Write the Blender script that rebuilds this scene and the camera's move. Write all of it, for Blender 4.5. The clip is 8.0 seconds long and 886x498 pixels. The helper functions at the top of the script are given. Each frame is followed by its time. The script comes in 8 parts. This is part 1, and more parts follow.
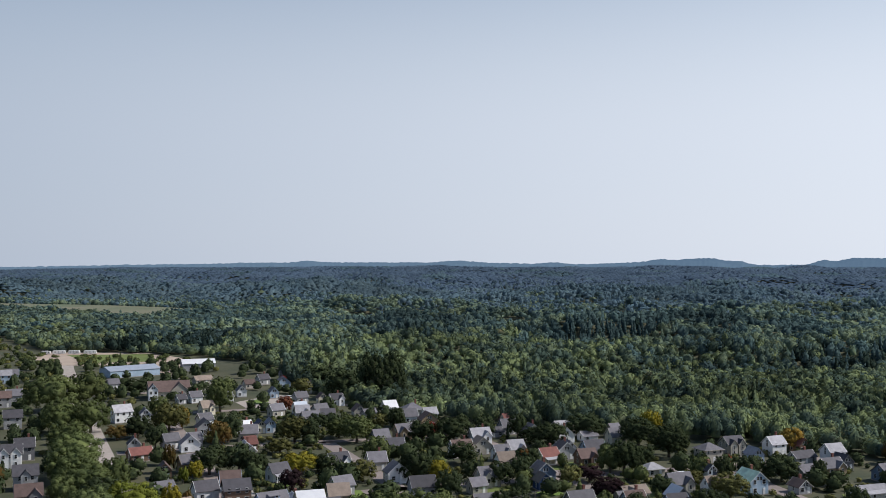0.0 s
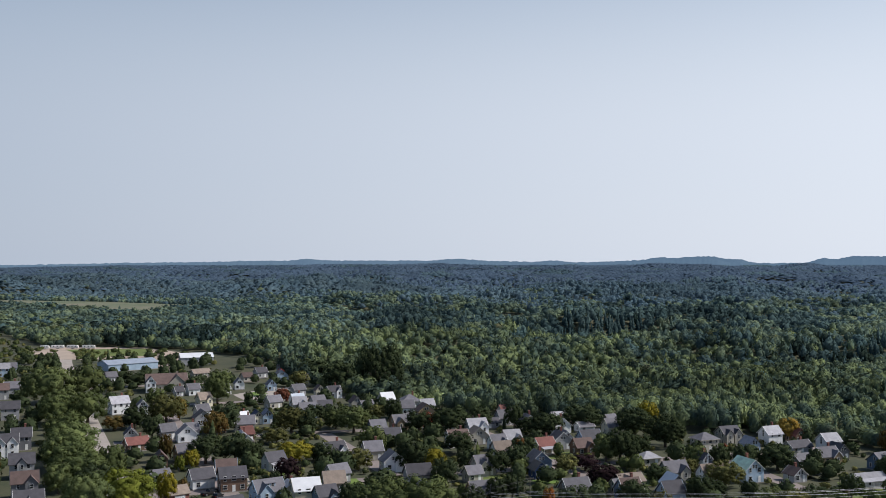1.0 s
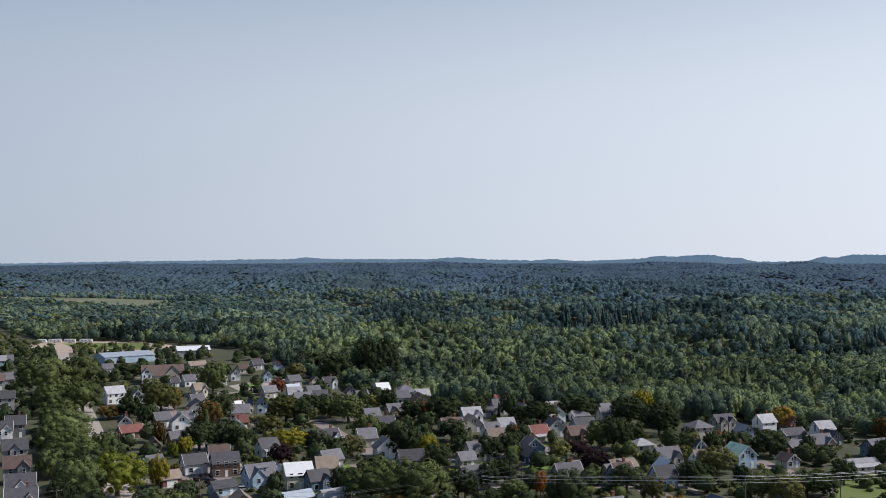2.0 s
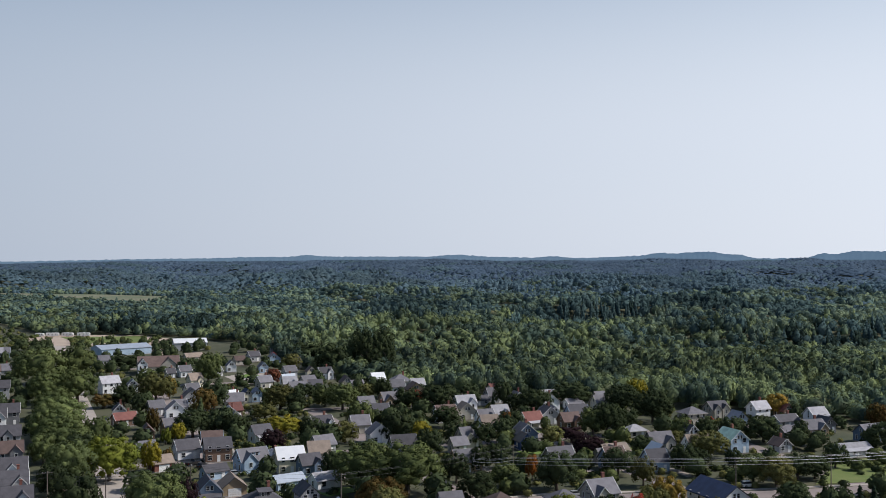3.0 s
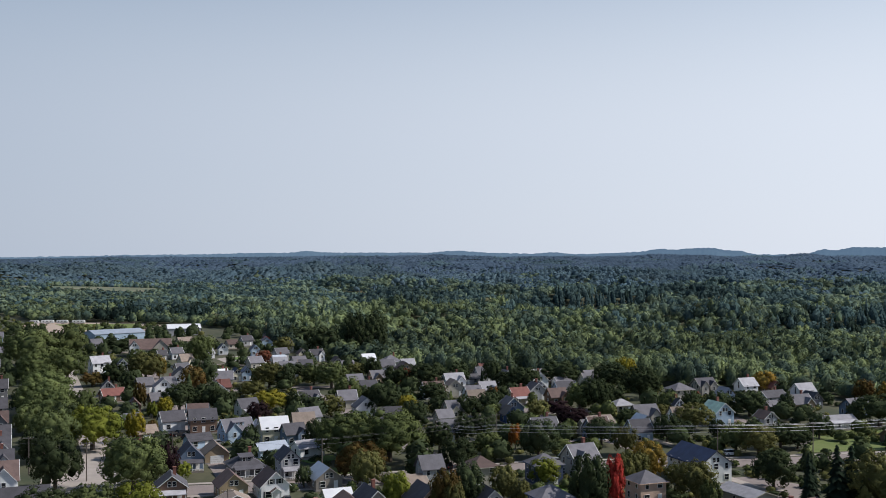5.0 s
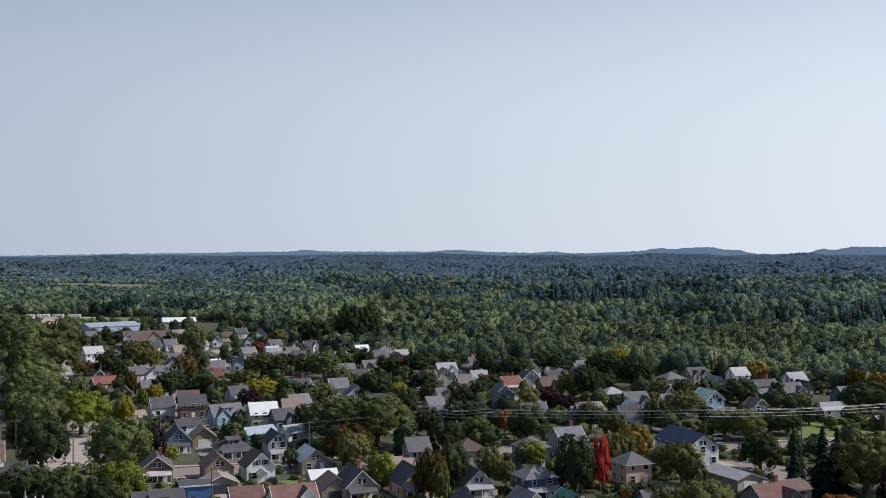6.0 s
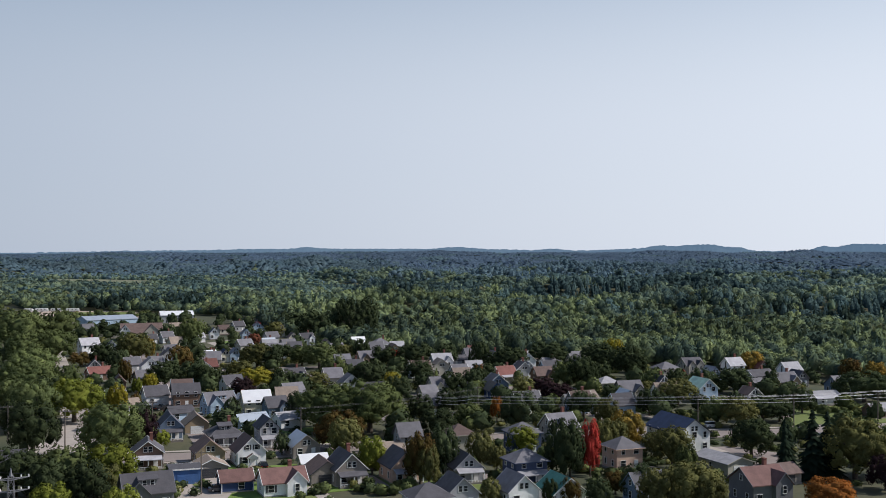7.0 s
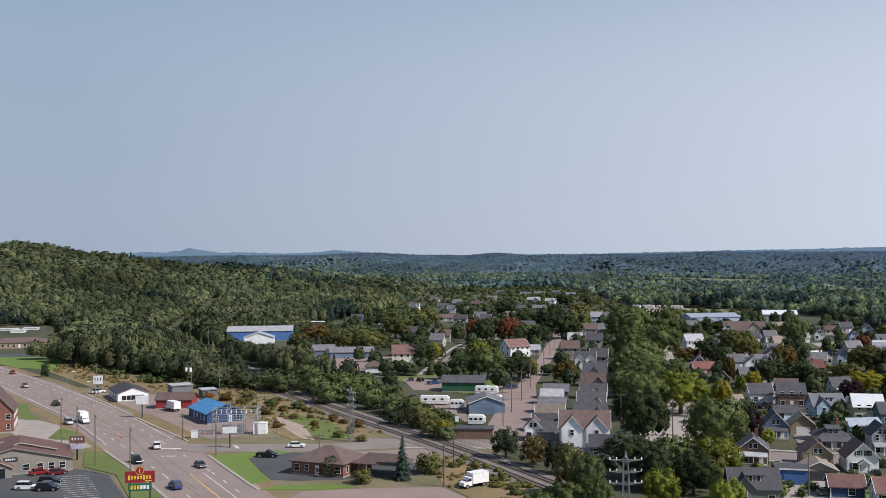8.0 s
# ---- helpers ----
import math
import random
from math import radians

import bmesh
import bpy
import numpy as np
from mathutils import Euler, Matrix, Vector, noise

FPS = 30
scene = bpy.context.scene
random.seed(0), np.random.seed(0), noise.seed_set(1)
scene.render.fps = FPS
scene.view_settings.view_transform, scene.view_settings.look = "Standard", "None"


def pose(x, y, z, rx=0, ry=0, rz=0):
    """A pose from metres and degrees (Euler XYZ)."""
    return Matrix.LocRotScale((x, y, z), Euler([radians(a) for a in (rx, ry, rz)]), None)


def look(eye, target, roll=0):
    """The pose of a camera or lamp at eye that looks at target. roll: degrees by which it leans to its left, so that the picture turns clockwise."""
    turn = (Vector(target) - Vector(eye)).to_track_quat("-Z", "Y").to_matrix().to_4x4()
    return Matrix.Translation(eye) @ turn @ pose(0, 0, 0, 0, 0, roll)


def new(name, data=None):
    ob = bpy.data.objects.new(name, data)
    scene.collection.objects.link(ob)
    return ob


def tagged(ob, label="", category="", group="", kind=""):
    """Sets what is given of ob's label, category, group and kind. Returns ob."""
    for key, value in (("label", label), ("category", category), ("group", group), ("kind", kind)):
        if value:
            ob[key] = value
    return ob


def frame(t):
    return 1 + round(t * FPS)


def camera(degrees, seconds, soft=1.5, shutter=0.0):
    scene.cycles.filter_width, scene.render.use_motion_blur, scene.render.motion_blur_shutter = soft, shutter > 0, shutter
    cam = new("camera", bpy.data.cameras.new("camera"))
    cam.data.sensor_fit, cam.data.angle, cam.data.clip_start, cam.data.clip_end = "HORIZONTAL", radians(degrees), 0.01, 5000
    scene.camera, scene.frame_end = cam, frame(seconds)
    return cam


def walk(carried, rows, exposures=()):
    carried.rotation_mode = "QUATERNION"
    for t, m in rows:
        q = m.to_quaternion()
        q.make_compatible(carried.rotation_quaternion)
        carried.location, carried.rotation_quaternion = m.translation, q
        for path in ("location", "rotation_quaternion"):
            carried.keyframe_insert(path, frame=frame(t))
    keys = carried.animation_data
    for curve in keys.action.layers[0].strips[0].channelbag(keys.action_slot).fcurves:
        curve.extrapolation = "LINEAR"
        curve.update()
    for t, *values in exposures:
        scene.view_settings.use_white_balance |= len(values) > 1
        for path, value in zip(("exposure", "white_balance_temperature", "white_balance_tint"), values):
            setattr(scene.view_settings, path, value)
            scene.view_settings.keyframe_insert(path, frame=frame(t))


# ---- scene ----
cam = camera(45.1, 8.0, 0.8)
PATH = [
    (0, (-0.495, 0.247, 77.918), (-0.494, 2.247, 77.934), -0.0),
    (0.5, (-0.156, 0.241, 76.367), (-0.155, 2.241, 76.382), -0.0),
    (1, (0.904, -0.06, 74.458), (0.905, 1.94, 74.472), -0.0),
    (2.5, (4.71, -0.017, 67.754), (4.71, 1.982, 67.766), -0.0),
    (3, (6.2, -0.172, 65.688), (6.199, 1.828, 65.698), -0.1),
    (3.5, (7.488, -0.266, 63.547), (7.487, 1.734, 63.556), -0.1),
    (4, (8.968, -0.333, 61.534), (8.965, 1.667, 61.542), -0.1),
    (4.5, (10.203, -0.407, 59.545), (10.2, 1.593, 59.551), -0.1),
    (6, (14.546, -0.107, 53.064), (14.543, 1.893, 53.07), -0.0),
    (6.5, (16.495, -0.177, 51.226), (16.492, 1.823, 51.23), -0.0),
    (7, (16.947, -0.109, 50.038), (16.942, 1.891, 50.04), 0.0),
    (7.2, (17.046, -0.108, 49.831), (16.953, 1.89, 49.832), -0.1),
    (7.4, (16.811, -0.08, 49.65), (16.507, 1.897, 49.651), -0.2),
    (7.5, (16.687, -0.131, 49.587), (16.257, 1.822, 49.586), -0.3),
    (7.6, (16.662, -0.284, 49.536), (16.106, 1.637, 49.538), -0.4),
    (7.8, (16.675, -0.754, 49.401), (15.866, 1.075, 49.405), -0.4),
    (8, (16.636, -1.27, 49.36), (15.588, 0.434, 49.365), -0.4),
]
walk(cam, [(t, look(eye, target, roll)) for t, eye, target, roll in PATH], [(0, -0.04, 6100, 10), (7, -0.03, 6100, 10), (7.5, 0.0, 6100, 10), (8, 0.06, 6100, 10)])

# ---- world, sun ----
SUN_AZ, SUN_EL = radians(86), radians(43)
world = bpy.data.worlds.new("sky")
scene.world = world
world.use_nodes = True
wt = world.node_tree
sky = wt.nodes.new("ShaderNodeTexSky")
sky.sky_type = "NISHITA"
sky.sun_disc = False
sky.sun_elevation, sky.sun_rotation = SUN_EL, SUN_AZ
sky.air_density, sky.dust_density, sky.ozone_density = 1.2, 0.7, 2.0
# pale summer haze that thickens towards the horizon and towards the sun
geo = wt.nodes.new("ShaderNodeTexCoord")
sep = wt.nodes.new("ShaderNodeSeparateXYZ")
wt.links.new(geo.outputs["Generated"], sep.inputs["Vector"])
up = wt.nodes.new("ShaderNodeMapRange")
up.interpolation_type = "SMOOTHSTEP"
up.inputs["From Min"].default_value, up.inputs["From Max"].default_value = 0.1, 0.44
up.inputs["To Min"].default_value, up.inputs["To Max"].default_value = 0.94, 0.0
wt.links.new(sep.outputs["Z"], up.inputs["Value"])
side = wt.nodes.new("ShaderNodeVectorMath")
side.operation = "DOT_PRODUCT"
side.inputs[1].default_value = (math.sin(SUN_AZ), math.cos(SUN_AZ), 0.0)
wt.links.new(geo.outputs["Generated"], side.inputs[0])
glow = wt.nodes.new("ShaderNodeMapRange")
glow.inputs["From Min"].default_value, glow.inputs["From Max"].default_value = -0.72, 0.92
glow.inputs["To Min"].default_value, glow.inputs["To Max"].default_value = 0.0, 1.0
wt.links.new(side.outputs["Value"], glow.inputs["Value"])
haze = wt.nodes.new("ShaderNodeMix")
haze.data_type = "RGBA"
haze.inputs["A"].default_value, haze.inputs["B"].default_value = (3.85, 4.5, 5.5, 1), (10.95, 11.08, 11.45, 1)
wt.links.new(glow.outputs["Result"], haze.inputs["Factor"])
both = wt.nodes.new("ShaderNodeMix")
both.data_type = "RGBA"
wt.links.new(up.outputs["Result"], both.inputs["Factor"])
wt.links.new(sky.outputs["Color"], both.inputs["A"])
wt.links.new(haze.outputs["Result"], both.inputs["B"])
bg = wt.nodes["Background"]
wt.links.new(both.outputs["Result"], bg.inputs["Color"])
bg.inputs["Strength"].default_value = 0.09
sun_data = bpy.data.lights.new("sun", "SUN")
sun_data.energy, sun_data.angle, sun_data.color = 5.0, radians(0.6), (1.0, 0.93, 0.84)
sun = new("sun", sun_data)
sun.matrix_world = look((0, 0, 0), (-math.sin(SUN_AZ) * math.cos(SUN_EL), -math.cos(SUN_AZ) * math.cos(SUN_EL), -math.sin(SUN_EL)))

rnd = random.Random(7)
rng = np.random.default_rng(11)


# ---- materials ----
def mat(name, color, color2=None, rough=0.8, scale=1.0, fine=12.0, metal=0.0, bump=0.15, vary=0.0, island=0.0, spec=0.4, through_light=0.0, sharp=1.0):
    """A procedural surface: two colours mixed by coarse and fine noise, with relief; vary: by object, island: by piece."""
    m = bpy.data.materials.new(name)
    m.use_nodes = True
    nt = m.node_tree
    n, l = nt.nodes, nt.links
    b = n["Principled BSDF"]
    b.inputs["Roughness"].default_value, b.inputs["Metallic"].default_value = rough, metal
    b.inputs["Specular IOR Level"].default_value = spec
    if color2 is None:
        color2 = tuple(c * 0.72 for c in color)
    co = n.new("ShaderNodeTexCoord")
    n1, n2 = n.new("ShaderNodeTexNoise"), n.new("ShaderNodeTexNoise")
    n1.inputs["Scale"].default_value, n2.inputs["Scale"].default_value = scale, fine
    n1.inputs["Detail"].default_value, n2.inputs["Detail"].default_value = 4, 3
    for q in (n1, n2):
        l.new(co.outputs["Object"], q.inputs["Vector"])
    add = n.new("ShaderNodeMath")
    add.operation = "MULTIPLY_ADD"
    l.new(n2.outputs["Fac"], add.inputs[0])
    add.inputs[1].default_value = 0.45
    l.new(n1.outputs["Fac"], add.inputs[2])
    ramp = n.new("ShaderNodeMapRange")
    ramp.inputs["From Min"].default_value, ramp.inputs["From Max"].default_value = 0.74 - 0.24 * sharp, 0.74 + 0.24 * sharp
    l.new(add.outputs[0], ramp.inputs["Value"])
    mix = n.new("ShaderNodeMix")
    mix.data_type = "RGBA"
    mix.inputs["A"].default_value, mix.inputs["B"].default_value = (*color, 1), (*color2, 1)
    l.new(ramp.outputs["Result"], mix.inputs["Factor"])
    out = mix.outputs["Result"]
    for amount, node, socket in ((vary, "ShaderNodeObjectInfo", "Random"), (island, "ShaderNodeNewGeometry", "Random Per Island")):
        if amount:
            info, mr, hsv = n.new(node), n.new("ShaderNodeMapRange"), n.new("ShaderNodeHueSaturation")
            mr.inputs["To Min"].default_value, mr.inputs["To Max"].default_value = 1 - amount, 1 + amount
            l.new(info.outputs[socket], mr.inputs["Value"])
            l.new(mr.outputs["Result"], hsv.inputs["Value"])
            l.new(out, hsv.inputs["Color"])
            out = hsv.outputs["Color"]
    l.new(out, b.inputs["Base Color"])
    if bump:
        bp = n.new("ShaderNodeBump")
        bp.inputs["Strength"].default_value, bp.inputs["Distance"].default_value = bump, 0.05
        l.new(n2.outputs["Fac"], bp.inputs["Height"])
        l.new(bp.outputs["Normal"], b.inputs["Normal"])
    if through_light:
        tr, ms = n.new("ShaderNodeBsdfTranslucent"), n.new("ShaderNodeMixShader")
        ms.inputs["Fac"].default_value = through_light
        l.new(out, tr.inputs["Color"])
        l.new(b.outputs["BSDF"], ms.inputs[1])
        l.new(tr.outputs["BSDF"], ms.inputs[2])
        l.new(ms.outputs["Shader"], n["Material Output"].inputs["Surface"])
    return m


def leaf_mat(name, c1, c2, c3=None, scale=0.13, amount=0.5, stand=0.0, clump=0.2, thin=0.14, spread=0.37):
    """Foliage: colour drifts from tree to tree with a noise of tree size, and from leaf clump to leaf clump."""
    if not stand:  # single trees: even crowns that differ from one another
        mean = [(a + b) / 2 for a, b in zip(c1, c2)]
        c1, c2 = ([q + (v - q) * 0.55 for q, v in zip(mean, c)] for c in (c1, c2))
        clump = 0.13
    m = mat(name, c1, c2, rough=0.75, scale=scale, fine=scale * 5, bump=0, island=clump, sharp=0.5, vary=0.12 if stand else 0.27, spec=0.0, through_light=thin)
    if c3:
        n, l = m.node_tree.nodes, m.node_tree.links
        b = n["Principled BSDF"]
        src = b.inputs["Base Color"].links[0].from_socket
        co, nz, mr, mx = n.new("ShaderNodeTexCoord"), n.new("ShaderNodeTexNoise"), n.new("ShaderNodeMapRange"), n.new("ShaderNodeMix")
        nz.inputs["Scale"].default_value = scale * 0.8
        l.new(co.outputs["Object"], nz.inputs["Vector"])
        mr.inputs["From Min"].default_value, mr.inputs["From Max"].default_value = 0.66, 0.78
        mr.inputs["To Max"].default_value = amount
        l.new(nz.outputs["Fac"], mr.inputs["Value"])
        mx.data_type = "RGBA"
        l.new(mr.outputs["Result"], mx.inputs["Factor"])
        l.new(src, mx.inputs["A"])
        mx.inputs["B"].default_value = (*c3, 1)
        l.new(mx.outputs["Result"], b.inputs["Base Color"])
        if stand:  # stands of lighter and darker kinds of tree
            nz2, mr2, hs = n.new("ShaderNodeTexNoise"), n.new("ShaderNodeMapRange"), n.new("ShaderNodeHueSaturation")
            nz2.inputs["Scale"].default_value, nz2.inputs["Detail"].default_value = stand, 3
            l.new(co.outputs["Object"], nz2.inputs["Vector"])
            mr2.inputs["From Min"].default_value, mr2.inputs["From Max"].default_value = 0.36, 0.64
            mr2.inputs["To Min"].default_value, mr2.inputs["To Max"].default_value = 1 - spread, 1 + spread
            l.new(nz2.outputs["Fac"], mr2.inputs["Value"])
            l.new(mr2.outputs["Result"], hs.inputs["Value"])
            l.new(mx.outputs["Result"], hs.inputs["Color"])
            l.new(hs.outputs["Color"], b.inputs["Base Color"])
    return m


M = {}
M["leaf_dark"] = leaf_mat("leaf_dark", (0.028, 0.038, 0.021), (0.064, 0.08, 0.036))
M["leaf_green"] = leaf_mat("leaf_green", (0.058, 0.075, 0.033), (0.134, 0.154, 0.056))
M["leaf_olive"] = leaf_mat("leaf_olive", (0.073, 0.076, 0.031), (0.15, 0.144, 0.05))
M["leaf_lime"] = leaf_mat("leaf_lime", (0.12, 0.145, 0.026), (0.19, 0.2, 0.036))
M["leaf_yellow"] = leaf_mat("leaf_yellow", (0.23, 0.18, 0.02), (0.12, 0.13, 0.025))
M["leaf_orange"] = leaf_mat("leaf_orange", (0.3, 0.1, 0.022), (0.15, 0.085, 0.03))
M["leaf_elm"] = leaf_mat("leaf_elm", (0.062, 0.082, 0.034), (0.142, 0.165, 0.06))
M["leaf_amber"] = leaf_mat("leaf_amber", (0.26, 0.155, 0.03), (0.1, 0.1, 0.032))
M["leaf_brick"] = leaf_mat("leaf_brick", (0.19, 0.06, 0.04), (0.1, 0.06, 0.034))
M["leaf_red"] = leaf_mat("leaf_red", (0.4, 0.05, 0.04), (0.24, 0.045, 0.035))
M["leaf_rust"] = leaf_mat("leaf_rust", (0.12, 0.065, 0.025), (0.065, 0.07, 0.022))
M["leaf_purple"] = leaf_mat("leaf_purple", (0.035, 0.02, 0.024), (0.022, 0.016, 0.016))
M["needle"] = leaf_mat("needle", (0.015, 0.023, 0.016), (0.024, 0.034, 0.021))
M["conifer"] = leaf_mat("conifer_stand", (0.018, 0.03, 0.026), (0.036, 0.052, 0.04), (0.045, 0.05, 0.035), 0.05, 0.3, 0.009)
# blue distance haze put into the colours of these further stands
M["conifer_mid"] = leaf_mat("conifer_stand_slight_haze", (0.046, 0.074, 0.074), (0.07, 0.104, 0.1), (0.064, 0.08, 0.066), 0.04, 0.3, 0.007, 0.1, 0.25, 0.3)
M["conifer_far"] = leaf_mat("conifer_stand_hazed", (0.074, 0.116, 0.142), (0.094, 0.14, 0.162), (0.098, 0.122, 0.132), 0.02, 0.3, 0.004, 0.05, 0.35, 0.22)
M["needle_blue"] = leaf_mat("needle_blue", (0.026, 0.042, 0.036), (0.038, 0.053, 0.04))
# bluish shade and yellow-green lit tops put into the colours, also in wood_mid
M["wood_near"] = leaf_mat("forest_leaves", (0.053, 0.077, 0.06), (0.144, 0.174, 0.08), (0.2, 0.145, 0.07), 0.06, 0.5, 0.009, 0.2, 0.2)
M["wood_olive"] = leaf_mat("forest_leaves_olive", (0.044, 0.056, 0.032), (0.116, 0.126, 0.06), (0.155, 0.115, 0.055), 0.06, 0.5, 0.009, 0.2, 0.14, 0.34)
# distance haze put into the leaf colours: bluer, paler, more translucent to lift shade
M["wood_mid"] = leaf_mat("forest_leaves_slight_haze", (0.066, 0.105, 0.104), (0.15, 0.186, 0.114), (0.176, 0.156, 0.11), 0.035, 0.45, 0.007, 0.12, 0.26, 0.34)
M["wood_far"] = leaf_mat("forest_leaves_hazed", (0.1, 0.152, 0.186), (0.136, 0.192, 0.214), (0.15, 0.168, 0.178), 0.014, 0.4, 0.004, 0.06, 0.42, 0.24)
M["wood_last"] = leaf_mat("forest_leaves_thick_haze", (0.118, 0.172, 0.244), (0.138, 0.194, 0.264), (0.146, 0.178, 0.226), 0.012, 0.4, 0.003, 0.03, 0.5, 0.15)
M["straw"] = leaf_mat("dry_tufts", (0.24, 0.18, 0.075), (0.15, 0.13, 0.05))
M["bark"] = mat("bark", (0.11, 0.085, 0.065), (0.06, 0.048, 0.038), rough=0.95, scale=3, fine=20, bump=0.4)
M["ground"] = mat("ground_grass", (0.036, 0.046, 0.021), (0.088, 0.08, 0.043), rough=0.95, scale=0.035, fine=0.6, bump=0.3)
M["lawn"] = mat("lawn", (0.09, 0.13, 0.025), (0.14, 0.155, 0.045), rough=0.95, scale=0.12, fine=2.2, bump=0.3)
M["lawn_bright"] = mat("lawn_bright", (0.1, 0.17, 0.025), (0.14, 0.185, 0.04), rough=0.95, scale=0.12, fine=2.2, bump=0.3)
M["meadow"] = mat("dry_meadow", (0.245, 0.162, 0.085), (0.135, 0.118, 0.05), rough=0.95, scale=0.11, fine=1.4, bump=0.4)
M["rough_grass"] = mat("rough_grass", (0.115, 0.112, 0.045), (0.21, 0.16, 0.105), rough=0.95, scale=0.06, fine=1.2, bump=0.4)
M["marsh"] = mat("marsh_grass", (0.095, 0.118, 0.062), (0.17, 0.155, 0.1), rough=0.95, scale=0.008, fine=0.1, bump=0.2)
M["asphalt"] = mat("asphalt_worn", (0.275, 0.212, 0.186), (0.215, 0.166, 0.148), rough=0.9, scale=0.09, fine=1.7, bump=0.1)
M["asphalt_dark"] = mat("asphalt_dark", (0.06, 0.06, 0.065), (0.085, 0.082, 0.085), rough=0.9, scale=0.12, fine=2, bump=0.1)
M["asphalt_street"] = mat("asphalt_street", (0.25, 0.205, 0.186), (0.185, 0.153, 0.142), rough=0.9, scale=0.1, fine=1.6, bump=0.1)
M["concrete"] = mat("concrete", (0.37, 0.32, 0.28), (0.28, 0.245, 0.215), rough=0.9, scale=0.3, fine=3, bump=0.1)
M["gravel"] = mat("gravel", (0.285, 0.21, 0.182), (0.208, 0.157, 0.14), rough=0.95, scale=0.1, fine=2.5, bump=0.4)
M["sand"] = mat("sand", (0.41, 0.32, 0.25), (0.31, 0.25, 0.2), rough=0.95, scale=0.08, fine=1.5, bump=0.2)
M["ballast"] = mat("ballast", (0.22, 0.18, 0.16), (0.15, 0.125, 0.115), rough=0.95, scale=0.4, fine=5, bump=0.6)
M["steel"] = mat("galvanised_steel", (0.42, 0.43, 0.43), (0.3, 0.31, 0.32), rough=0.5, scale=2, fine=20, metal=0.7, bump=0)
M["pylon_steel"] = mat("weathered_pylon_steel", (0.24, 0.24, 0.25), (0.17, 0.17, 0.18), rough=0.6, scale=2, fine=20, metal=0.4, bump=0)
M["rail"] = mat("rail_steel", (0.12, 0.09, 0.08), (0.2, 0.17, 0.15), rough=0.5, scale=1, fine=8, metal=0.5, bump=0)
M["pole"] = mat("weathered_pole_wood", (0.16, 0.13, 0.11), (0.1, 0.085, 0.07), rough=0.95, scale=1, fine=14, bump=0.3)
M["white_line"] = mat("road_paint_white", (0.7, 0.68, 0.64), (0.45, 0.43, 0.4), rough=0.8, scale=0.6, fine=5, bump=0)
M["yellow_line"] = mat("road_paint_yellow", (0.65, 0.42, 0.1), (0.45, 0.32, 0.12), rough=0.8, scale=0.6, fine=5, bump=0)
M["glass"] = mat("window_glass", (0.012, 0.014, 0.018), (0.022, 0.025, 0.03), rough=0.12, scale=0.8, fine=3, bump=0, spec=0.35)
M["trim"] = mat("white_trim", (0.78, 0.77, 0.75), (0.66, 0.65, 0.63), rough=0.6, scale=1.5, fine=9, bump=0.05)
M["dark_trim"] = mat("dark_trim", (0.05, 0.05, 0.055), (0.035, 0.035, 0.04), rough=0.6, scale=1.5, fine=9, bump=0.05)
M["brick"] = mat("red_brick", (0.22, 0.088, 0.065), (0.15, 0.065, 0.052), rough=0.9, scale=0.8, fine=9, bump=0.4)
M["stone"] = mat("foundation_stone", (0.33, 0.3, 0.27), (0.22, 0.2, 0.18), rough=0.9, scale=1.2, fine=8, bump=0.5)
M["tyre"] = mat("tyre_rubber", (0.02, 0.02, 0.02), rough=0.85, bump=0)
M["rim"] = mat("alloy_rim", (0.5, 0.5, 0.52), rough=0.35, metal=0.8, bump=0)
M["headlight"] = mat("lamp_glass", (0.75, 0.75, 0.75), rough=0.1, bump=0)
M["tail"] = mat("tail_lamp", (0.4, 0.02, 0.02), rough=0.2, bump=0)
M["wire"] = mat("cable", (0.55, 0.56, 0.58), (0.45, 0.45, 0.47), rough=0.4, metal=0.5, bump=0)
M["wire_dark"] = mat("cable_black", (0.06, 0.06, 0.065), rough=0.6, bump=0)
PAINT = dict(white=(0.8, 0.8, 0.8), cream=(0.64, 0.58, 0.44), grey=(0.34, 0.34, 0.35), dgrey=(0.15, 0.15, 0.16), blue=(0.07, 0.15, 0.36),
             lblue=(0.36, 0.46, 0.57), navy=(0.03, 0.055, 0.14), tan=(0.34, 0.255, 0.16), brown=(0.16, 0.1, 0.07), pink=(0.6, 0.42, 0.32),
             green=(0.03, 0.11, 0.055), red=(0.3, 0.04, 0.04), beige=(0.4, 0.37, 0.31), slate=(0.14, 0.19, 0.27), denim=(0.06, 0.08, 0.15),
             yellow=(0.62, 0.54, 0.3), taupe=(0.25, 0.22, 0.19))
for key, c in PAINT.items():
    c = tuple(min(v * 1.06, 0.82) for v in c)
    M["wall_" + key] = mat("siding_" + key, c, tuple(v * 0.72 for v in c), rough=0.75, scale=0.4, fine=4, bump=0.12, vary=0.1)
ROOF = dict(maroon=(0.17, 0.092, 0.082), grey=(0.148, 0.141, 0.155), dark=(0.075, 0.071, 0.08), brown=(0.125, 0.085, 0.075), red=(0.17, 0.07, 0.058), light=(0.34, 0.33, 0.35),
            tan=(0.24, 0.19, 0.155), blue=(0.03, 0.05, 0.11), bblue=(0.09, 0.29, 0.56), green=(0.05, 0.17, 0.15), mint=(0.4, 0.55, 0.45))
for key, c in ROOF.items():
    c = tuple(v * 1.05 for v in c)
    M["roof_" + key] = mat("shingles_" + key, c, tuple(v * 0.74 for v in c), rough=0.9, scale=0.6, fine=3.5, bump=0.5, vary=0.22, sharp=0.7)
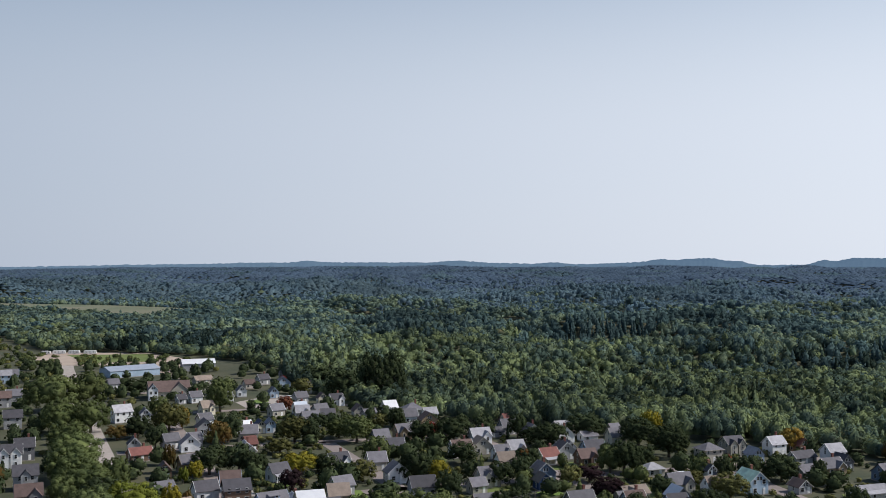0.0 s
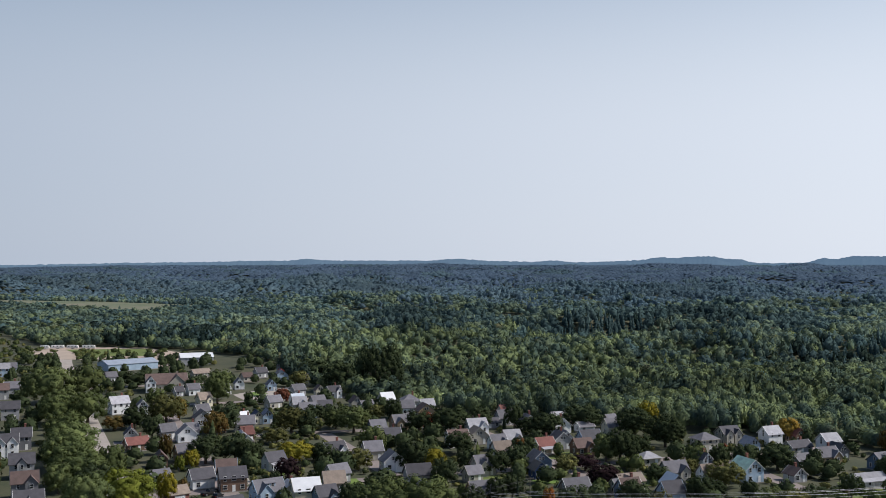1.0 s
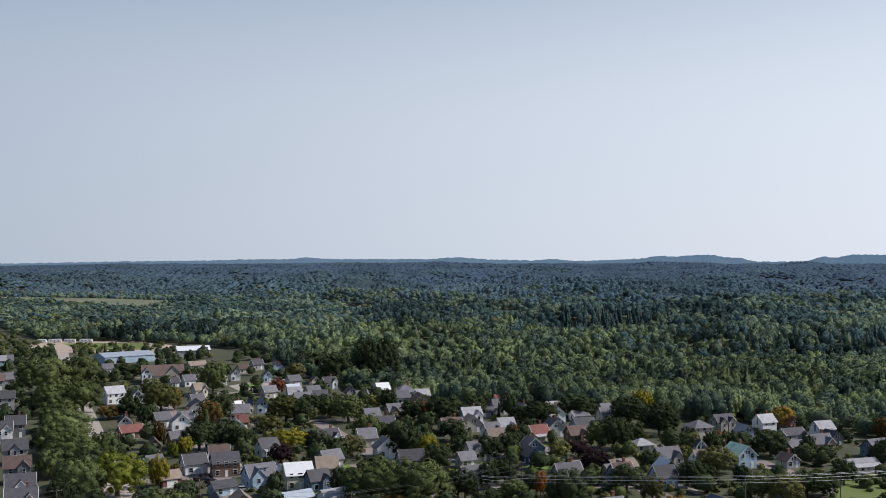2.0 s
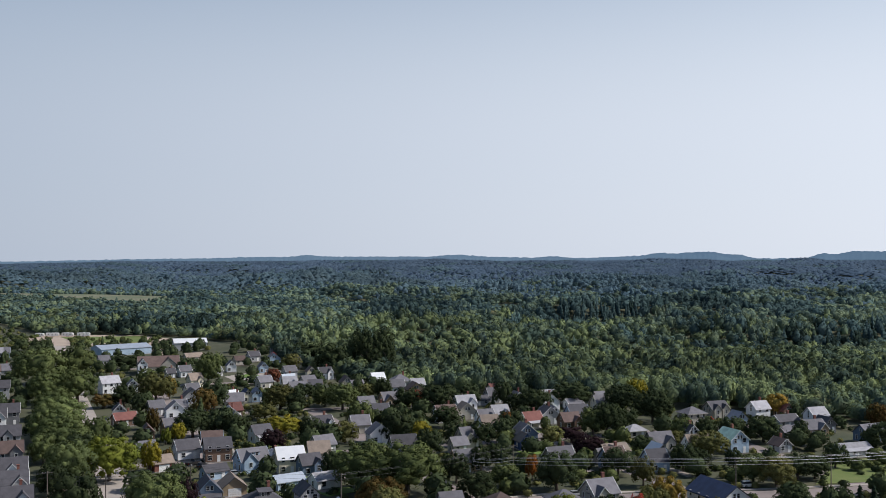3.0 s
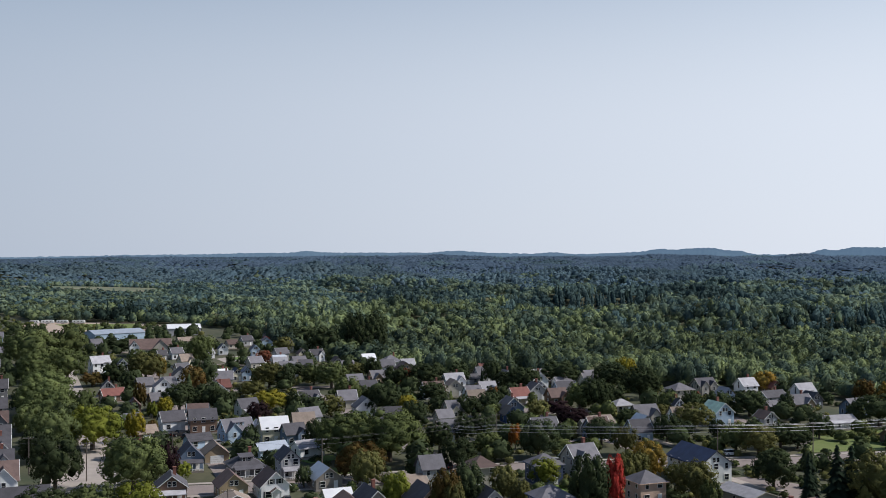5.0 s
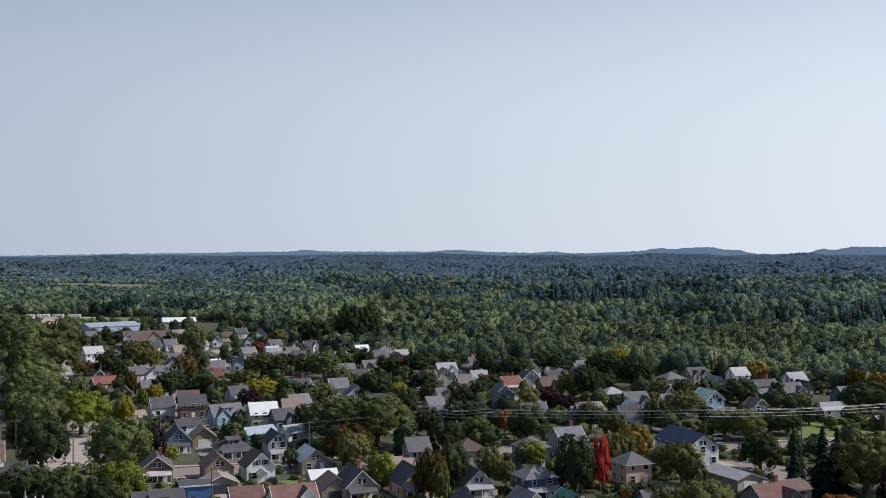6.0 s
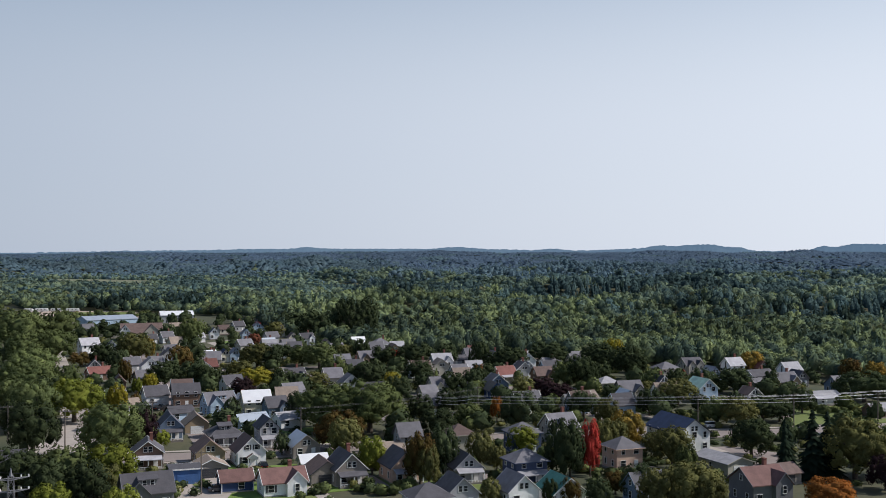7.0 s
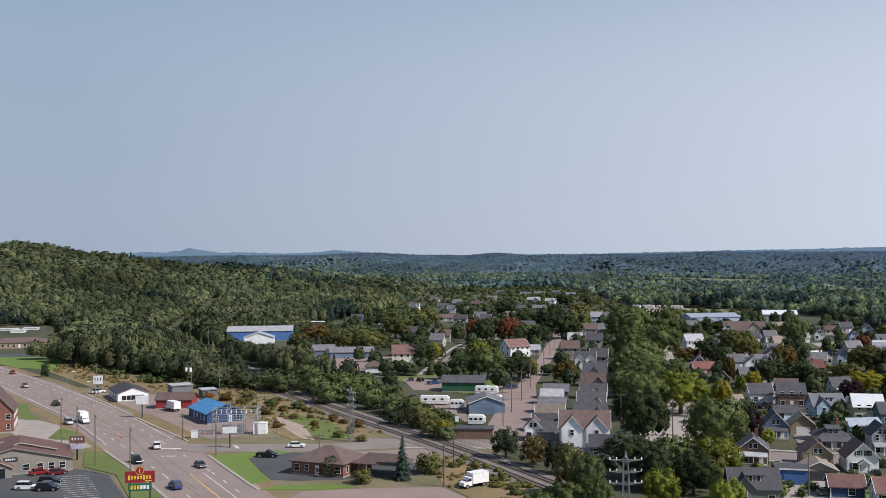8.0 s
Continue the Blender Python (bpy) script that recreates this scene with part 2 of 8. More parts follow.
M["roof_white"] = mat("white_metal_roof", (0.66, 0.66, 0.67), (0.56, 0.56, 0.58), rough=0.45, scale=0.4, fine=4, bump=0.1)
M["roof_metal"] = mat("grey_metal_roof", (0.42, 0.46, 0.52), (0.34, 0.37, 0.42), rough=0.4, scale=0.4, fine=4, metal=0.3, bump=0.1)


# ---- mesh helpers ----
def box(bm, cx, cy, cz, sx, sy, sz, m=None):
    vs = [bm.verts.new((cx + sx * a / 2, cy + sy * b / 2, cz + sz * c / 2)) for c in (-1, 1) for b in (-1, 1) for a in (-1, 1)]
    if m is not None:
        for v in vs:
            v.co = m @ v.co
    for f in ((0, 2, 3, 1), (4, 5, 7, 6), (0, 1, 5, 4), (2, 6, 7, 3), (0, 4, 6, 2), (1, 3, 7, 5)):
        bm.faces.new([vs[i] for i in f])
    return vs


def solid(bm, bottom, top):
    """A closed solid between two rings of the same count."""
    a, b = [bm.verts.new(p) for p in bottom], [bm.verts.new(p) for p in top]
    n = len(a)
    bm.faces.new(a[::-1])
    bm.faces.new(b)
    for i in range(n):
        bm.faces.new((a[i], a[(i + 1) % n], b[(i + 1) % n], b[i]))


def tube(bm, p, q, r0, r1=None, n=6):
    """A tapered round bar from p to q."""
    p, q = Vector(p), Vector(q)
    r1 = r0 if r1 is None else r1
    z = (q - p).normalized()
    x = z.orthogonal().normalized()
    y = z.cross(x)
    ring = lambda c, r: [c + (x * math.cos(2 * math.pi * i / n) + y * math.sin(2 * math.pi * i / n)) * r for i in range(n)]
    solid(bm, ring(p, r0), ring(q, r1))


def mesh_of(name, bm, material):
    me = bpy.data.meshes.new(name)
    bmesh.ops.recalc_face_normals(bm, faces=bm.faces[:])
    bm.to_mesh(me)
    bm.free()
    me.materials.append(material)
    return me


def part(name, bm, material, parent, label=""):
    """Links a bmesh (or a ready mesh) as one mesh object under a thing or a part."""
    me = bm if isinstance(bm, bpy.types.Mesh) else mesh_of(name, bm, material)
    ob = new(name, me)
    ob.parent = parent
    return tagged(ob, label)


def thing(name, x, y, z, rot, label, category, group=""):
    ob = new(name)
    ob.matrix_world = pose(x, y, z, 0, 0, rot)
    return tagged(ob, label, category, group)


def smooth(a, b, v):
    k = np.clip((v - a) / (b - a), 0, 1)
    return k * k * (3 - 2 * k)


def fast_mesh(name, verts, faces, material, normals=None):
    """A mesh from numpy arrays: verts (n, 3), faces (m, 3), and soft normals (n, 3) for foliage."""
    me = bpy.data.meshes.new(name)
    me.vertices.add(len(verts))
    me.vertices.foreach_set("co", np.ascontiguousarray(verts, dtype=np.float32).ravel())
    me.loops.add(faces.size)
    me.loops.foreach_set("vertex_index", np.ascontiguousarray(faces, dtype=np.int32).ravel())
    me.polygons.add(len(faces))
    me.polygons.foreach_set("loop_start", np.arange(0, faces.size, 3, dtype=np.int32))
    me.polygons.foreach_set("use_smooth", np.ones(len(faces), dtype=bool))
    me.update(calc_edges=True)
    if normals is not None:
        me.normals_split_custom_set_from_vertices(np.ascontiguousarray(normals, dtype=np.float32))
    me.materials.append(material)
    return me


# ---- land ----
def waves(x, y, size, seed):
    """Smooth rolling noise between about -1 and 1."""
    r = np.random.default_rng(seed)
    out = np.zeros_like(x)
    for k in range(7):
        a, ph, f = r.uniform(0, 2 * np.pi), r.uniform(0, 2 * np.pi), r.uniform(0.6, 1.9) / size
        out += np.sin((x * np.cos(a) + y * np.sin(a)) * f * 2 * np.pi + ph)
    return out / 3.2


def skyline(az):
    """Height of the far hills by bearing in degrees from +y, clockwise; bumps fitted to the skyline in the camera's
    view.
    """
    h = 34.0 + 0.0 * az
    for a, up, wide in ((-50.0, 36.4, 7), (-46.8, -16.2, 7), (-46.8, 8.7, 0.8), (-45.6, 11.7, 0.5), (-44.8, 24.9, 0.5), (-44.0, 11.7, 0.5), (-42.0, 18.0, 2.6), (-37.2, 6.6, 0.5), (-36.8, 21.0, 2.6), (-14.4, 12.9, 7),
                        (-10.0, 5.4, 1.8), (-7.2, 9.9, 0.8), (-2.8, 21.6, 7), (0.8, 10.4, 1.2), (3.6, 8.3, 2.6), (6.0, 8.9, 0.8), (10.8, 20.2, 4), (11.6, 13.5, 0.8), (12.8, 6.6, 0.5), (14.0, 25.0, 1.2),
                        (15.6, 10.0, 0.5), (19.6, 15.3, 0.5), (20.0, 12.7, 7), (21.2, 25.2, 1.2), (22.8, 7.8, 0.8), (24.8, 35.7, 2.6)):
        h = h + up * np.exp(-((az - a) / wide) ** 2)
    return h


def land(x, y):
    """Height of the ground."""
    x, y = np.asarray(x, float), np.asarray(y, float)
    d = np.hypot(x, y)
    az = np.degrees(np.arctan2(x, y))
    z = np.minimum(skyline(az), 46) * (0.36 * smooth(1900, 3300, d) + 0.4 * smooth(3000, 4200, d))
    z = z + (waves(x * 0.5, y, 560, 3) * 10 + waves(x * 0.8, y, 280, 4) * 4) * smooth(1500, 2300, d) * (1 - smooth(3900, 4500, d))
    z = z + 7 * smooth(900, 1400, d) * smooth(-6, 6, az) * (1 - smooth(1900, 2600, d))
    # rolling ground under the woods
    roll = smooth(540, 900, d) * smooth(-13, -6, az) + smooth(1350, 1700, d) * (1 - smooth(-13, -6, az))
    z = z + roll * (1 - smooth(2600, 3400, d)) * (12.5 * waves(x * 0.45, y, 260, 5) + 4 * waves(x, y, 130, 6))
    # flat marsh
    k = np.clip(((x + 950) * 550 - (y - 1780) * 480) / (550 ** 2 + 480 ** 2), 0, 1)
    z = z + (3 - z) * (1 - smooth(190, 330, np.hypot(x + 950 - 550 * k, y - 1780 + 480 * k)))
    # wooded hill and its spur
    u, v = (x + 1000) * 0.57 + (y - 700) * 0.82, (y - 700) * 0.57 - (x + 1000) * 0.82
    z = z + 51 * np.exp(-(u / np.where(u > 0, 165, 420)) ** 2 - (v / 290) ** 2)
    z = z + 24 * np.exp(-(((x + 800) / 190) ** 2 + ((y - 880) / 200) ** 2))
    return z * smooth(430, 760, d)


def inside(x, y, poly):
    c = np.zeros(np.shape(x), bool)
    for (x0, y0), (x1, y1) in zip(poly, poly[1:] + poly[:1]):
        if y0 != y1:
            c ^= ((y0 > y) != (y1 > y)) & (x < (x1 - x0) * (y - y0) / (y1 - y0) + x0)
    return c


xs = np.concatenate([np.arange(-4900, -1500, 68), np.arange(-1500, 1500, 30), np.arange(1500, 4901, 68)])
gx, gy = np.meshgrid(xs, xs)
nx = len(xs)
gv = np.stack([gx.ravel(), gy.ravel(), (land(gx, gy) - 9 * smooth(1100, 1500, np.hypot(gx, gy))).ravel()], 1)
i0 = (np.arange(nx - 1)[:, None] * nx + np.arange(nx - 1)[None, :]).ravel()
gf = np.concatenate([np.stack([i0, i0 + 1, i0 + nx + 1], 1), np.stack([i0, i0 + nx + 1, i0 + nx], 1)])
tagged(new("ground", fast_mesh("ground", gv, gf, M["ground"])), "grassy green and brown ground of the town and its surroundings", "ground", kind="structure")


def patch(name, pts, z, material, label, category, kind="structure", thick=0.3):
    """A slab of ground cover whose top lies at z."""
    bm = bmesh.new()
    solid(bm, [(px, py, z - thick) for px, py in pts], [(px, py, z) for px, py in pts])
    bmesh.ops.recalc_face_normals(bm, faces=bm.faces[:])
    ob = new(name, mesh_of(name, bm, material))
    return tagged(ob, label, category, kind=kind)


def strip(name, line, width, z, material, label, category, kind="structure", thick=0.3):
    """A road-like slab along a line of points."""
    left, right = [], []
    for i, p in enumerate(line):
        a, b = Vector(line[max(i - 1, 0)]), Vector(line[min(i + 1, len(line) - 1)])
        n = (b - a).normalized()
        n = Vector((-n.y, n.x)) * width / 2
        left.append((p[0] + n.x, p[1] + n.y))
        right.append((p[0] - n.x, p[1] - n.y))
    bm = bmesh.new()
    for i in range(len(line) - 1):
        q = [left[i], right[i], right[i + 1], left[i + 1]]
        solid(bm, [(px, py, z - thick) for px, py in q], [(px, py, z) for px, py in q])
    return tagged(new(name, mesh_of(name, bm, material)), label, category, kind=kind)


# ---- woods ----
TOWN = [(700, -300), (300, 320), (190, 398), (150, 432), (110, 452), (60, 478), (20, 500), (-12, 525), (-45, 560), (-70, 610), (-97, 668), (-135, 760),
        (-190, 842), (-265, 872), (-330, 880), (-415, 1010), (-520, 1165), (-600, 1185), (-655, 1120), (-590, 950), (-495, 760), (-465, 660), (-430, 560), (-405, 500),
        (-330, 400), (-285, 352), (-215, 312), (-245, 295), (-262, 285), (-316, 304), (-385, 318), (-520, 350), (-640, 380), (-900, 300), (-900, -300)]
TRACK = [(-640, 690), (-560, 585), (-475, 474), (-390, 405), (-300, 345), (-238, 296), (-176, 258), (-129.5, 231.8), (-108, 218), (-78.6, 198.7), (-40, 172)]
CLEARINGS = [(-390, 462, 34), (-372, 440, 24), (-357, 424, 20), (-343, 408, 15), (-330, 392, 11), (-471, 363, 24), (-445, 350, 24), (-500, 390, 28), (-540, 415, 26), (-565, 432, 24), (-430, 342, 20)]
FIELD = [(-1120, 1860), (-1060, 2050), (-835, 1850), (-692, 1690), (-520, 1630), (-354, 1524), (-310, 1410), (-370, 1310), (-490, 1400), (-620, 1540), (-860, 1720)]


def dome(n_cards, core, seed, tall=1.0, size=0.42, spire=False, ring=((0.36, 0.25), (0.31, 0.7))):
    """A crown one unit across and about tall units high: a rough core with leaf clumps standing off it. Returns verts, faces, normals."""
    r = np.random.default_rng(seed)
    v, f = [], []
    if spire:
        for k in range(core):
            z0, z1, w = 0.12 + k * 0.88 / core, 0.12 + (k + 1.5) * 0.88 / core, 0.5 * (1 - k / core) + 0.06
            n, b = 5, len(v)
            ph = r.uniform(0, 6)
            for i in range(n):
                a = ph + i * 2 * np.pi / n
                ww = w * r.uniform(0.7, 1.2)
                v.append((ww * np.cos(a), ww * np.sin(a), z0 * tall))
            v.append((0, 0, min(z1, 1.02) * tall))
            f += [(b + i, b + (i + 1) % n, b + n) for i in range(n)]
    else:
        n = core
        ph = r.uniform(0, 6)
        for w, z in ring:
            for i in range(n):
                a = ph + i * 2 * np.pi / n + (z > 0.5) * 0.5
                ww = w * r.uniform(0.75, 1.15)
                v.append((ww * np.cos(a), ww * np.sin(a), z * tall * r.uniform(0.85, 1.12)))
        v.append((r.uniform(-0.1, 0.1), r.uniform(-0.1, 0.1), tall))
        f += [(i, (i + 1) % n, n + i) for i in range(n)] + [((i + 1) % n, n + (i + 1) % n, n + i) for i in range(n)]
        f += [(n + i, n + (i + 1) % n, 2 * n) for i in range(n)]
    core_n = len(v)
    soft = []
    for _ in range(n_cards):
        a, u = r.uniform(0, 2 * np.pi), r.uniform(-0.5, 1)
        w = np.sqrt(max(0.0, 1 - u * u))
        if spire:
            z = r.uniform(0.1, 0.95)
            p = np.array([np.cos(a) * 0.5 * (1 - z), np.sin(a) * 0.5 * (1 - z), z * tall])
            nrm = np.array([np.cos(a), np.sin(a), 0.4])
        else:
            nrm = np.array([w * np.cos(a), w * np.sin(a), u])
            p = nrm * np.array([0.46, 0.46, 0.46 * tall]) * r.uniform(0.85, 1.1) + np.array([0, 0, 0.54 * tall])
        out = nrm / np.linalg.norm(nrm)
        nrm = nrm + r.normal(0, 0.42, 3)
        nrm /= np.linalg.norm(nrm)
        t1 = np.cross(nrm, r.normal(0, 1, 3))
        t1 /= np.linalg.norm(t1)
        t2 = np.cross(nrm, t1)
        s = size * r.uniform(0.6, 1.3) * 0.5
        b = len(v)
        for k in range(3):
            q = 2 * np.pi * k / 3
            v.append(tuple(p + s * (t1 * np.cos(q) + t2 * np.sin(q))))
        f.append((b, b + 1, b + 2))
        soft += [out * 0.85 + nrm * 0.2 + np.array([0, 0, 0.0 if n_cards > 8 else 1.0])] * 3
    va = np.array(v)
    ns = va[:core_n] * (1, 1, 0.8) - (0, 0, 0.3 * tall)
    ns = ns / np.linalg.norm(ns, axis=1)[:, None] + (0, 0, 0.15 if n_cards > 8 else 1.4)
    ns = np.concatenate([ns, np.array(soft)]) if soft else ns
    return va, np.array(f), ns / np.linalg.norm(ns, axis=1)[:, None]


def grow(name, px, py, wide, tall, kinds, material, label, spire_share=0.1):
    """One mesh of many crowns at the places px, py."""
    pick = rng.integers(0, len(kinds[0]), len(px))
    isp = rng.random(len(px)) < spire_share * (1 + 2.2 * np.clip(waves(px, py, 260, 9), -0.4, 2))
    pz = land(px, py)
    pz = pz - 0.2
    V, F, N, base = [], [], [], 0
    for sp in (0, 1):
        for k in range(len(kinds[sp])):
            sel = np.nonzero((isp == bool(sp)) & (pick % len(kinds[sp]) == k))[0]
            if not len(sel):
                continue
            v, f, nn = kinds[sp][k]
            a = rng.uniform(0, 2 * np.pi, len(sel))
            ca, sa = np.cos(a)[:, None], np.sin(a)[:, None]
            w = (wide * (0.6 if sp else 1) * rng.uniform(0.7, 1.3, len(sel)))[:, None]
            lie = 1 + 0.22 * waves(px[sel], py[sel], 170, 21)
            h = (tall * lie * (1.22 if sp else 1) * rng.uniform(0.68, 1.25, len(sel)))[:, None]
            X = (v[:, 0] * ca - v[:, 1] * sa) * w + px[sel][:, None]
            Y = (v[:, 0] * sa + v[:, 1] * ca) * w + py[sel][:, None]
            Z = v[:, 2] * h + pz[sel][:, None]
            V.append(np.stack([X, Y, Z], 2).reshape(-1, 3))
            N.append(np.stack([nn[:, 0] * ca - nn[:, 1] * sa, nn[:, 0] * sa + nn[:, 1] * ca, np.broadcast_to(nn[:, 2], X.shape)], 2).reshape(-1, 3))
            F.append((f[None] + (np.arange(len(sel)) * len(v))[:, None, None]).reshape(-1, 3) + base)
            base += len(sel) * len(v)
    return tagged(new(name, fast_mesh(name, np.concatenate(V), np.concatenate(F), material, np.concatenate(N))), label, "forest", kind="stuff")


def scatter(step, d0, d1, a0=-58, a1=26):
    """Jittered places between two distances inside a sector of bearings, outside the town and the marsh."""
    n = int(d1 / step) + 1
    ix, iy = np.meshgrid(np.arange(-n, n), np.arange(0, n))
    px = (ix + rng.uniform(-0.48, 0.48, ix.shape)).ravel() * step
    py = (iy + rng.uniform(-0.48, 0.48, iy.shape)).ravel() * step
    d, az = np.hypot(px, py), np.degrees(np.arctan2(px, py))
    ok = (d > d0) & (d < d1) & (az > a0) & (az < a1)
    px, py = px[ok], py[ok]
    for cx, cy, r in CLEARINGS:
        ok = np.hypot(px - cx, py - cy) > r
        px, py = px[ok], py[ok]
    ok = ~(inside(px, py, TOWN) | inside(px, py, FIELD))
    for (x0, y0), (x1, y1) in zip(TRACK, TRACK[1:]):
        k = np.clip(((px - x0) * (x1 - x0) + (py - y0) * (y1 - y0)) / ((x1 - x0) ** 2 + (y1 - y0) ** 2), 0, 1)
        ok &= np.hypot(px - x0 - k * (x1 - x0), py - y0 - k * (y1 - y0)) > 7.5
    return px[ok], py[ok]


near_kinds = ([dome(86, 5, s, 1.0, 0.26) for s in range(6)], [dome(44, 5, 50 + s, 1.0, 0.22, True) for s in range(3)])
belt_kinds = ([dome(54, 5, 40 + s, 1.0, 0.24) for s in range(6)], [dome(30, 4, 60 + s, 1.0, 0.22, True) for s in range(3)])
mid_kinds = ([dome(18, 5, 20 + s, 1.0, 0.32) for s in range(6)], [dome(8, 3, 70 + s, 1.0, 0.3, True) for s in range(3)])


def mound(n, cards, seed):
    """A far crown: a lumpy cap with a few leaf clumps standing off it. Returns verts, faces, normals."""
    r = np.random.default_rng(seed)
    v = [(0.5 * r.uniform(0.7, 1.15) * np.cos(a), 0.5 * r.uniform(0.7, 1.15) * np.sin(a), r.uniform(-0.7, -0.2)) for a in 2 * np.pi * (np.arange(n) + r.uniform(-0.2, 0.2, n)) / n]
    v.append((r.uniform(-0.12, 0.12), r.uniform(-0.12, 0.12), 1.0))
    f = [(i, (i + 1) % n, n) for i in range(n)]
    nn = [np.array(p) * (1.4, 1.4, 0.0) + (0, 0, 1.0) for p in v]
    for _ in range(cards):
        a, w, z = r.uniform(0, 6.28), r.uniform(0.15, 0.42), r.uniform(0.45, 0.9)
        c, b, s = np.array([w * np.cos(a), w * np.sin(a), z]), len(v), r.uniform(0.14, 0.26)
        for k in range(3):
            q = a + 2.1 * k
            v.append(tuple(c + s * np.array([np.cos(q), np.sin(q), r.uniform(-0.4, 0.7)])))
            nn.append(np.array([np.cos(a), np.sin(a), 0.9]))
        f.append((b, b + 1, b + 2))
    nn = np.array(nn)
    return np.array(v), np.array(f), nn / np.linalg.norm(nn, axis=1)[:, None]


far_kinds = ([mound(5, 3, 30 + s) for s in range(6)], [dome(0, 2, 90 + s, 1.0, 0.3, True) for s in range(3)])
last_kinds = ([mound(5, 1, 40 + s) for s in range(6)], [dome(0, 2, 90 + s, 1.0, 0.3, True) for s in range(3)])
STANDS = [((55, 892), (165, 1010), 26), ((165, 1010), (273, 1131), 34), ((240, 1668), (423, 1731), 30), ((250, 730), (330, 780), 18), ((-60, 1010), (60, 1060), 16)]


def conifers(px, py, level):
    """True where a dark stand of conifers grows."""
    dark = waves(px * 0.55, py, 170, 33) + 0.35 * waves(px, py, 60, 34) > level
    for (x0, y0), (x1, y1), r in STANDS:
        k = np.clip(((px - x0) * (x1 - x0) + (py - y0) * (y1 - y0)) / ((x1 - x0) ** 2 + (y1 - y0) ** 2), 0, 1)
        dark |= np.hypot(px - x0 - k * (x1 - x0), py - y0 - k * (y1 - y0)) < r * (1 + 0.5 * waves(px, py, 50, 35))
    return dark


# leaf colours by distance; the further ones carry painted blue haze
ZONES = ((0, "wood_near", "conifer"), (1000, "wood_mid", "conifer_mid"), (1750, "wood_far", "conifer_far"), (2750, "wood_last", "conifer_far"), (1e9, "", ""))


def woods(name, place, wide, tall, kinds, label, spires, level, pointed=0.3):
    """Broadleaf woods with stands of dark conifers in them; leaf colours take on painted blue haze gradually with
    distance.
    """
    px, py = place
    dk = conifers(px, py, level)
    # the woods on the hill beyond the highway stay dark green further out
    # painted haze starts nearer towards the sun side and further out to the left
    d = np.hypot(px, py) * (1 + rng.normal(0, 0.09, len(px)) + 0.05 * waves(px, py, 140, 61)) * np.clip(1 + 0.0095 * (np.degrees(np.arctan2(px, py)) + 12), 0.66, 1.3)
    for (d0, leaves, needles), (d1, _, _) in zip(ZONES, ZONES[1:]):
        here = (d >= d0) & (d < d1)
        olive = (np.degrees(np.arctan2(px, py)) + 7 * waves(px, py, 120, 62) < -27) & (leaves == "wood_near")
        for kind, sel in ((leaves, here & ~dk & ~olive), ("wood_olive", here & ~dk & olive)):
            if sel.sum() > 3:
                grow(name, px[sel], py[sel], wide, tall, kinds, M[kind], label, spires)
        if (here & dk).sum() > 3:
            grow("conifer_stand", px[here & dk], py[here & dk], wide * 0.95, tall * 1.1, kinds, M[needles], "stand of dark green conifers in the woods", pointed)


close_kinds = ([dome(200, 6, 10 + s, 1.0, 0.155) for s in range(6)], [dome(80, 6, 55 + s, 1.0, 0.15, True) for s in range(3)])
woods("woodland", scatter(6.0, 280, 540), 7.6, 9.4, close_kinds, "dense mixed woodland, green with some autumn tints", 0.07, 1.0)
woods("woodland", scatter(6.2, 540, 700), 7.9, 9.3, near_kinds, "dense mixed woodland, green with some autumn tints", 0.05, 1.0)
woods("woodland", scatter(7.2, 700, 1020), 9.2, 8.6, belt_kinds, "mixed broadleaf woodland behind the town", 0.06, 0.85)
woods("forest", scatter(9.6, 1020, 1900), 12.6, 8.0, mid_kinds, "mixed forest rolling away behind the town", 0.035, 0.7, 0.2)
woods("distant_forest", scatter(10.5, 1900, 2700), 17, 5.2, far_kinds, "forest rolling away, blue haze put into its colour", 0.02, 0.75, 0.12)
woods("distant_forest", scatter(14.5, 2700, 4400), 26, 4.2, last_kinds, "forest on low distant hills, haze put into its colour", 0.01, 0.75, 0.05)
bm = bmesh.new()
bm.faces.new([bm.verts.new((px_, py_, float(land(px_, py_)) + 2.5)) for px_, py_ in FIELD])
bmesh.ops.triangulate(bm, faces=bm.faces[:])
tagged(new("marsh", mesh_of("marsh", bm, M["marsh"])), "open pale marsh meadow among the woods", "marsh", kind="structure")

# hills beyond the forest; their blue haze is put in as colour and emission
M["far_ridge"] = mat("ridge_painted_haze", (0.03, 0.042, 0.05), (0.045, 0.06, 0.064), rough=1.0, scale=0.012, fine=0.09, bump=0, spec=0)
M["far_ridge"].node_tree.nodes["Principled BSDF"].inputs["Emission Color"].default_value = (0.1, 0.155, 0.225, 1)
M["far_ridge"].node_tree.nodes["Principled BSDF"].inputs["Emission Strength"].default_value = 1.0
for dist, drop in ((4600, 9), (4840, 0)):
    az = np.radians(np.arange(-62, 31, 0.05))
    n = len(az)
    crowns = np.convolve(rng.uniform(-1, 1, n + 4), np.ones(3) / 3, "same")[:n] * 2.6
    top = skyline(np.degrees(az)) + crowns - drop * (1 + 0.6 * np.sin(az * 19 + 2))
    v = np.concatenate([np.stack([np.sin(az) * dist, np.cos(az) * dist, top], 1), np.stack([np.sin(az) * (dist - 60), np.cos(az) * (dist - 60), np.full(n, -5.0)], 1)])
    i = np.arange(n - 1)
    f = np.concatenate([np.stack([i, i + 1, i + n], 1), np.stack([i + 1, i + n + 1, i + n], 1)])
    tagged(new("backdrop", fast_mesh("backdrop", v, f, M["far_ridge"])), "wooded hills on the horizon with glowing blue haze colour", "hills", kind="structure")

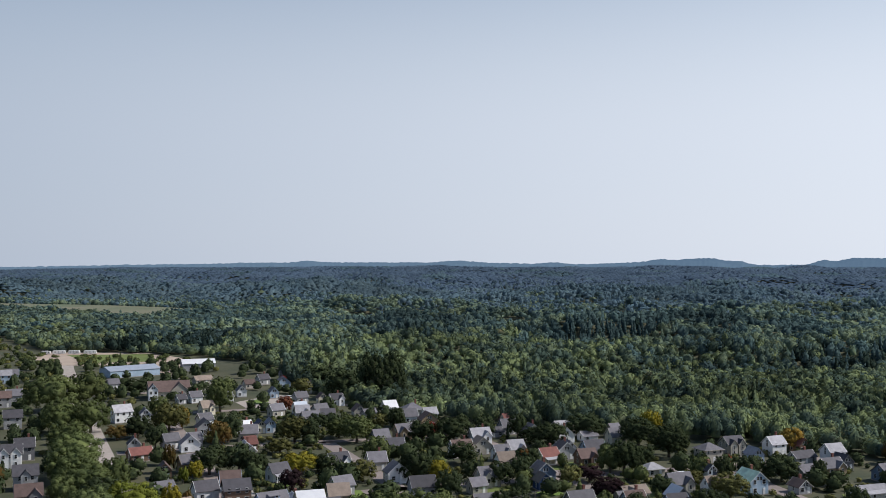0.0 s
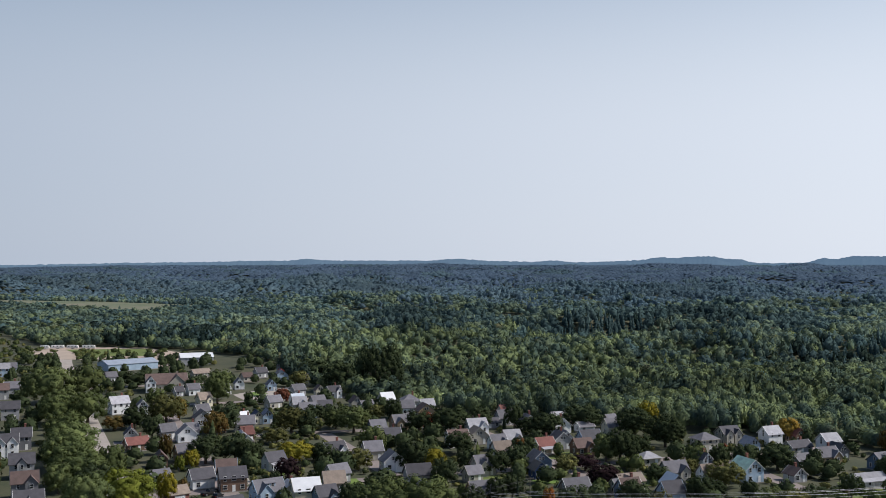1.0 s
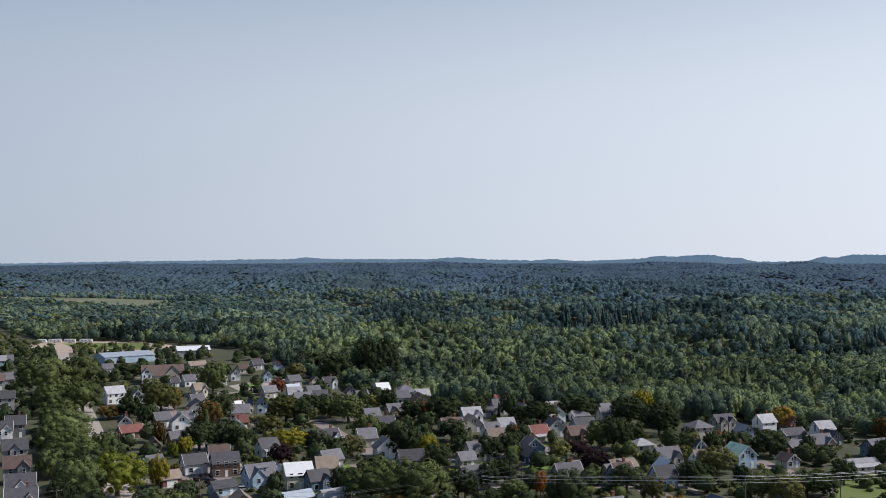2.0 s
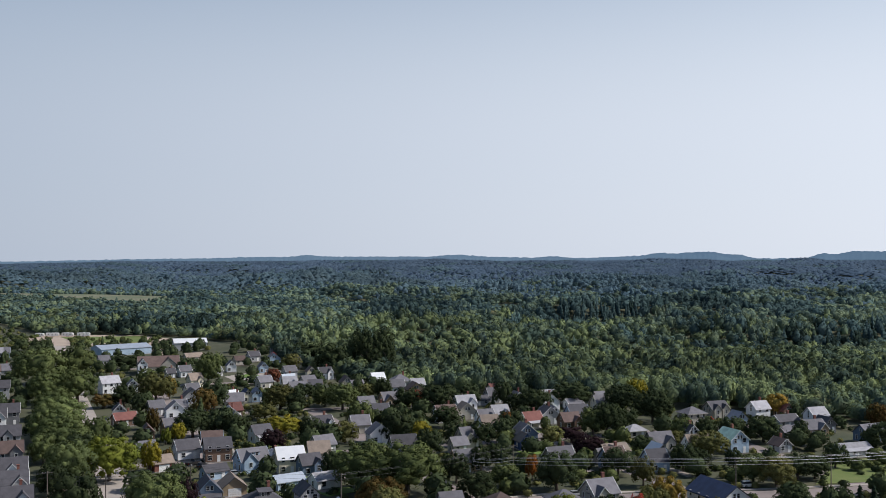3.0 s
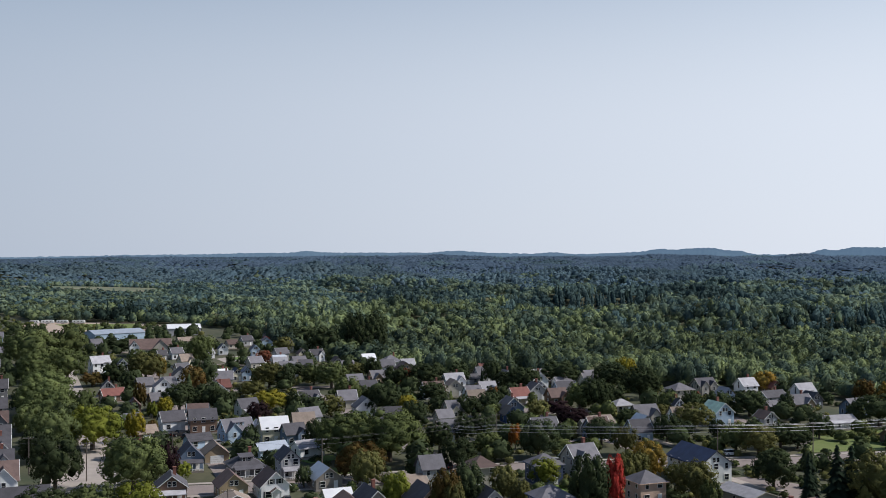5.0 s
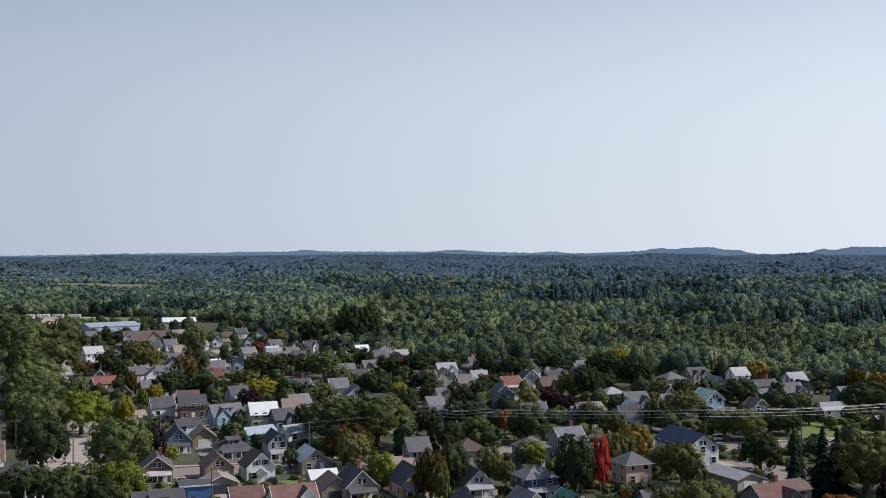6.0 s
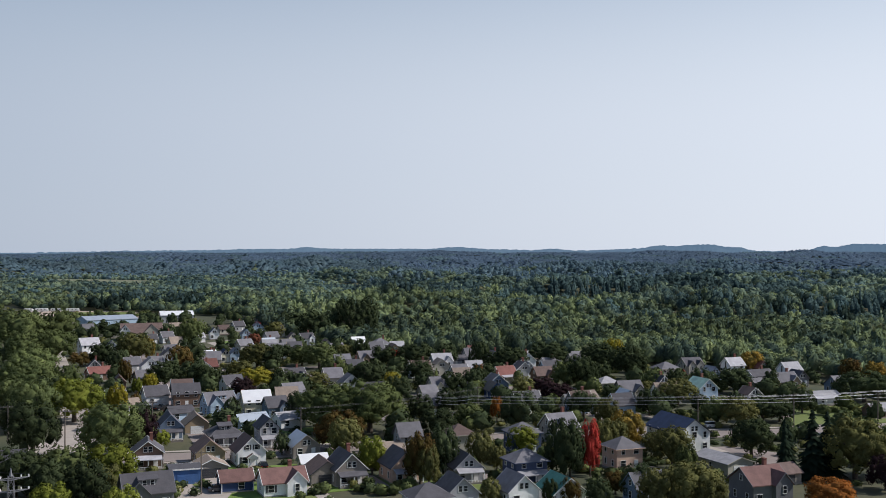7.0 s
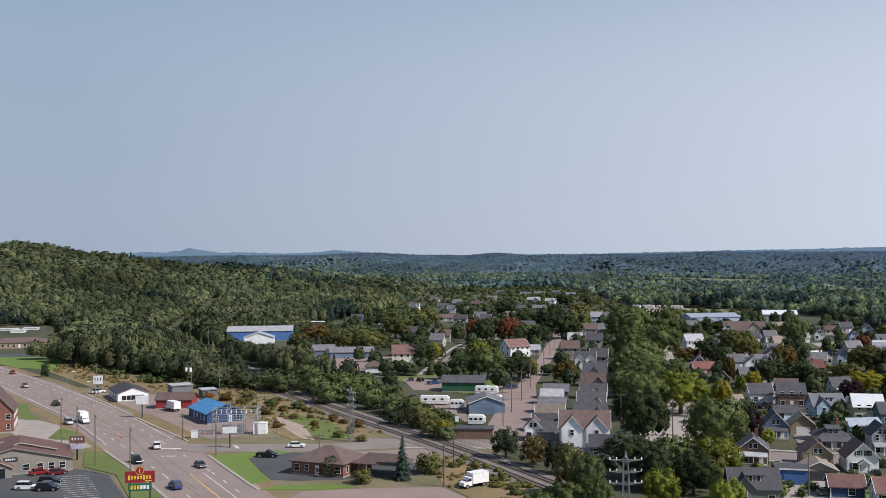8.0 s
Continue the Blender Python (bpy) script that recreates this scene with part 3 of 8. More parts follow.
# ---- roads and open ground ----
ROAD = [(-900, 430), (-640, 372), (-470, 316), (-400, 288), (-330, 260), (-250, 224), (-195, 193.5), (-157, 172), (-125, 152), (-60, 110), (60, 30)]
STREET = [(-182, 195), (-156, 209), (-136, 226), (-116, 238), (-95, 246), (-76, 252), (-46, 258), (-25, 264), (4, 273), (34, 285), (64, 288), (95, 290.5), (139, 298.5), (260, 326)]
ALLEY = [(-116, 238), (-134, 280), (-153, 324), (-200, 440), (-244, 543), (-330, 740), (-420, 950)]
AVENUE = [(-74, 254), (-80, 280), (-90, 310), (-130, 410), (-190, 560), (-260, 740), (-300, 850)]
patch("verge", [(-310, 262), (-262, 285), (-180, 228), (-165, 220), (-140, 238), (-116, 240), (-100, 216), (-60, 172), (-84, 148), (-118, 136), (-135, 112), (-220, 100), (-270, 150), (-310, 222)], 0.006, M["rough_grass"], "rough grass and bare dirt round the crossing", "grass")
strip("verge", ROAD, 28, 0.012, M["meadow"], "dry grass verge along the highway", "grass")
strip("shoulder", ROAD, 21, 0.021, M["gravel"], "pale gravel shoulder along the highway", "gravel")
strip("road", ROAD, 18, 0.03, M["asphalt"], "wide worn grey asphalt highway with lane markings", "road")
strip("road", STREET, 10.5, 0.05, M["asphalt_street"], "worn asphalt side street", "road")
strip("road", ALLEY, 6.5, 0.035, M["gravel"], "pale pinkish gravel alley beside garages", "road")
strip("road", AVENUE, 8.5, 0.04, M["concrete"], "pale concrete avenue under street trees", "road")
GRID = [((-95, 330), (0, 365), (150, 415)), ((-130, 425), (-60, 450), (40, 475)), ((-165, 520), (-100, 548), (-50, 565)), ((-205, 600), (-110, 640)), ((-118, 236), (-150, 226)),
        ((-40, 262), (-75, 360), (-110, 455), (-150, 560)), ((15, 278), (-15, 360), (-50, 452)), ((75, 289), (45, 375), (15, 460)), ((125, 300), (105, 390))]
for line in GRID:
    strip("road", list(line), 6.5, 0.045, M["asphalt_street"], "narrow worn asphalt street between houses", "road")
SIDE = [(-190, 322), (-209.5, 360), (-236, 416), (-259, 468), (-279, 525), (-310, 600)]
strip("road", SIDE, 7, 0.05, M["asphalt_street"], "worn asphalt residential street", "road")
for off in (-6, 6):
    strip("pavement", [(px_ + off, py_ + off * 0.45) for px_, py_ in SIDE[1:5]], 1.6, 0.16, M["concrete"], "pale concrete pavement along the street", "pavement")
patch("parking_lot", [(-299, 261), (-277, 256), (-262, 268), (-232, 262), (-200, 241), (-178, 226), (-184, 207), (-205, 215), (-250, 238)], 0.06, M["gravel"], "pale gravel forecourt of roadside shops", "parking lot")
patch("lawn", [(-238, 227), (-213, 214), (-188, 203.5), (-189, 208), (-205, 217), (-232, 231)], 0.12, M["meadow"], "dry grass verge beside the highway", "grass")
patch("lawn", [(-168.4, 189.7), (-138.2, 170.7), (-137, 176), (-150, 186), (-158, 192.5), (-153, 203), (-158, 203.5)], 0.14, M["lawn_bright"], "bright green mown corner lawn", "lawn")
patch("lawn", [(-132.5, 167.8), (-122, 173.7), (-117, 180), (-123.5, 179), (-132, 172.9)], 0.14, M["lawn_bright"], "bright green strip of mown lawn", "lawn")
patch("parking_lot", [(-157.5, 192.5), (-150, 186), (-137, 176.6), (-131, 179), (-122, 186), (-108, 200), (-118, 208), (-146, 203.5), (-153, 204)], 0.07, M["asphalt_dark"], "dark asphalt car park round the brick building", "parking lot")
patch("lawn", [(-200, 179), (-195.8, 181), (-168, 166), (-144, 152), (-150, 148.5), (-171, 163.5), (-184, 165.5)], 0.14, M["lawn"], "green roadside lawn", "lawn")
patch("parking_lot", [(-197, 158), (-181.5, 163.6), (-172.4, 162.6), (-151, 148.5), (-135, 118), (-220, 105), (-215, 145)], 0.07, M["asphalt_dark"], "dark asphalt restaurant car park with faded bays", "parking lot")
patch("lot", [(-124, 171), (-113, 181), (-101, 189), (-84, 178), (-80, 150), (-118, 150)], 0.06, M["gravel"], "pale bare gravel lot", "gravel lot")
patch("meadow", [(-180, 226), (-165, 217.5), (-140, 236), (-133, 238), (-176, 254), (-240, 290), (-262, 283), (-240, 268), (-204, 243)], 0.09, M["meadow"], "dry yellow and brown meadow beside the railway", "meadow")
patch("lawn", [(-168, 226), (-158, 222), (-152, 228), (-172, 244), (-190, 252), (-196, 250)], 0.13, M["lawn"], "strip of green grass in the meadow", "lawn")
patch("path", [(-164, 220), (-159, 219.5), (-176, 236), (-194, 246), (-196, 243)], 0.15, M["sand"], "sandy track across the meadow", "path")
patch("meadow", [(-120, 224), (-104, 213.5), (-76, 195), (-50, 177), (-60, 170), (-88, 181), (-103, 192), (-113, 205), (-122, 213)], 0.1, M["meadow"], "rough grass below the railway", "meadow")
patch("lawn", [(-223, 186), (-235, 200), (-223, 196), (-212, 188)], 0.14, M["lawn"], "small triangle of grass at a driveway", "lawn")
patch("lawn", [(-285, 226), (-263, 212), (-252, 206), (-265, 203), (-300, 222)], 0.14, M["lawn"], "grass beside the brick church", "lawn")
patch("driveway", [(-262, 208), (-240, 203), (-214, 190), (-203, 184), (-206, 178), (-228, 182), (-268, 200)], 0.08, M["concrete"], "pale concrete driveway", "driveway")
patch("lawn", [(-450, 318), (-434, 325), (-413, 338), (-391, 327), (-362, 300), (-385, 297), (-440, 314)], 0.14, M["lawn_bright"], "green lawn beside the highway", "lawn")
patch("meadow", [(-405, 338), (-318, 304), (-262, 283), (-250, 272), (-268, 266), (-300, 266), (-360, 294)], 0.1, M["meadow"], "dry verge below the woods", "meadow")
patch("parking_lot", [(-470, 332), (-436, 326), (-415, 340), (-422, 350), (-448, 362), (-480, 350)], 0.09, M["asphalt_dark"], "asphalt forecourt", "parking lot")
patch("lot", [(-160, 300), (-146, 296), (-124, 246), (-118, 242), (-112, 247), (-134, 300), (-160, 350), (-172, 344)], 0.055, M["gravel"], "pale gravel yard of a workshop", "gravel lot")
patch("lawn", [(-230, 345), (-198, 330), (-172, 318), (-163, 330), (-178, 352), (-205, 372)], 0.12, M["lawn"], "green yard grass", "lawn")
patch("lot", [(-330, 845), (-285, 772), (-216, 765), (-170, 685), (-150, 690), (-180, 800), (-240, 874), (-320, 878)], 0.06, M["sand"], "bare sandy yard with parked trailers", "gravel lot")
patch("lawn", [(-300, 852), (-262, 790), (-215, 800), (-235, 862)], 0.1, M["lawn"], "grass field beside a sandy yard", "lawn")
patch("lot", [(-420, 905), (-390, 880), (-350, 900), (-360, 1010), (-410, 1010)], 0.06, M["sand"], "bare sandy clearing", "gravel lot")
patch("driveway", [(-112, 575), (-95, 606), (-80, 600), (-82, 545), (-96, 540)], 0.065, M["concrete"], "pale concrete turning circle", "driveway")
patch("lawn", [(-107, 577), (-101, 588), (-94, 580), (-98, 566)], 0.12, M["lawn_bright"], "small green lawn", "lawn")
patch("lawn", [(112, 304), (124, 326), (131, 352), (136, 345), (175, 345), (170, 318), (150, 310)], 0.12, M["lawn"], "mown green lawn of a low white house", "lawn")
patch("driveway", [(72, 268), (90, 272), (100, 262), (90, 240), (72, 243)], 0.07, M["asphalt_street"], "grey asphalt yard behind a barn", "driveway")
patch("path", [(76, 265), (93, 257), (92.4, 255), (75.6, 262.5)], 0.1, M["concrete"], "pale concrete kerb strip", "path")
patch("driveway", [(-46, 228), (-27, 230), (-27, 214), (-48, 212)], 0.06, M["concrete"], "pale concrete garage yard", "driveway")
for k, pts in enumerate((((-27, 230), (-12, 226), (-10, 208), (-27, 212)), ((-2, 232), (14, 236), (16, 222), (0, 220)), ((-24, 247), (2, 256), (6, 246), (-20, 238)), ((-30, 280), (-12, 286), (-8, 276), (-26, 270)),
                         ((-70, 300), (-52, 306), (-48, 296), (-66, 290)), ((60, 360), (84, 366), (86, 350), (64, 346)), ((-50, 350), (-28, 358), (-24, 346), (-46, 340)), ((30, 400), (52, 408), (56, 396), (34, 390)))):
    patch("lawn", list(pts), 0.09, M["lawn_bright" if k % 2 == 0 else "lawn"], "green back yard lawn between houses", "lawn")


patch("driveway", [(-91, 270), (-83, 284), (-76, 283), (-69, 264), (-73, 251), (-84, 249)], 0.075, M["concrete"], "pale concrete apron where the avenue meets the street", "driveway")
patch("lot", [(-214, 343), (-205, 354), (-184, 330), (-181, 321), (-192, 317)], 0.14, M["gravel"], "bare gravel beside the green warehouse", "gravel lot")
patch("lot", [(-303, 396), (-266, 415), (-232, 360), (-268, 358)], 0.06, M["gravel"], "pale gravel yard round long workshops", "gravel lot")
patch("lawn", [(-262, 352), (-236, 352), (-226, 332), (-245, 338)], 0.1, M["lawn"], "green yard grass", "lawn")
patch("lot", [(-186, 292), (-162, 303), (-140, 266), (-150, 256), (-172, 268)], 0.048, M["gravel"], "pale gravel yard with parked trailers", "gravel lot")
patch("lot", [(-150, 204), (-125, 226), (-108, 214), (-86, 196), (-90, 186), (-108, 200), (-118, 208)], 0.04, M["gravel"], "pale gravel beside the railway crossing", "gravel lot")


def dashes(line, off, length, gap, width, z, material, label, start=0.0, stop=1e9):
    """Painted marks along a line at a sideways distance."""
    bm = bmesh.new()
    run = 0.0
    for p, q in zip(line, line[1:]):
        p, q = Vector(p), Vector(q)
        n = (q - p).normalized()
        s = Vector((-n.y, n.x))
        L, t = (q - p).length, 0.0
        while t < L:
            if start < run + t < stop:
                a, b = p + n * t + s * off, p + n * min(t + length, L) + s * off
                w = s * width / 2
                solid(bm, [(*(a - w), z - 0.01), (*(b - w), z - 0.01), (*(b + w), z - 0.01), (*(a + w), z - 0.01)], [(*(a - w), z), (*(b - w), z), (*(b + w), z), (*(a + w), z)])
            t += length + gap
        run += L
    ob = tagged(new("road_marking", mesh_of("road_marking", bm, material)), label, "road marking", kind="stuff")
    return ob


M["yellow_worn"] = mat("road_paint_yellow_worn", (0.4, 0.3, 0.17), (0.3, 0.235, 0.17), rough=0.85, scale=0.3, fine=2, bump=0)
for off in (1.7, -1.7):
    dashes(ROAD, off, 60, 0, 0.17, 0.04, M["yellow_worn"], "worn yellow centre lines on the highway", 350, 700)
dashes(ROAD, 0.2, 60, 0, 0.34, 0.04, M["yellow_line"], "solid yellow centre line on the highway", 770, 980)
dashes(ROAD, 3.2, 60, 0, 0.2, 0.04, M["white_line"], "solid white turning lane line on the highway", 770, 840)
for off in (5.1, -5.1):
    dashes(ROAD, off, 3, 7, 0.22, 0.04, M["white_line"], "dashed white lane lines on the highway", 350, 980)
for off in (8.5, -8.5):
    dashes(ROAD, off, 60, 0, 0.2, 0.04, M["white_line"], "worn white edge lines on the highway", 350, 700)
for k, pts in enumerate((((-186.5, 190.6), (-181.3, 193.4), (-181.6, 194.0), (-186.8, 191.2)), ((-178.4, 184.4), (-175.2, 186.1), (-174.9, 185.5), (-178.1, 183.8)), ((-172.5, 203.2), (-169.0, 200.8), (-168.6, 201.4), (-172.1, 203.8)))):
    patch("road_marking", list(pts), 0.062, M["white_line"], "worn white stop line at the crossing", "road marking", thick=0.03)
strip("kerb", [(-299, 236), (-246, 212.5), (-205, 189.5)], 0.9, 0.15, M["concrete"], "pale concrete kerb and pavement", "kerb")
strip("kerb", [(-197, 182.5), (-168, 167), (-141, 151)], 0.8, 0.15, M["concrete"], "pale concrete kerb and pavement", "kerb")
strip("kerb", [(-168.8, 190.3), (-138.2, 170.9), (-133, 168)], 0.8, 0.16, M["concrete"], "pale concrete kerb and pavement", "kerb")
strip("kerb", [(-290, 254.5), (-240, 228.5), (-188, 202.6)], 0.7, 0.15, M["concrete"], "pale concrete kerb", "kerb")
strip("kerb", [(-133, 222), (-115, 231.5), (-95, 239.5), (-76, 245.5), (-46, 251), (-25, 257), (4, 266), (34, 278)], 1.5, 0.15, M["concrete"], "pale concrete pavement along the street", "pavement")
strip("kerb", [(-70, 260.5), (-46, 265), (-25, 271), (4, 280), (34, 292), (64, 295), (95, 297.5), (139, 305.6), (200, 319)], 1.8, 0.15, M["concrete"], "pale concrete pavement along the street", "pavement")
for k in range(15):
    u = k * 2.9
    x0, y0 = -176 + u * 0.62, 160 - u * 0.42
    patch("bay_line", [(x0, y0), (x0 + 0.15, y0), (x0 - 4.2, y0 - 5.2), (x0 - 4.35, y0 - 5.2)], 0.085, M["white_line"], "faded white parking bay line", "bay line", thick=0.02)

# railway
strip("railway_bed", TRACK, 11, 0.16, M["ballast"], "stony brown ballast bed of a double railway line", "railway bed")
for off in (-2.1, 2.1):
    for r in (-0.72, 0.72):
        line = []
        for i, p in enumerate(TRACK):
            a, b = Vector(TRACK[max(i - 1, 0)]), Vector(TRACK[min(i + 1, len(TRACK) - 1)])
            n = (b - a).normalized()
            line.append((p[0] - n.y * (off + r), p[1] + n.x * (off + r)))
        strip("rail", line, 0.16, 0.42, M["rail"], "rusty steel rail", "rail", thick=0.16)
    bm = bmesh.new()
    for p, q in zip(TRACK[4:], TRACK[5:]):
        p, q = Vector(p), Vector(q)
        n = (q - p).normalized()
        a = math.atan2(n.y, n.x)
        for k in range(int((q - p).length / 0.62)):
            c = p + n * 0.62 * k + Vector((-n.y, n.x)) * off
            box(bm, 0, 0, 0, 0.24, 2.5, 0.18, Matrix.Translation((c.x, c.y, 0.19)) @ Matrix.Rotation(a, 4, "Z"))
    tagged(new("sleepers", mesh_of("sleepers", bm, M["pole"])), "dark wooden sleepers under the rails", "sleepers", kind="stuff")


# ---- trees ----
def crown_mesh(name, seed, tall, wide, lobes, cards, size):
    """A crown of leaf clumps on several overlapping lobes with dark hollows between; its base is at z = 0.16 tall."""
    r = np.random.default_rng(seed)
    cs, mid = [], np.array([0, 0, tall * 0.5])
    for k in range(lobes):  # boughs spread over the dome of the crown
        a, u = 2.4 * k + r.uniform(-0.35, 0.35), -0.62 + 1.55 * (k + 0.5) / lobes
        ring = math.sqrt(max(0.0, 1 - u * u))
        rad = wide * r.uniform(0.8, 1.25) * 0.72 / math.sqrt(lobes)
        reach = (wide * 0.5 - rad * 0.8) * ring * r.uniform(0.88, 1.1)
        cs.append((reach * math.cos(a), reach * math.sin(a), tall * (0.47 + 0.4 * u) * r.uniform(0.95, 1.05), rad))
    V, F, N, b = [], [], [], 0
    bm0 = bmesh.new()
    bmesh.ops.create_icosphere(bm0, subdivisions=1, radius=1)
    sv = np.array([v.co[:] for v in bm0.verts])
    sf = np.array([[v.index for v in f.verts] for f in bm0.faces])
    bm0.free()
    for cx, cy, cz, rad in [(0, 0, tall * 0.5, wide * 0.52)] + cs:
        V.append(sv * rad * 0.6 * r.uniform(0.75, 1.2, (len(sv), 1)) + (cx, cy, cz))
        N.append(sv)
        F.append(sf + b)
        b += len(sv)
    per = cards // lobes
    for cx, cy, cz, rad in cs:
        n = r.normal(0, 1, (per, 3)) + (np.array([cx, cy, cz]) - mid) / wide * 1.6 + (0, 0, 0.25)
        n /= np.linalg.norm(n, axis=1)[:, None]
        p = n * rad * r.uniform(0.86, 1.1, (per, 1)) * (1, 1, 0.9) + (cx, cy, cz) + r.normal(0, 0.04, (per, 3)) * rad
        m = n + r.normal(0, 0.42, (per, 3))
        m /= np.linalg.norm(m, axis=1)[:, None]
        t1 = np.cross(m, r.normal(0, 1, (per, 3)))
        t1 /= np.linalg.norm(t1, axis=1)[:, None]
        t2 = np.cross(m, t1)
        s = size * r.uniform(0.6, 1.3, (per, 1))
        q = [p + t1 * s, p + t2 * s * 0.7 + m * s * 0.2, p - t1 * s, p - t2 * s * 0.7 + m * s * 0.2]
        V.append(np.stack(q, 1).reshape(-1, 3))
        far = p - mid
        soft = n * 0.42 + far / np.linalg.norm(far, axis=1)[:, None] * 0.45 + m * 0.2
        N.append(np.repeat(soft / np.linalg.norm(soft, axis=1)[:, None], 4, axis=0))
        i = np.arange(per)[:, None] * 4 + b
        F.append(np.concatenate([i + (0, 1, 2), i + (0, 2, 3)]))
        b += per * 4
    return fast_mesh(name, np.concatenate(V), np.concatenate(F), M["leaf_green"], np.concatenate(N))


def trunk_mesh(name, seed, tall, wide):
    r = random.Random(seed)
    bm = bmesh.new()
    tube(bm, (0, 0, -0.2), (0, 0, tall * 0.3), wide * 0.045, wide * 0.032, 7)
    tube(bm, (0, 0, tall * 0.28), (r.uniform(-0.3, 0.3), r.uniform(-0.3, 0.3), tall * 0.75), wide * 0.032, wide * 0.01, 6)
    for k in range(4):
        a = k * 1.6 + r.uniform(-0.3, 0.3)
        tube(bm, (0, 0, tall * (0.26 + 0.06 * k)), (math.cos(a) * wide * 0.28, math.sin(a) * wide * 0.28, tall * (0.5 + 0.06 * k)), wide * 0.02, wide * 0.006, 5)
    return mesh_of(name, bm, M["bark"])


def spruce_mesh(name, seed, tall, wide):
    """Whorls of drooping needle sprays round a stem."""
    r = np.random.default_rng(seed)
    V, F, b = [], [], 0
    tiers = 24
    for k in range(tiers):
        u = k / tiers
        z, w = tall * (0.07 + 0.9 * u), wide * 0.5 * (1 - u) ** 0.8 * r.uniform(0.8, 1.12) + 0.12
        n = max(5, int(13 * (1 - u)) + 4)
        for i in range(n):
            a = 2 * np.pi * (i + r.uniform(-0.3, 0.3)) / n + k
            ln, hw = w * r.uniform(0.55, 1.2), 0.2 + 0.14 * w
            c, s = np.cos(a), np.sin(a)
            z = tall * (0.07 + 0.9 * u) + r.uniform(-0.2, 0.2)
            dz = -0.34 * ln * r.uniform(0.5, 1.4)
            pts = np.array([(0, 0, z + 0.35), (c * ln * 0.55 - s * hw, s * ln * 0.55 + c * hw, z + dz * 0.35), (c * ln, s * ln, z + dz),
                            (c * ln * 0.55 + s * hw, s * ln * 0.55 - c * hw, z + dz * 0.35), (c * ln * 0.5, s * ln * 0.5, z + 0.25 + dz * 0.2)])
            V.append(pts)
            F.append(np.array([(0, 1, 4), (1, 2, 4), (2, 3, 4), (3, 0, 4)]) + b)
            b += 5
    V.append(np.array([(0.2, 0, tall * 0.9), (-0.1, 0.17, tall * 0.9), (-0.1, -0.17, tall * 0.9), (0, 0, tall)]))
    F.append(np.array([(0, 1, 3), (1, 2, 3), (2, 0, 3)]) + b)
    return fast_mesh(name, np.concatenate(V), np.concatenate(F), M["needle"])


CROWNS = [crown_mesh("crown", 100 + k, 10, 10, 24 + 3 * k, 2500, 0.23) for k in range(5)]
CROWNS_BIG = [crown_mesh("crown", 110 + k, 10, 10, 46 + 8 * k, 4600, 0.165) for k in range(3)]
CROWNS_MID = [crown_mesh("crown", 130 + k, 10, 10, 19 + 2 * k, 1300, 0.31) for k in range(4)]
CROWNS_FAR = [crown_mesh("crown", 120 + k, 10, 10, 13 + k % 3, 700, 0.4) for k in range(4)]
SLIM = [crown_mesh("crown", 140 + k, 10, 6.2, 13, 1500, 0.22) for k in range(2)]
BUSHES = [crown_mesh("crown", 160 + k, 10, 13, 9, 600, 0.62) for k in range(3)]
YARDS = []  # places, turns and sizes of the houses
BUILT = []  # places taken by houses and trees: x, y, radius
TRUNKS = [trunk_mesh("trunk", 200 + k, 10, 10) for k in range(3)]
SPRUCES = [spruce_mesh("crown", 220 + k, 10, 4.6) for k in range(2)]
STEM = mesh_of("trunk", (lambda b: (tube(b, (0, 0, -0.2), (0, 0, 8.5), 0.17, 0.05, 6), b)[1])(bmesh.new()), M["bark"])
LEAF_WORDS = dict(dark="dark green broadleaf tree", green="full green broadleaf tree", olive="olive green broadleaf tree", lime="bright yellow-green broadleaf tree",
                  yellow="yellowing broadleaf tree in early autumn", orange="orange autumn maple tree", red="bright red autumn maple tree", elm="broad yellow-green street tree with a domed crown", amber="amber and green turning maple tree", brick="brick red autumn maple tree", rust="rust brown turning broadleaf tree",
                  purple="dark purple-leaved ornamental tree", needle="tall dark green spruce tree", needle_blue="tall blue-green spruce tree")


def tree(x, y, tall, wide, leaf="green", where="among the houses", shape="round", z=0.0):
    k = rnd.randrange(1000)
    BUILT.append((x, y, wide * 0.45))
    needle = leaf.startswith("needle")
    meshes = SPRUCES if needle else (BUSHES if shape == "bush" else (SLIM if shape == "slim" else (CROWNS_BIG if wide > 12.5 and math.hypot(x, y) < 580 else CROWNS if math.hypot(x, y) < 360 else (CROWNS_MID if math.hypot(x, y) < 560 else CROWNS_FAR))))
    me = meshes[k % len(meshes)]
    word = LEAF_WORDS[leaf].replace("tree", "bush") if shape == "bush" else LEAF_WORDS[leaf]
    ob = thing("spruce_tree" if needle else ("bush" if shape == "bush" else "tree"), x, y, z, rnd.uniform(0, 360), word + " " + where, "bush" if shape == "bush" else "tree")
    own = {"slim": 6.2, "bush": 13}.get(shape, 4.6 if needle else 10)
    sz = (wide / own, wide / own, tall / 10)
    crown = part("crown", me, None, ob)
    crown.scale = sz
    crown.material_slots[0].link = "OBJECT"
    crown.material_slots[0].material = M[leaf if needle else "leaf_" + leaf]
    if shape != "bush":
        trunk = part("trunk", STEM if needle else TRUNKS[k % 3], None, ob)
        trunk.scale = sz
    return ob


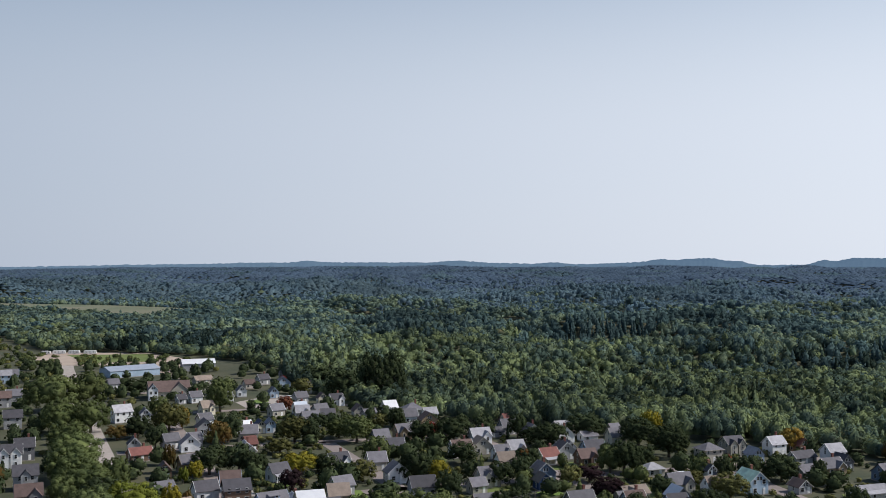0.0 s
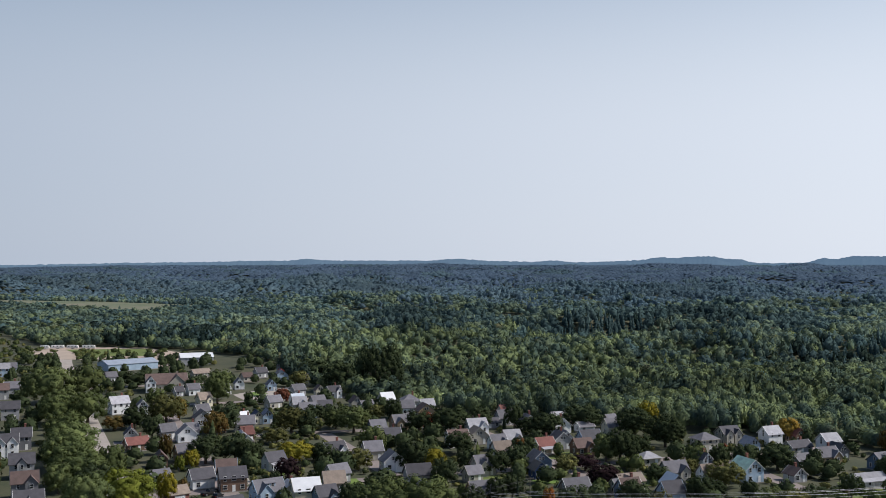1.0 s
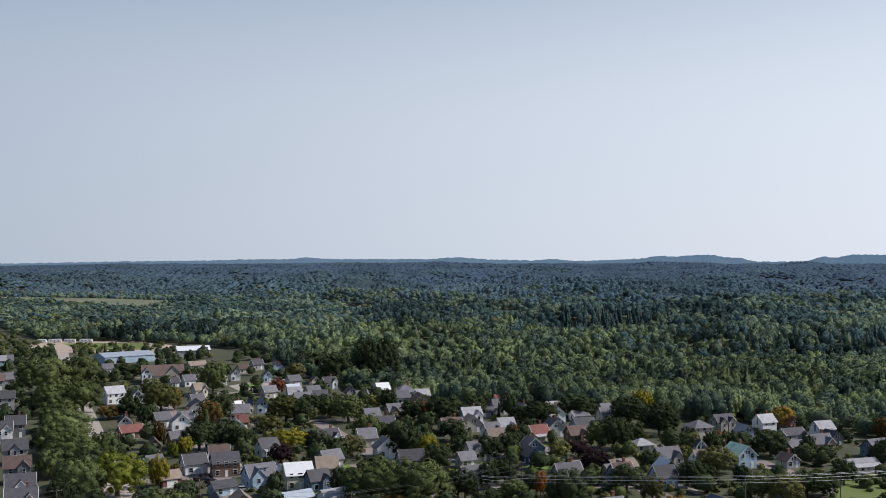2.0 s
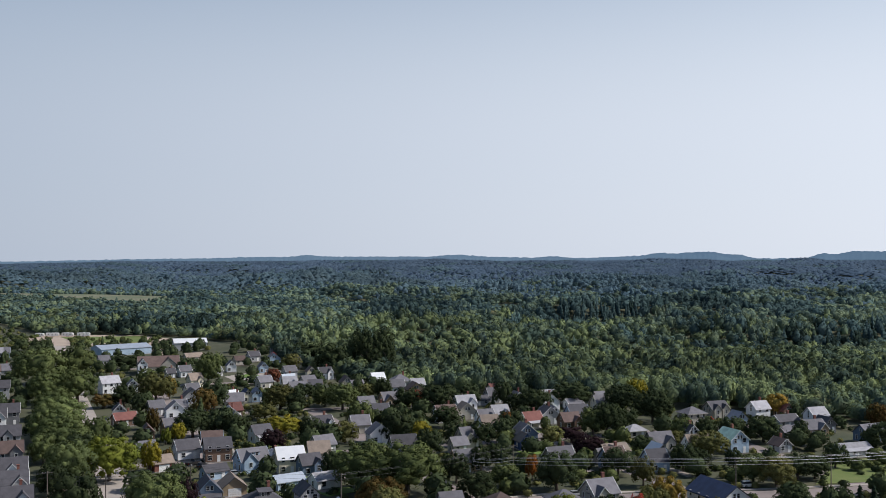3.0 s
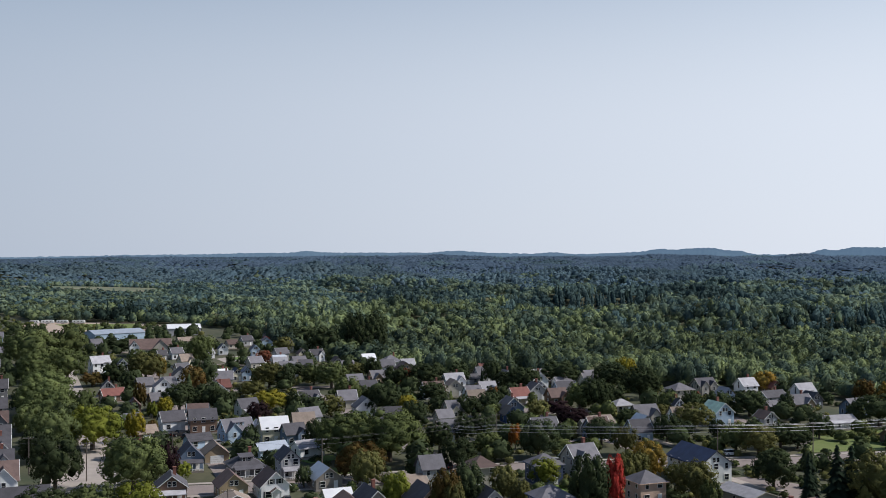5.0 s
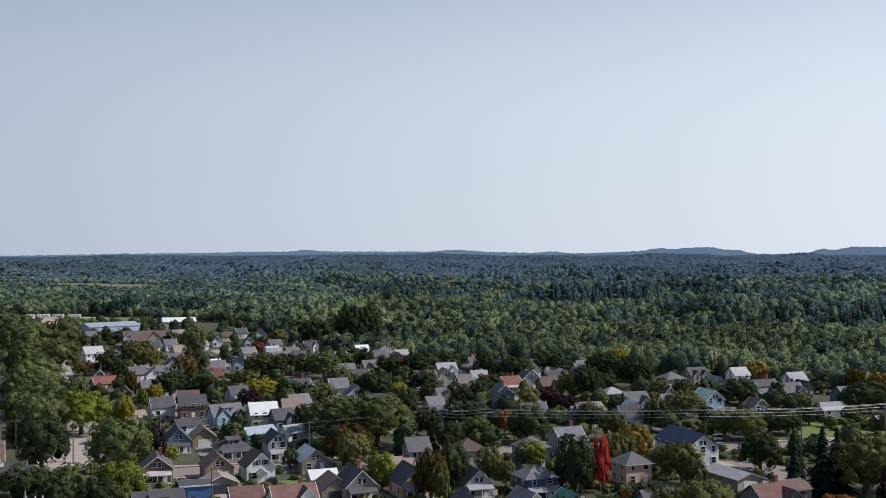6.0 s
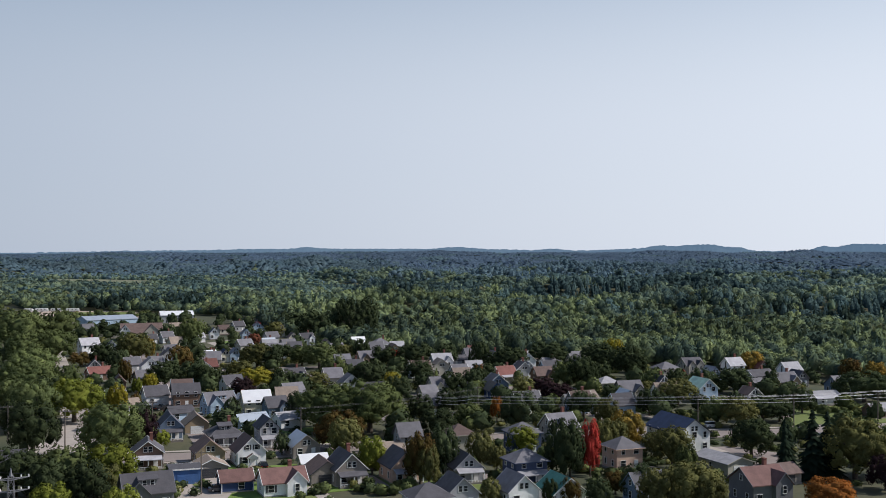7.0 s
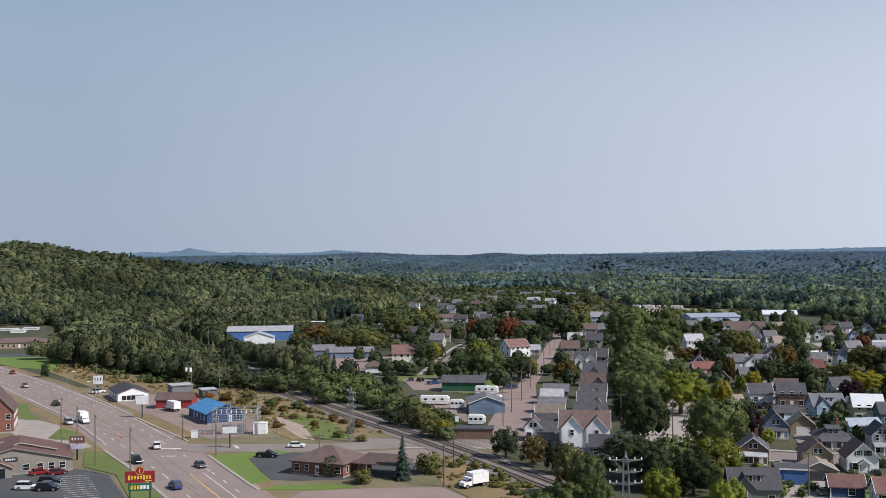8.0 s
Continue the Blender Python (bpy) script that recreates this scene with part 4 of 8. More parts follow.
# ---- houses ----
def window_meshes(w, h):
    bm = bmesh.new()
    for sx, sz, px, pz in ((w + 0.12, 0.06, 0, h / 2 + 0.03), (w + 0.2, 0.07, 0, -h / 2 - 0.035), (0.06, h, -w / 2 - 0.03, 0), (0.06, h, w / 2 + 0.03, 0), (w, 0.035, 0, 0)):
        box(bm, px, -0.03, pz, sx, 0.1, sz)
    fr = mesh_of("window", bm, M["trim"])
    bm = bmesh.new()
    box(bm, 0, -0.01, 0, w, 0.04, h)
    return fr, mesh_of("pane", bm, M["glass"])


WIN = {"s": window_meshes(0.85, 1.4), "m": window_meshes(1.25, 1.4), "g": window_meshes(0.75, 1.1), "b": window_meshes(2.4, 1.5)}


def window(parent, kind, x, y, z, turn):
    """A framed window on a wall of a house; turn: degrees about z of the way the wall faces from -y."""
    fr = part("window", WIN[kind][0], None, parent)
    fr.matrix_local = pose(x, y, z, 0, 0, turn)
    part("pane", WIN[kind][1], None, fr, "dark window glass")


DOOR = []


def door(parent, x, y, z, turn, material="trim"):
    if not DOOR:
        bm = bmesh.new()
        box(bm, 0, -0.02, 1.05, 1.0, 0.08, 2.1)
        box(bm, 0, -0.05, 1.55, 0.55, 0.06, 0.7)
        DOOR.append(mesh_of("door", bm, M["trim"]))
        bm = bmesh.new()
        tube(bm, (0.36, -0.1, 1.0), (0.36, -0.02, 1.0), 0.05, 0.05, 6)
        DOOR.append(mesh_of("handle", bm, M["steel"]))
    ob = part("door", DOOR[0], None, parent)
    ob.matrix_local = pose(x, y, z, 0, 0, turn)
    part("handle", DOOR[1], None, ob)


def gable_roof(bm, w, d, eave, rise, over=0.4, thick=0.2, y0=0.0, x0=0.0):
    """A folded roof slab whose ridge runs along y."""
    slope = rise / (w / 2)
    ex, ez = w / 2 + over, eave - over * slope
    q = [(x0 - ex, ez), (x0, eave + rise), (x0 + ex, ez), (x0 + ex, ez + thick), (x0, eave + rise + thick), (x0 - ex, ez + thick)]
    ya, yb = y0 - d / 2 - over, y0 + d / 2 + over
    front, back = [bm.verts.new((a, ya, c)) for a, c in q], [bm.verts.new((a, yb, c)) for a, c in q]
    for i, j in ((0, 1), (1, 2)):
        bm.faces.new((front[i], front[j], front[5 - j], front[5 - i]))
        bm.faces.new((back[5 - i], back[5 - j], back[j], back[i]))
    for i in range(6):
        bm.faces.new((front[i], front[(i + 1) % 6], back[(i + 1) % 6], back[i]))


def gable_body(bm, w, d, eave, rise, y0=0.0, x0=0.0, z0=-0.3):
    a = [(x0 - w / 2, z0), (x0 + w / 2, z0), (x0 + w / 2, eave), (x0, eave + rise), (x0 - w / 2, eave)]
    solid(bm, [(x, y0 - d / 2, z) for x, z in a], [(x, y0 + d / 2, z) for x, z in a])


def rake(w, y, eave, rise, over=0.4, x0=0.0):
    """The sloping boards along a gable's edge, joined at the top."""
    bm = bmesh.new()
    slope = rise / (w / 2)
    ex, ez = w / 2 + over, eave - over * slope
    q = [(x0 - ex, ez + 0.02), (x0, eave + rise + 0.02), (x0 + ex, ez + 0.02), (x0 + ex, ez + 0.205), (x0, eave + rise + 0.205), (x0 - ex, ez + 0.205)]
    front, back = [bm.verts.new((a, y - 0.04, c)) for a, c in q], [bm.verts.new((a, y + 0.04, c)) for a, c in q]
    for i, j in ((0, 1), (1, 2)):
        k, l = 5 - j, 5 - i
        bm.faces.new((front[i], front[j], front[k], front[l]))
        bm.faces.new((back[l], back[k], back[j], back[i]))
    for i in range(6):
        bm.faces.new((front[i], front[(i + 1) % 6], back[(i + 1) % 6], back[i]))
    return bm


WALL_WORDS = dict(white="white", cream="cream", grey="grey", dgrey="dark grey", blue="blue", lblue="pale blue", navy="navy blue", tan="tan", brown="brown", pink="pale pink",
                  green="dark green", red="red", beige="beige", slate="slate blue", denim="dark denim blue", yellow="pale yellow", taupe="taupe")
ROOF_WORDS = dict(maroon="maroon shingle", grey="grey shingle", dark="dark grey shingle", brown="brown shingle", red="reddish shingle", light="light grey shingle", tan="tan shingle", blue="dark blue",
                  bblue="bright blue metal", green="teal green", mint="pale green", white="white metal", metal="grey metal")


def house(x, y, rot, w, d, eave, rise, ridge, wall, roof, porch="", dormer=0, chimney=0, wing="", kind="house", bare=0, extra="", z=0.0, shutters=0):
    """A wooden house. ridge: a (gable to the street), c (ridge along the street), h (hip), f (flat). Its front faces -y before the turn."""
    BUILT.append((x, y, max(w, d) / 2 + 1.5))
    YARDS.append((x, y, rot, w, d))
    storeys = "two-storey" if eave > 4.4 else ("low" if kind != "house" else "one-storey")
    form = {"a": "gable", "c": "gable", "h": "hip", "f": "flat"}[ridge]
    label = f"{WALL_WORDS.get(wall, 'red brick')} {storeys} {kind} with {ROOF_WORDS[roof]} {form} roof"
    if porch:
        label = label.replace("with", "with porch and")
    if extra:
        label += " " + extra
    H = thing(kind.replace(" ", "_"), x, y, z, rot, label, kind)
    wm = M["brick"] if wall == "brick" else M["wall_" + wall]
    rm = M["roof_" + roof]
    bw, br, bt = bmesh.new(), bmesh.new(), []
    if ridge == "a":
        gable_body(bw, w, d, eave, rise)
        gable_roof(br, w, d, eave, rise)
        bt += [rake(w, -d / 2 - 0.44, eave, rise), rake(w, d / 2 + 0.44, eave, rise)]
    elif ridge == "c":
        gable_body(bw, d, w, eave, rise)
        gable_roof(br, d, w, eave, rise)
        bt += [rake(d, -w / 2 - 0.44, eave, rise), rake(d, w / 2 + 0.44, eave, rise)]
        for b in (bw, br, *bt):
            bmesh.ops.rotate(b, verts=b.verts[:], cent=(0, 0, 0), matrix=Matrix.Rotation(radians(-90), 3, "Z"))
    elif ridge == "h":
        box(bw, 0, 0, (eave - 0.3) / 2, w, d, eave + 0.3)
        o = 0.5
        k = max(w - d, 0) / 2
        kd = max(d - w, 0) / 2
        for dz, bmx in ((0.0, br),):
            base = [(-w / 2 - o, -d / 2 - o), (w / 2 + o, -d / 2 - o), (w / 2 + o, d / 2 + o), (-w / 2 - o, d / 2 + o)]
            lo = [br.verts.new((a, b, eave - 0.1)) for a, b in base]
            md = [br.verts.new((a, b, eave + 0.1)) for a, b in base]
            r1, r2 = br.verts.new((-k, -kd, eave + rise)), br.verts.new((k + 0.01, kd + 0.01, eave + rise))
            br.faces.new(lo[::-1])
            for i in range(4):
                br.faces.new((lo[i], lo[(i + 1) % 4], md[(i + 1) % 4], md[i]))
            if w >= d:
                br.faces.new((md[0], md[1], r2, r1)); br.faces.new((md[1], md[2], r2)); br.faces.new((md[2], md[3], r1, r2)); br.faces.new((md[3], md[0], r1))
            else:
                br.faces.new((md[0], md[1], r1)); br.faces.new((md[1], md[2], r2, r1)); br.faces.new((md[2], md[3], r2)); br.faces.new((md[3], md[0], r1, r2))
        for sx, sy, lx, ly in ((0, -d / 2 - 0.53, w + 1.1, 0.06), (0, d / 2 + 0.53, w + 1.1, 0.06), (-w / 2 - 0.53, 0, 0.06, d + 1), (w / 2 + 0.53, 0, 0.06, d + 1)):
            bt.append(bmesh.new())
            box(bt[-1], sx, sy, eave, lx, ly, 0.18)
    else:
        box(bw, 0, 0, (eave - 0.3) / 2, w, d, eave + 0.3)
        box(br, 0, 0, eave + 0.12, w + 0.5, d + 0.5, 0.24)
        for sx, sy, lx, ly in ((0, -d / 2 - 0.27, w + 0.6, 0.05), (0, d / 2 + 0.27, w + 0.6, 0.05)):
            bt.append(bmesh.new())
            box(bt[-1], sx, sy, eave + 0.1, lx, ly, 0.3)
    if wing:
        # a cross gable that comes forward: place along the front, width
        wx, ww, wd = {"l": (-w * 0.24, w * 0.46, 1.2), "r": (w * 0.24, w * 0.46, 1.2), "m": (0, w * 0.4, 0.9), "lr": (-w * 0.25, w * 0.42, 0.8)}[wing]
        for px_ in ((wx, -wx) if wing == "lr" else (wx,)):
            r2 = min(rise * 0.92, ww * 0.55)
            b2, b3 = bmesh.new(), bmesh.new()
            gable_body(b2, ww, d / 2 + wd, eave, r2, y0=-d / 4 - wd / 2, x0=px_)
            gable_roof(b3, ww, d / 2 + wd, eave, r2, over=0.3, y0=-d / 4 - wd / 2, x0=px_)
            part("wall", b2, wm, H)
            part("roof", b3, rm, H, ROOF_WORDS[roof] + " roof")
            bt.append(rake(ww, -d / 2 - wd - 0.34, eave, r2, over=0.3, x0=px_))
            if not bare:
                window(H, "s", px_, -d / 2 - wd - 0.05, eave - 1.0, 0)
                if eave > 4.4:
                    window(H, "s", px_, -d / 2 - wd - 0.05, 1.7, 0)
    part("wall", bw, wm, H)
    part("roof", br, rm, H, ROOF_WORDS[roof] + " roof")
    pick = int(abs(x) * 7 + abs(y) * 3) % 5
    edge = M["dark_trim"] if roof == "blue" or pick == 0 else (M["trim"] if pick < 2 or wall == "white" else (wm if wall != "brick" else M["wall_taupe"]))
    for b in bt:
        part("trim", b, edge, H)
    bf = bmesh.new()
    box(bf, 0, 0, 0.1, w + 0.12, d + 0.12, 0.5)
    part("foundation", bf, M["stone"], H)
    if chimney or (kind == "house" and pick == 1 and not bare and ridge != "f"):
        bc = bmesh.new()
        cx = w * 0.2 if ridge != "a" else w * 0.12
        box(bc, cx, d * 0.1, eave + rise * 0.8 + 0.5, 0.7, 0.7, rise * 0.5 + 1.4)
        box(bc, cx, d * 0.1, eave + rise * 1.05 + 1.2, 0.85, 0.85, 0.16)
        part("chimney", bc, M["brick"], H, "brick chimney")
    if dormer:
        bd, bdr = bmesh.new(), bmesh.new()
        dw = min(w * 0.4, 3.4)
        zb = eave + rise * 0.32
        box(bd, 0, -d * 0.2, zb + 0.55, dw, d * 0.24, 1.5)
        part("dormer", bd, wm, H)
        solid(bdr, [(-dw / 2 - 0.3, -d * 0.32 - 0.4, zb + 1.25), (dw / 2 + 0.3, -d * 0.32 - 0.4, zb + 1.25), (dw / 2 + 0.3, 0, zb + 1.75), (-dw / 2 - 0.3, 0, zb + 1.75)],
              [(-dw / 2 - 0.3, -d * 0.32 - 0.4, zb + 1.4), (dw / 2 + 0.3, -d * 0.32 - 0.4, zb + 1.4), (dw / 2 + 0.3, 0, zb + 1.95), (-dw / 2 - 0.3, 0, zb + 1.95)])
        part("dormer_roof", bdr, rm, H)
        for k in (-1, 1):
            window(H, "g", k * dw * 0.22, -d * 0.32 - 0.05, zb + 0.62, 0)
    if porch == "e":  # a small gabled hood on two posts over the front door
        be, bh = bmesh.new(), bmesh.new()
        gable_body(be, 2.3, 1.2, 2.35, 0.75, y0=-d / 2 - 0.62, z0=2.15)
        gable_roof(bh, 2.3, 1.2, 2.35, 0.75, over=0.25, thick=0.14, y0=-d / 2 - 0.62)
        part("porch_gable", be, wm, H)
        part("porch_roof", bh, rm, H)
        bt = rake(2.3, -d / 2 - 1.5, 2.35, 0.75, over=0.25)
        part("trim", bt, M["trim"], H)
        for k in (-1, 1):
            bp = bmesh.new()
            box(bp, k * 1.0, -d / 2 - 1.1, 1.12, 0.16, 0.16, 2.1)
            part("post", bp, M["trim"], H)
        bp = bmesh.new()
        box(bp, 0, -d / 2 - 0.7, 0.1, 2.4, 1.35, 0.3)
        part("porch_floor", bp, M["concrete"], H)
    elif porch:
        pw = w * 0.92
        pd = 2.2
        yf = -d / 2 - (1.2 if wing in ("l", "r") else (0.9 if wing == "m" else 0))
        bp = bmesh.new()
        solid(bp, [(-pw / 2, yf - pd, 2.45), (pw / 2, yf - pd, 2.45), (pw / 2, yf, 3.1), (-pw / 2, yf, 3.1)], [(-pw / 2, yf - pd, 2.62), (pw / 2, yf - pd, 2.62), (pw / 2, yf, 3.28), (-pw / 2, yf, 3.28)])
        part("porch_roof", bp, M["roof_light"] if porch == "w" else rm, H)
        bp = bmesh.new()
        box(bp, 0, yf - pd / 2, 0.25, pw, pd - 0.1, 0.5)
        part("porch_floor", bp, M["wall_taupe"], H)
        n = 3 if w < 7.5 else 4
        for k in range(n):
            bp = bmesh.new()
            box(bp, -pw / 2 + 0.15 + k * (pw - 0.3) / (n - 1), yf - pd + 0.15, 1.5, 0.16, 0.16, 2.0)
            part("post", bp, M["trim"], H)
        bp = bmesh.new()
        box(bp, 0, yf - pd + 0.15, 0.95, pw - 0.2, 0.06, 0.1)
        for k in range(int(pw / 0.35)):
            box(bp, -pw / 2 + 0.2 + k * 0.35, yf - pd + 0.15, 0.72, 0.06, 0.05, 0.42)
        part("railing", bp, M["trim"], H)
    if bare == 2:
        return H
    yf = -d / 2
    if bare == 3:  # closed side of a garage: one paired window, white corner boards
        window(H, "m", w * 0.12, yf - 0.02, 1.45, 0)
        window(H, "s", -w / 2 - 0.02, 0, 1.45, -90)
        for sx, sy in ((-1, -1), (1, -1), (-1, 1), (1, 1)):
            bp = bmesh.new()
            box(bp, sx * w / 2, sy * d / 2, eave / 2, 0.2, 0.2, eave - 0.1)
            part("corner_board", bp, M["trim"], H)
        return H
    if bare == 1:  # garage: wide door in front, one window on each side
        bg_ = bmesh.new()
        gw = min(w * 0.55, 4.8)
        for k in range(4):
            box(bg_, 0, yf - 0.03, 0.3 + k * 0.54, gw, 0.08, 0.5)
        part("garage_door", bg_, wm if wall in ("blue", "navy", "slate") else M["dark_trim" if wall in ("dgrey", "taupe", "brown") else "trim"], H)
        for s in (-1, 1):
            window(H, "s", s * w / 2, 0, 1.5, s * 90)
        return H
    floors = 2 if eave > 4.4 else 1
    nf = max(2, int(w / 2.6))
    for fl in range(floors):
        zc = 1.7 + fl * 2.75
        for k in range(nf):
            px_ = (k + 0.5) * w / nf - w / 2
            if wing and (abs(px_ - wx) < ww / 2 + 0.2 or (wing == "lr" and abs(px_ + wx) < ww / 2 + 0.2)):
                continue
            if fl == 0 and k == nf // 2:
                door(H, px_, yf, 0.3, 0)
            else:
                window(H, "s" if (k + fl) % 2 else "m", px_, yf - 0.02, zc, 0)
                if shutters:
                    for side_x in (-1, 1):
                        bs = bmesh.new()
                        box(bs, px_ + side_x * (0.72 if (k + fl) % 2 else 0.92), yf - 0.04, zc, 0.42, 0.06, 1.5)
                        part("shutter", bs, M["dark_trim"], H, "black window shutter")
        ns = max(1, int(d / 3.2))
        for k in range(ns):
            for s in (-1, 1):
                window(H, "s", s * (w / 2 + 0.02), (k + 0.5) * d / ns - d / 2, zc, s * 90)
    if ridge == "a" and rise > 1.8:
        for s in ((-1.0, 1.0) if shutters else (-0.55, 0.55)):
            window(H, "g", s, yf - 0.02, eave + rise * 0.32, 0)
            for side_x in (-1, 1) if shutters else ():
                bs = bmesh.new()
                box(bs, s + side_x * 0.62, yf - 0.04, eave + rise * 0.32, 0.36, 0.06, 1.15)
                part("shutter", bs, M["dark_trim"], H, "black window shutter")
    elif ridge == "c" and rise > 1.8:
        for s in (-1, 1):
            window(H, "g", s * (w / 2 + 0.02), 0, eave + rise * 0.32, s * 90)
    return H


# ---- houses and trees of the town ----
house(-51.9, 246.2, 17, 6.8, 7.2, 3.8, 2.6, 'a', 'brown', 'dark', porch='w')
house(-41.2, 207.0, 26, 9.2, 6.9, 3.6, 3.20, 'c', 'dgrey', 'dark', dormer=1, wing='l')
house(-39.4, 230.1, 19, 6.5, 6, 3.2, 0.20, 'f', 'blue', 'dark', kind='garage', bare=1)
house(-38.9, 250.2, 22, 6.6, 8.0, 3.2, 2.75, 'a', 'tan', 'brown')
house(-35.4, 236.2, 22, 7.2, 6, 2.5, 1.6, 'a', 'taupe', 'tan', kind='garage', bare=1)
house(-27.0, 222.6, 21, 6.5, 5.8, 2.4, 1.8, 'c', 'navy', 'maroon', kind='garage', bare=3)
house(-56.4, 282.9, 20, 6.4, 8.0, 3.6, 3.20, 'a', 'slate', 'dark', porch='r')
house(-52.0, 293.8, 20, 6.5, 8, 2.5, 2.60, 'a', 'tan', 'tan', kind='garage', bare=1)
house(-76.8, 343.8, 32, 7.3, 5.4, 3.6, 2.70, 'c', 'white', 'dark')
house(-66.2, 340.7, 20, 8.2, 7.5, 4.6, 2.8, 'c', 'brown', 'dark')
house(-52.4, 325.1, 35, 9.2, 6.5, 3.6, 3.20, 'c', 'lblue', 'grey', dormer=1, wing='l')
house(-61.1, 312.5, 36, 6.9, 5.0, 2.7, 1.65, 'c', 'lblue', 'dark')
house(-80.2, 325.4, 36, 6, 6, 2.7, 1.98, 'c', 'brick', 'tan', kind='garage', bare=1)
house(-40.6, 323.0, 20, 8, 8.5, 4.6, 3.00, 'c', 'cream', 'white')
house(-45.8, 326.8, 20, 4.5, 6, 4, 1.80, 'a', 'cream', 'light')
house(-98.5, 376.7, 20, 4.4, 6.4, 3.6, 2.29, 'a', 'brown', 'brown')
house(-92.5, 352.1, 37, 6.2, 4.6, 2.7, 1.60, 'c', 'grey', 'grey')
house(-116.6, 410.1, 36, 8.5, 6.2, 2.9, 2.30, 'c', 'brown', 'red')
house(-152.3, 505.2, 39, 8.5, 6.2, 5.4, 3.00, 'c', 'white', 'light')
house(-139.1, 498.2, 21, 4.4, 6.4, 5.4, 2.29, 'a', 'white', 'grey')
house(-124.0, 427.9, 20, 4.8, 6.4, 3.6, 2.50, 'a', 'grey', 'dark')
house(-111.5, 435.9, 38, 6.2, 5.4, 3.6, 2.70, 'c', 'grey', 'grey')
house(-102.4, 438.2, 34, 5.4, 5.4, 3.6, 2.70, 'c', 'grey', 'grey')
house(-93.2, 388.9, 35, 6.2, 5.4, 3.6, 2.70, 'c', 'tan', 'grey')
house(-110.2, 492.8, 40, 6.2, 5.4, 3.6, 2.70, 'c', 'white', 'grey')
house(-118.2, 532.6, 37, 6.2, 6.2, 3.6, 3.10, 'c', 'cream', 'tan', wing='r')
house(-77.9, 429.2, 33, 4.6, 5.4, 3.6, 2.70, 'c', 'brown', 'red')
house(-58.0, 373.2, 40, 6.9, 5.4, 3.6, 2.70, 'c', 'white', 'dark', porch='w')
house(-113.2, 598.7, 19, 5.2, 6.4, 3.6, 2.70, 'a', 'white', 'grey')
house(-88.7, 476.9, 38, 5.4, 4.6, 2.9, 2.30, 'c', 'grey', 'white')
house(-81.7, 475.6, 22, 4.4, 6.4, 3.6, 2.29, 'a', 'cream', 'blue')
house(-77.3, 476.5, 20, 5.2, 6.4, 3.6, 2.70, 'a', 'lblue', 'light')
house(-40.4, 275.0, 24, 8.0, 8.0, 2.9, 2.8, 'h', 'dgrey', 'dark', dormer=1, porch='r', chimney=1)
house(-29.3, 249.6, 23, 6.6, 8.0, 3.6, 3.1, 'a', 'white', 'brown', porch='e', shutters=1)
house(-16.8, 219.6, 23, 8.9, 6.2, 2.9, 2.30, 'c', 'white', 'maroon', wing='r', shutters=1)
house(-28.9, 272.6, 22, 4.8, 7.2, 5.1, 2.4, 'a', 'grey', 'dark', porch='w')
house(-37.6, 298.8, 38, 8.5, 4.6, 2.7, 1.60, 'c', 'lblue', 'metal')
house(-27.3, 300.8, 36, 7.7, 5.4, 2.7, 1.78, 'c', 'white', 'light')
house(-34.1, 318.8, 32, 6.2, 5.4, 3.6, 2.70, 'c', 'slate', 'dark', wing='r')
house(-33.7, 351.1, 38, 6.9, 5.4, 3.6, 2.70, 'c', 'grey', 'grey')
house(-38.8, 390.9, 33, 7.7, 6.2, 3.6, 3.10, 'c', 'white', 'dark', wing='r', chimney=1)
house(-18.2, 260.6, 23, 6.6, 8.8, 2.9, 2.56, 'a', 'taupe', 'metal')
house(-13.2, 241.8, 24, 6.0, 4, 2.3, 1.5, 'c', 'beige', 'white', kind='garage', bare=1)
house(-9.6, 231.2, 20, 7.0, 8, 2.5, 2.4, 'a', 'taupe', 'brown', kind='garage', bare=1)
house(-4.6, 229.8, 22, 6.8, 8.8, 3.6, 3.20, 'a', 'taupe', 'dark', porch='r')
house(7.0, 232.8, 22, 6.8, 8.8, 3.6, 3.20, 'a', 'pink', 'dark', porch='w')
house(7.7, 259.0, 21, 5.4, 5.4, 5.4, 2.70, 'c', 'grey', 'grey')
house(3.5, 254.8, 29, 6, 5, 2.5, 1.70, 'c', 'beige', 'tan', kind='garage', bare=1)
house(-26.3, 443.7, 25, 6.5, 6.2, 3.6, 3.10, 'c', 'slate', 'grey')
house(-16.8, 458.5, 28, 8.5, 6.2, 3.6, 3.10, 'c', 'tan', 'grey', wing='l')
house(-27.0, 532.7, 28, 6.5, 6.2, 3.6, 3.10, 'c', 'white', 'white')
house(-15.3, 524.7, 20, 9, 8, 3.8, 3.00, 'h', 'beige', 'grey')
house(-6.6, 511.2, 24, 6.2, 5.4, 3.6, 2.70, 'c', 'white', 'light')
house(2.8, 452.7, 25, 6.9, 5.4, 3.6, 2.70, 'c', 'cream', 'tan')
house(14.8, 365.0, 25, 6.9, 6.2, 3.6, 3.10, 'c', 'beige', 'grey', wing='l')
house(10.9, 354.0, 28, 5.4, 4.6, 2.9, 2.30, 'c', 'beige', 'grey')
house(-71.3, 530.7, 33, 6.2, 5.4, 3.6, 2.70, 'c', 'white', 'metal')
house(-82.1, 524.0, 40, 6.9, 5.4, 3.6, 2.70, 'c', 'beige', 'grey')
house(-60.5, 524.0, 37, 6.9, 5.4, 3.6, 2.70, 'c', 'grey', 'grey')
house(-76.5, 570.8, 39, 6.9, 5.4, 3.6, 2.70, 'c', 'grey', 'grey')
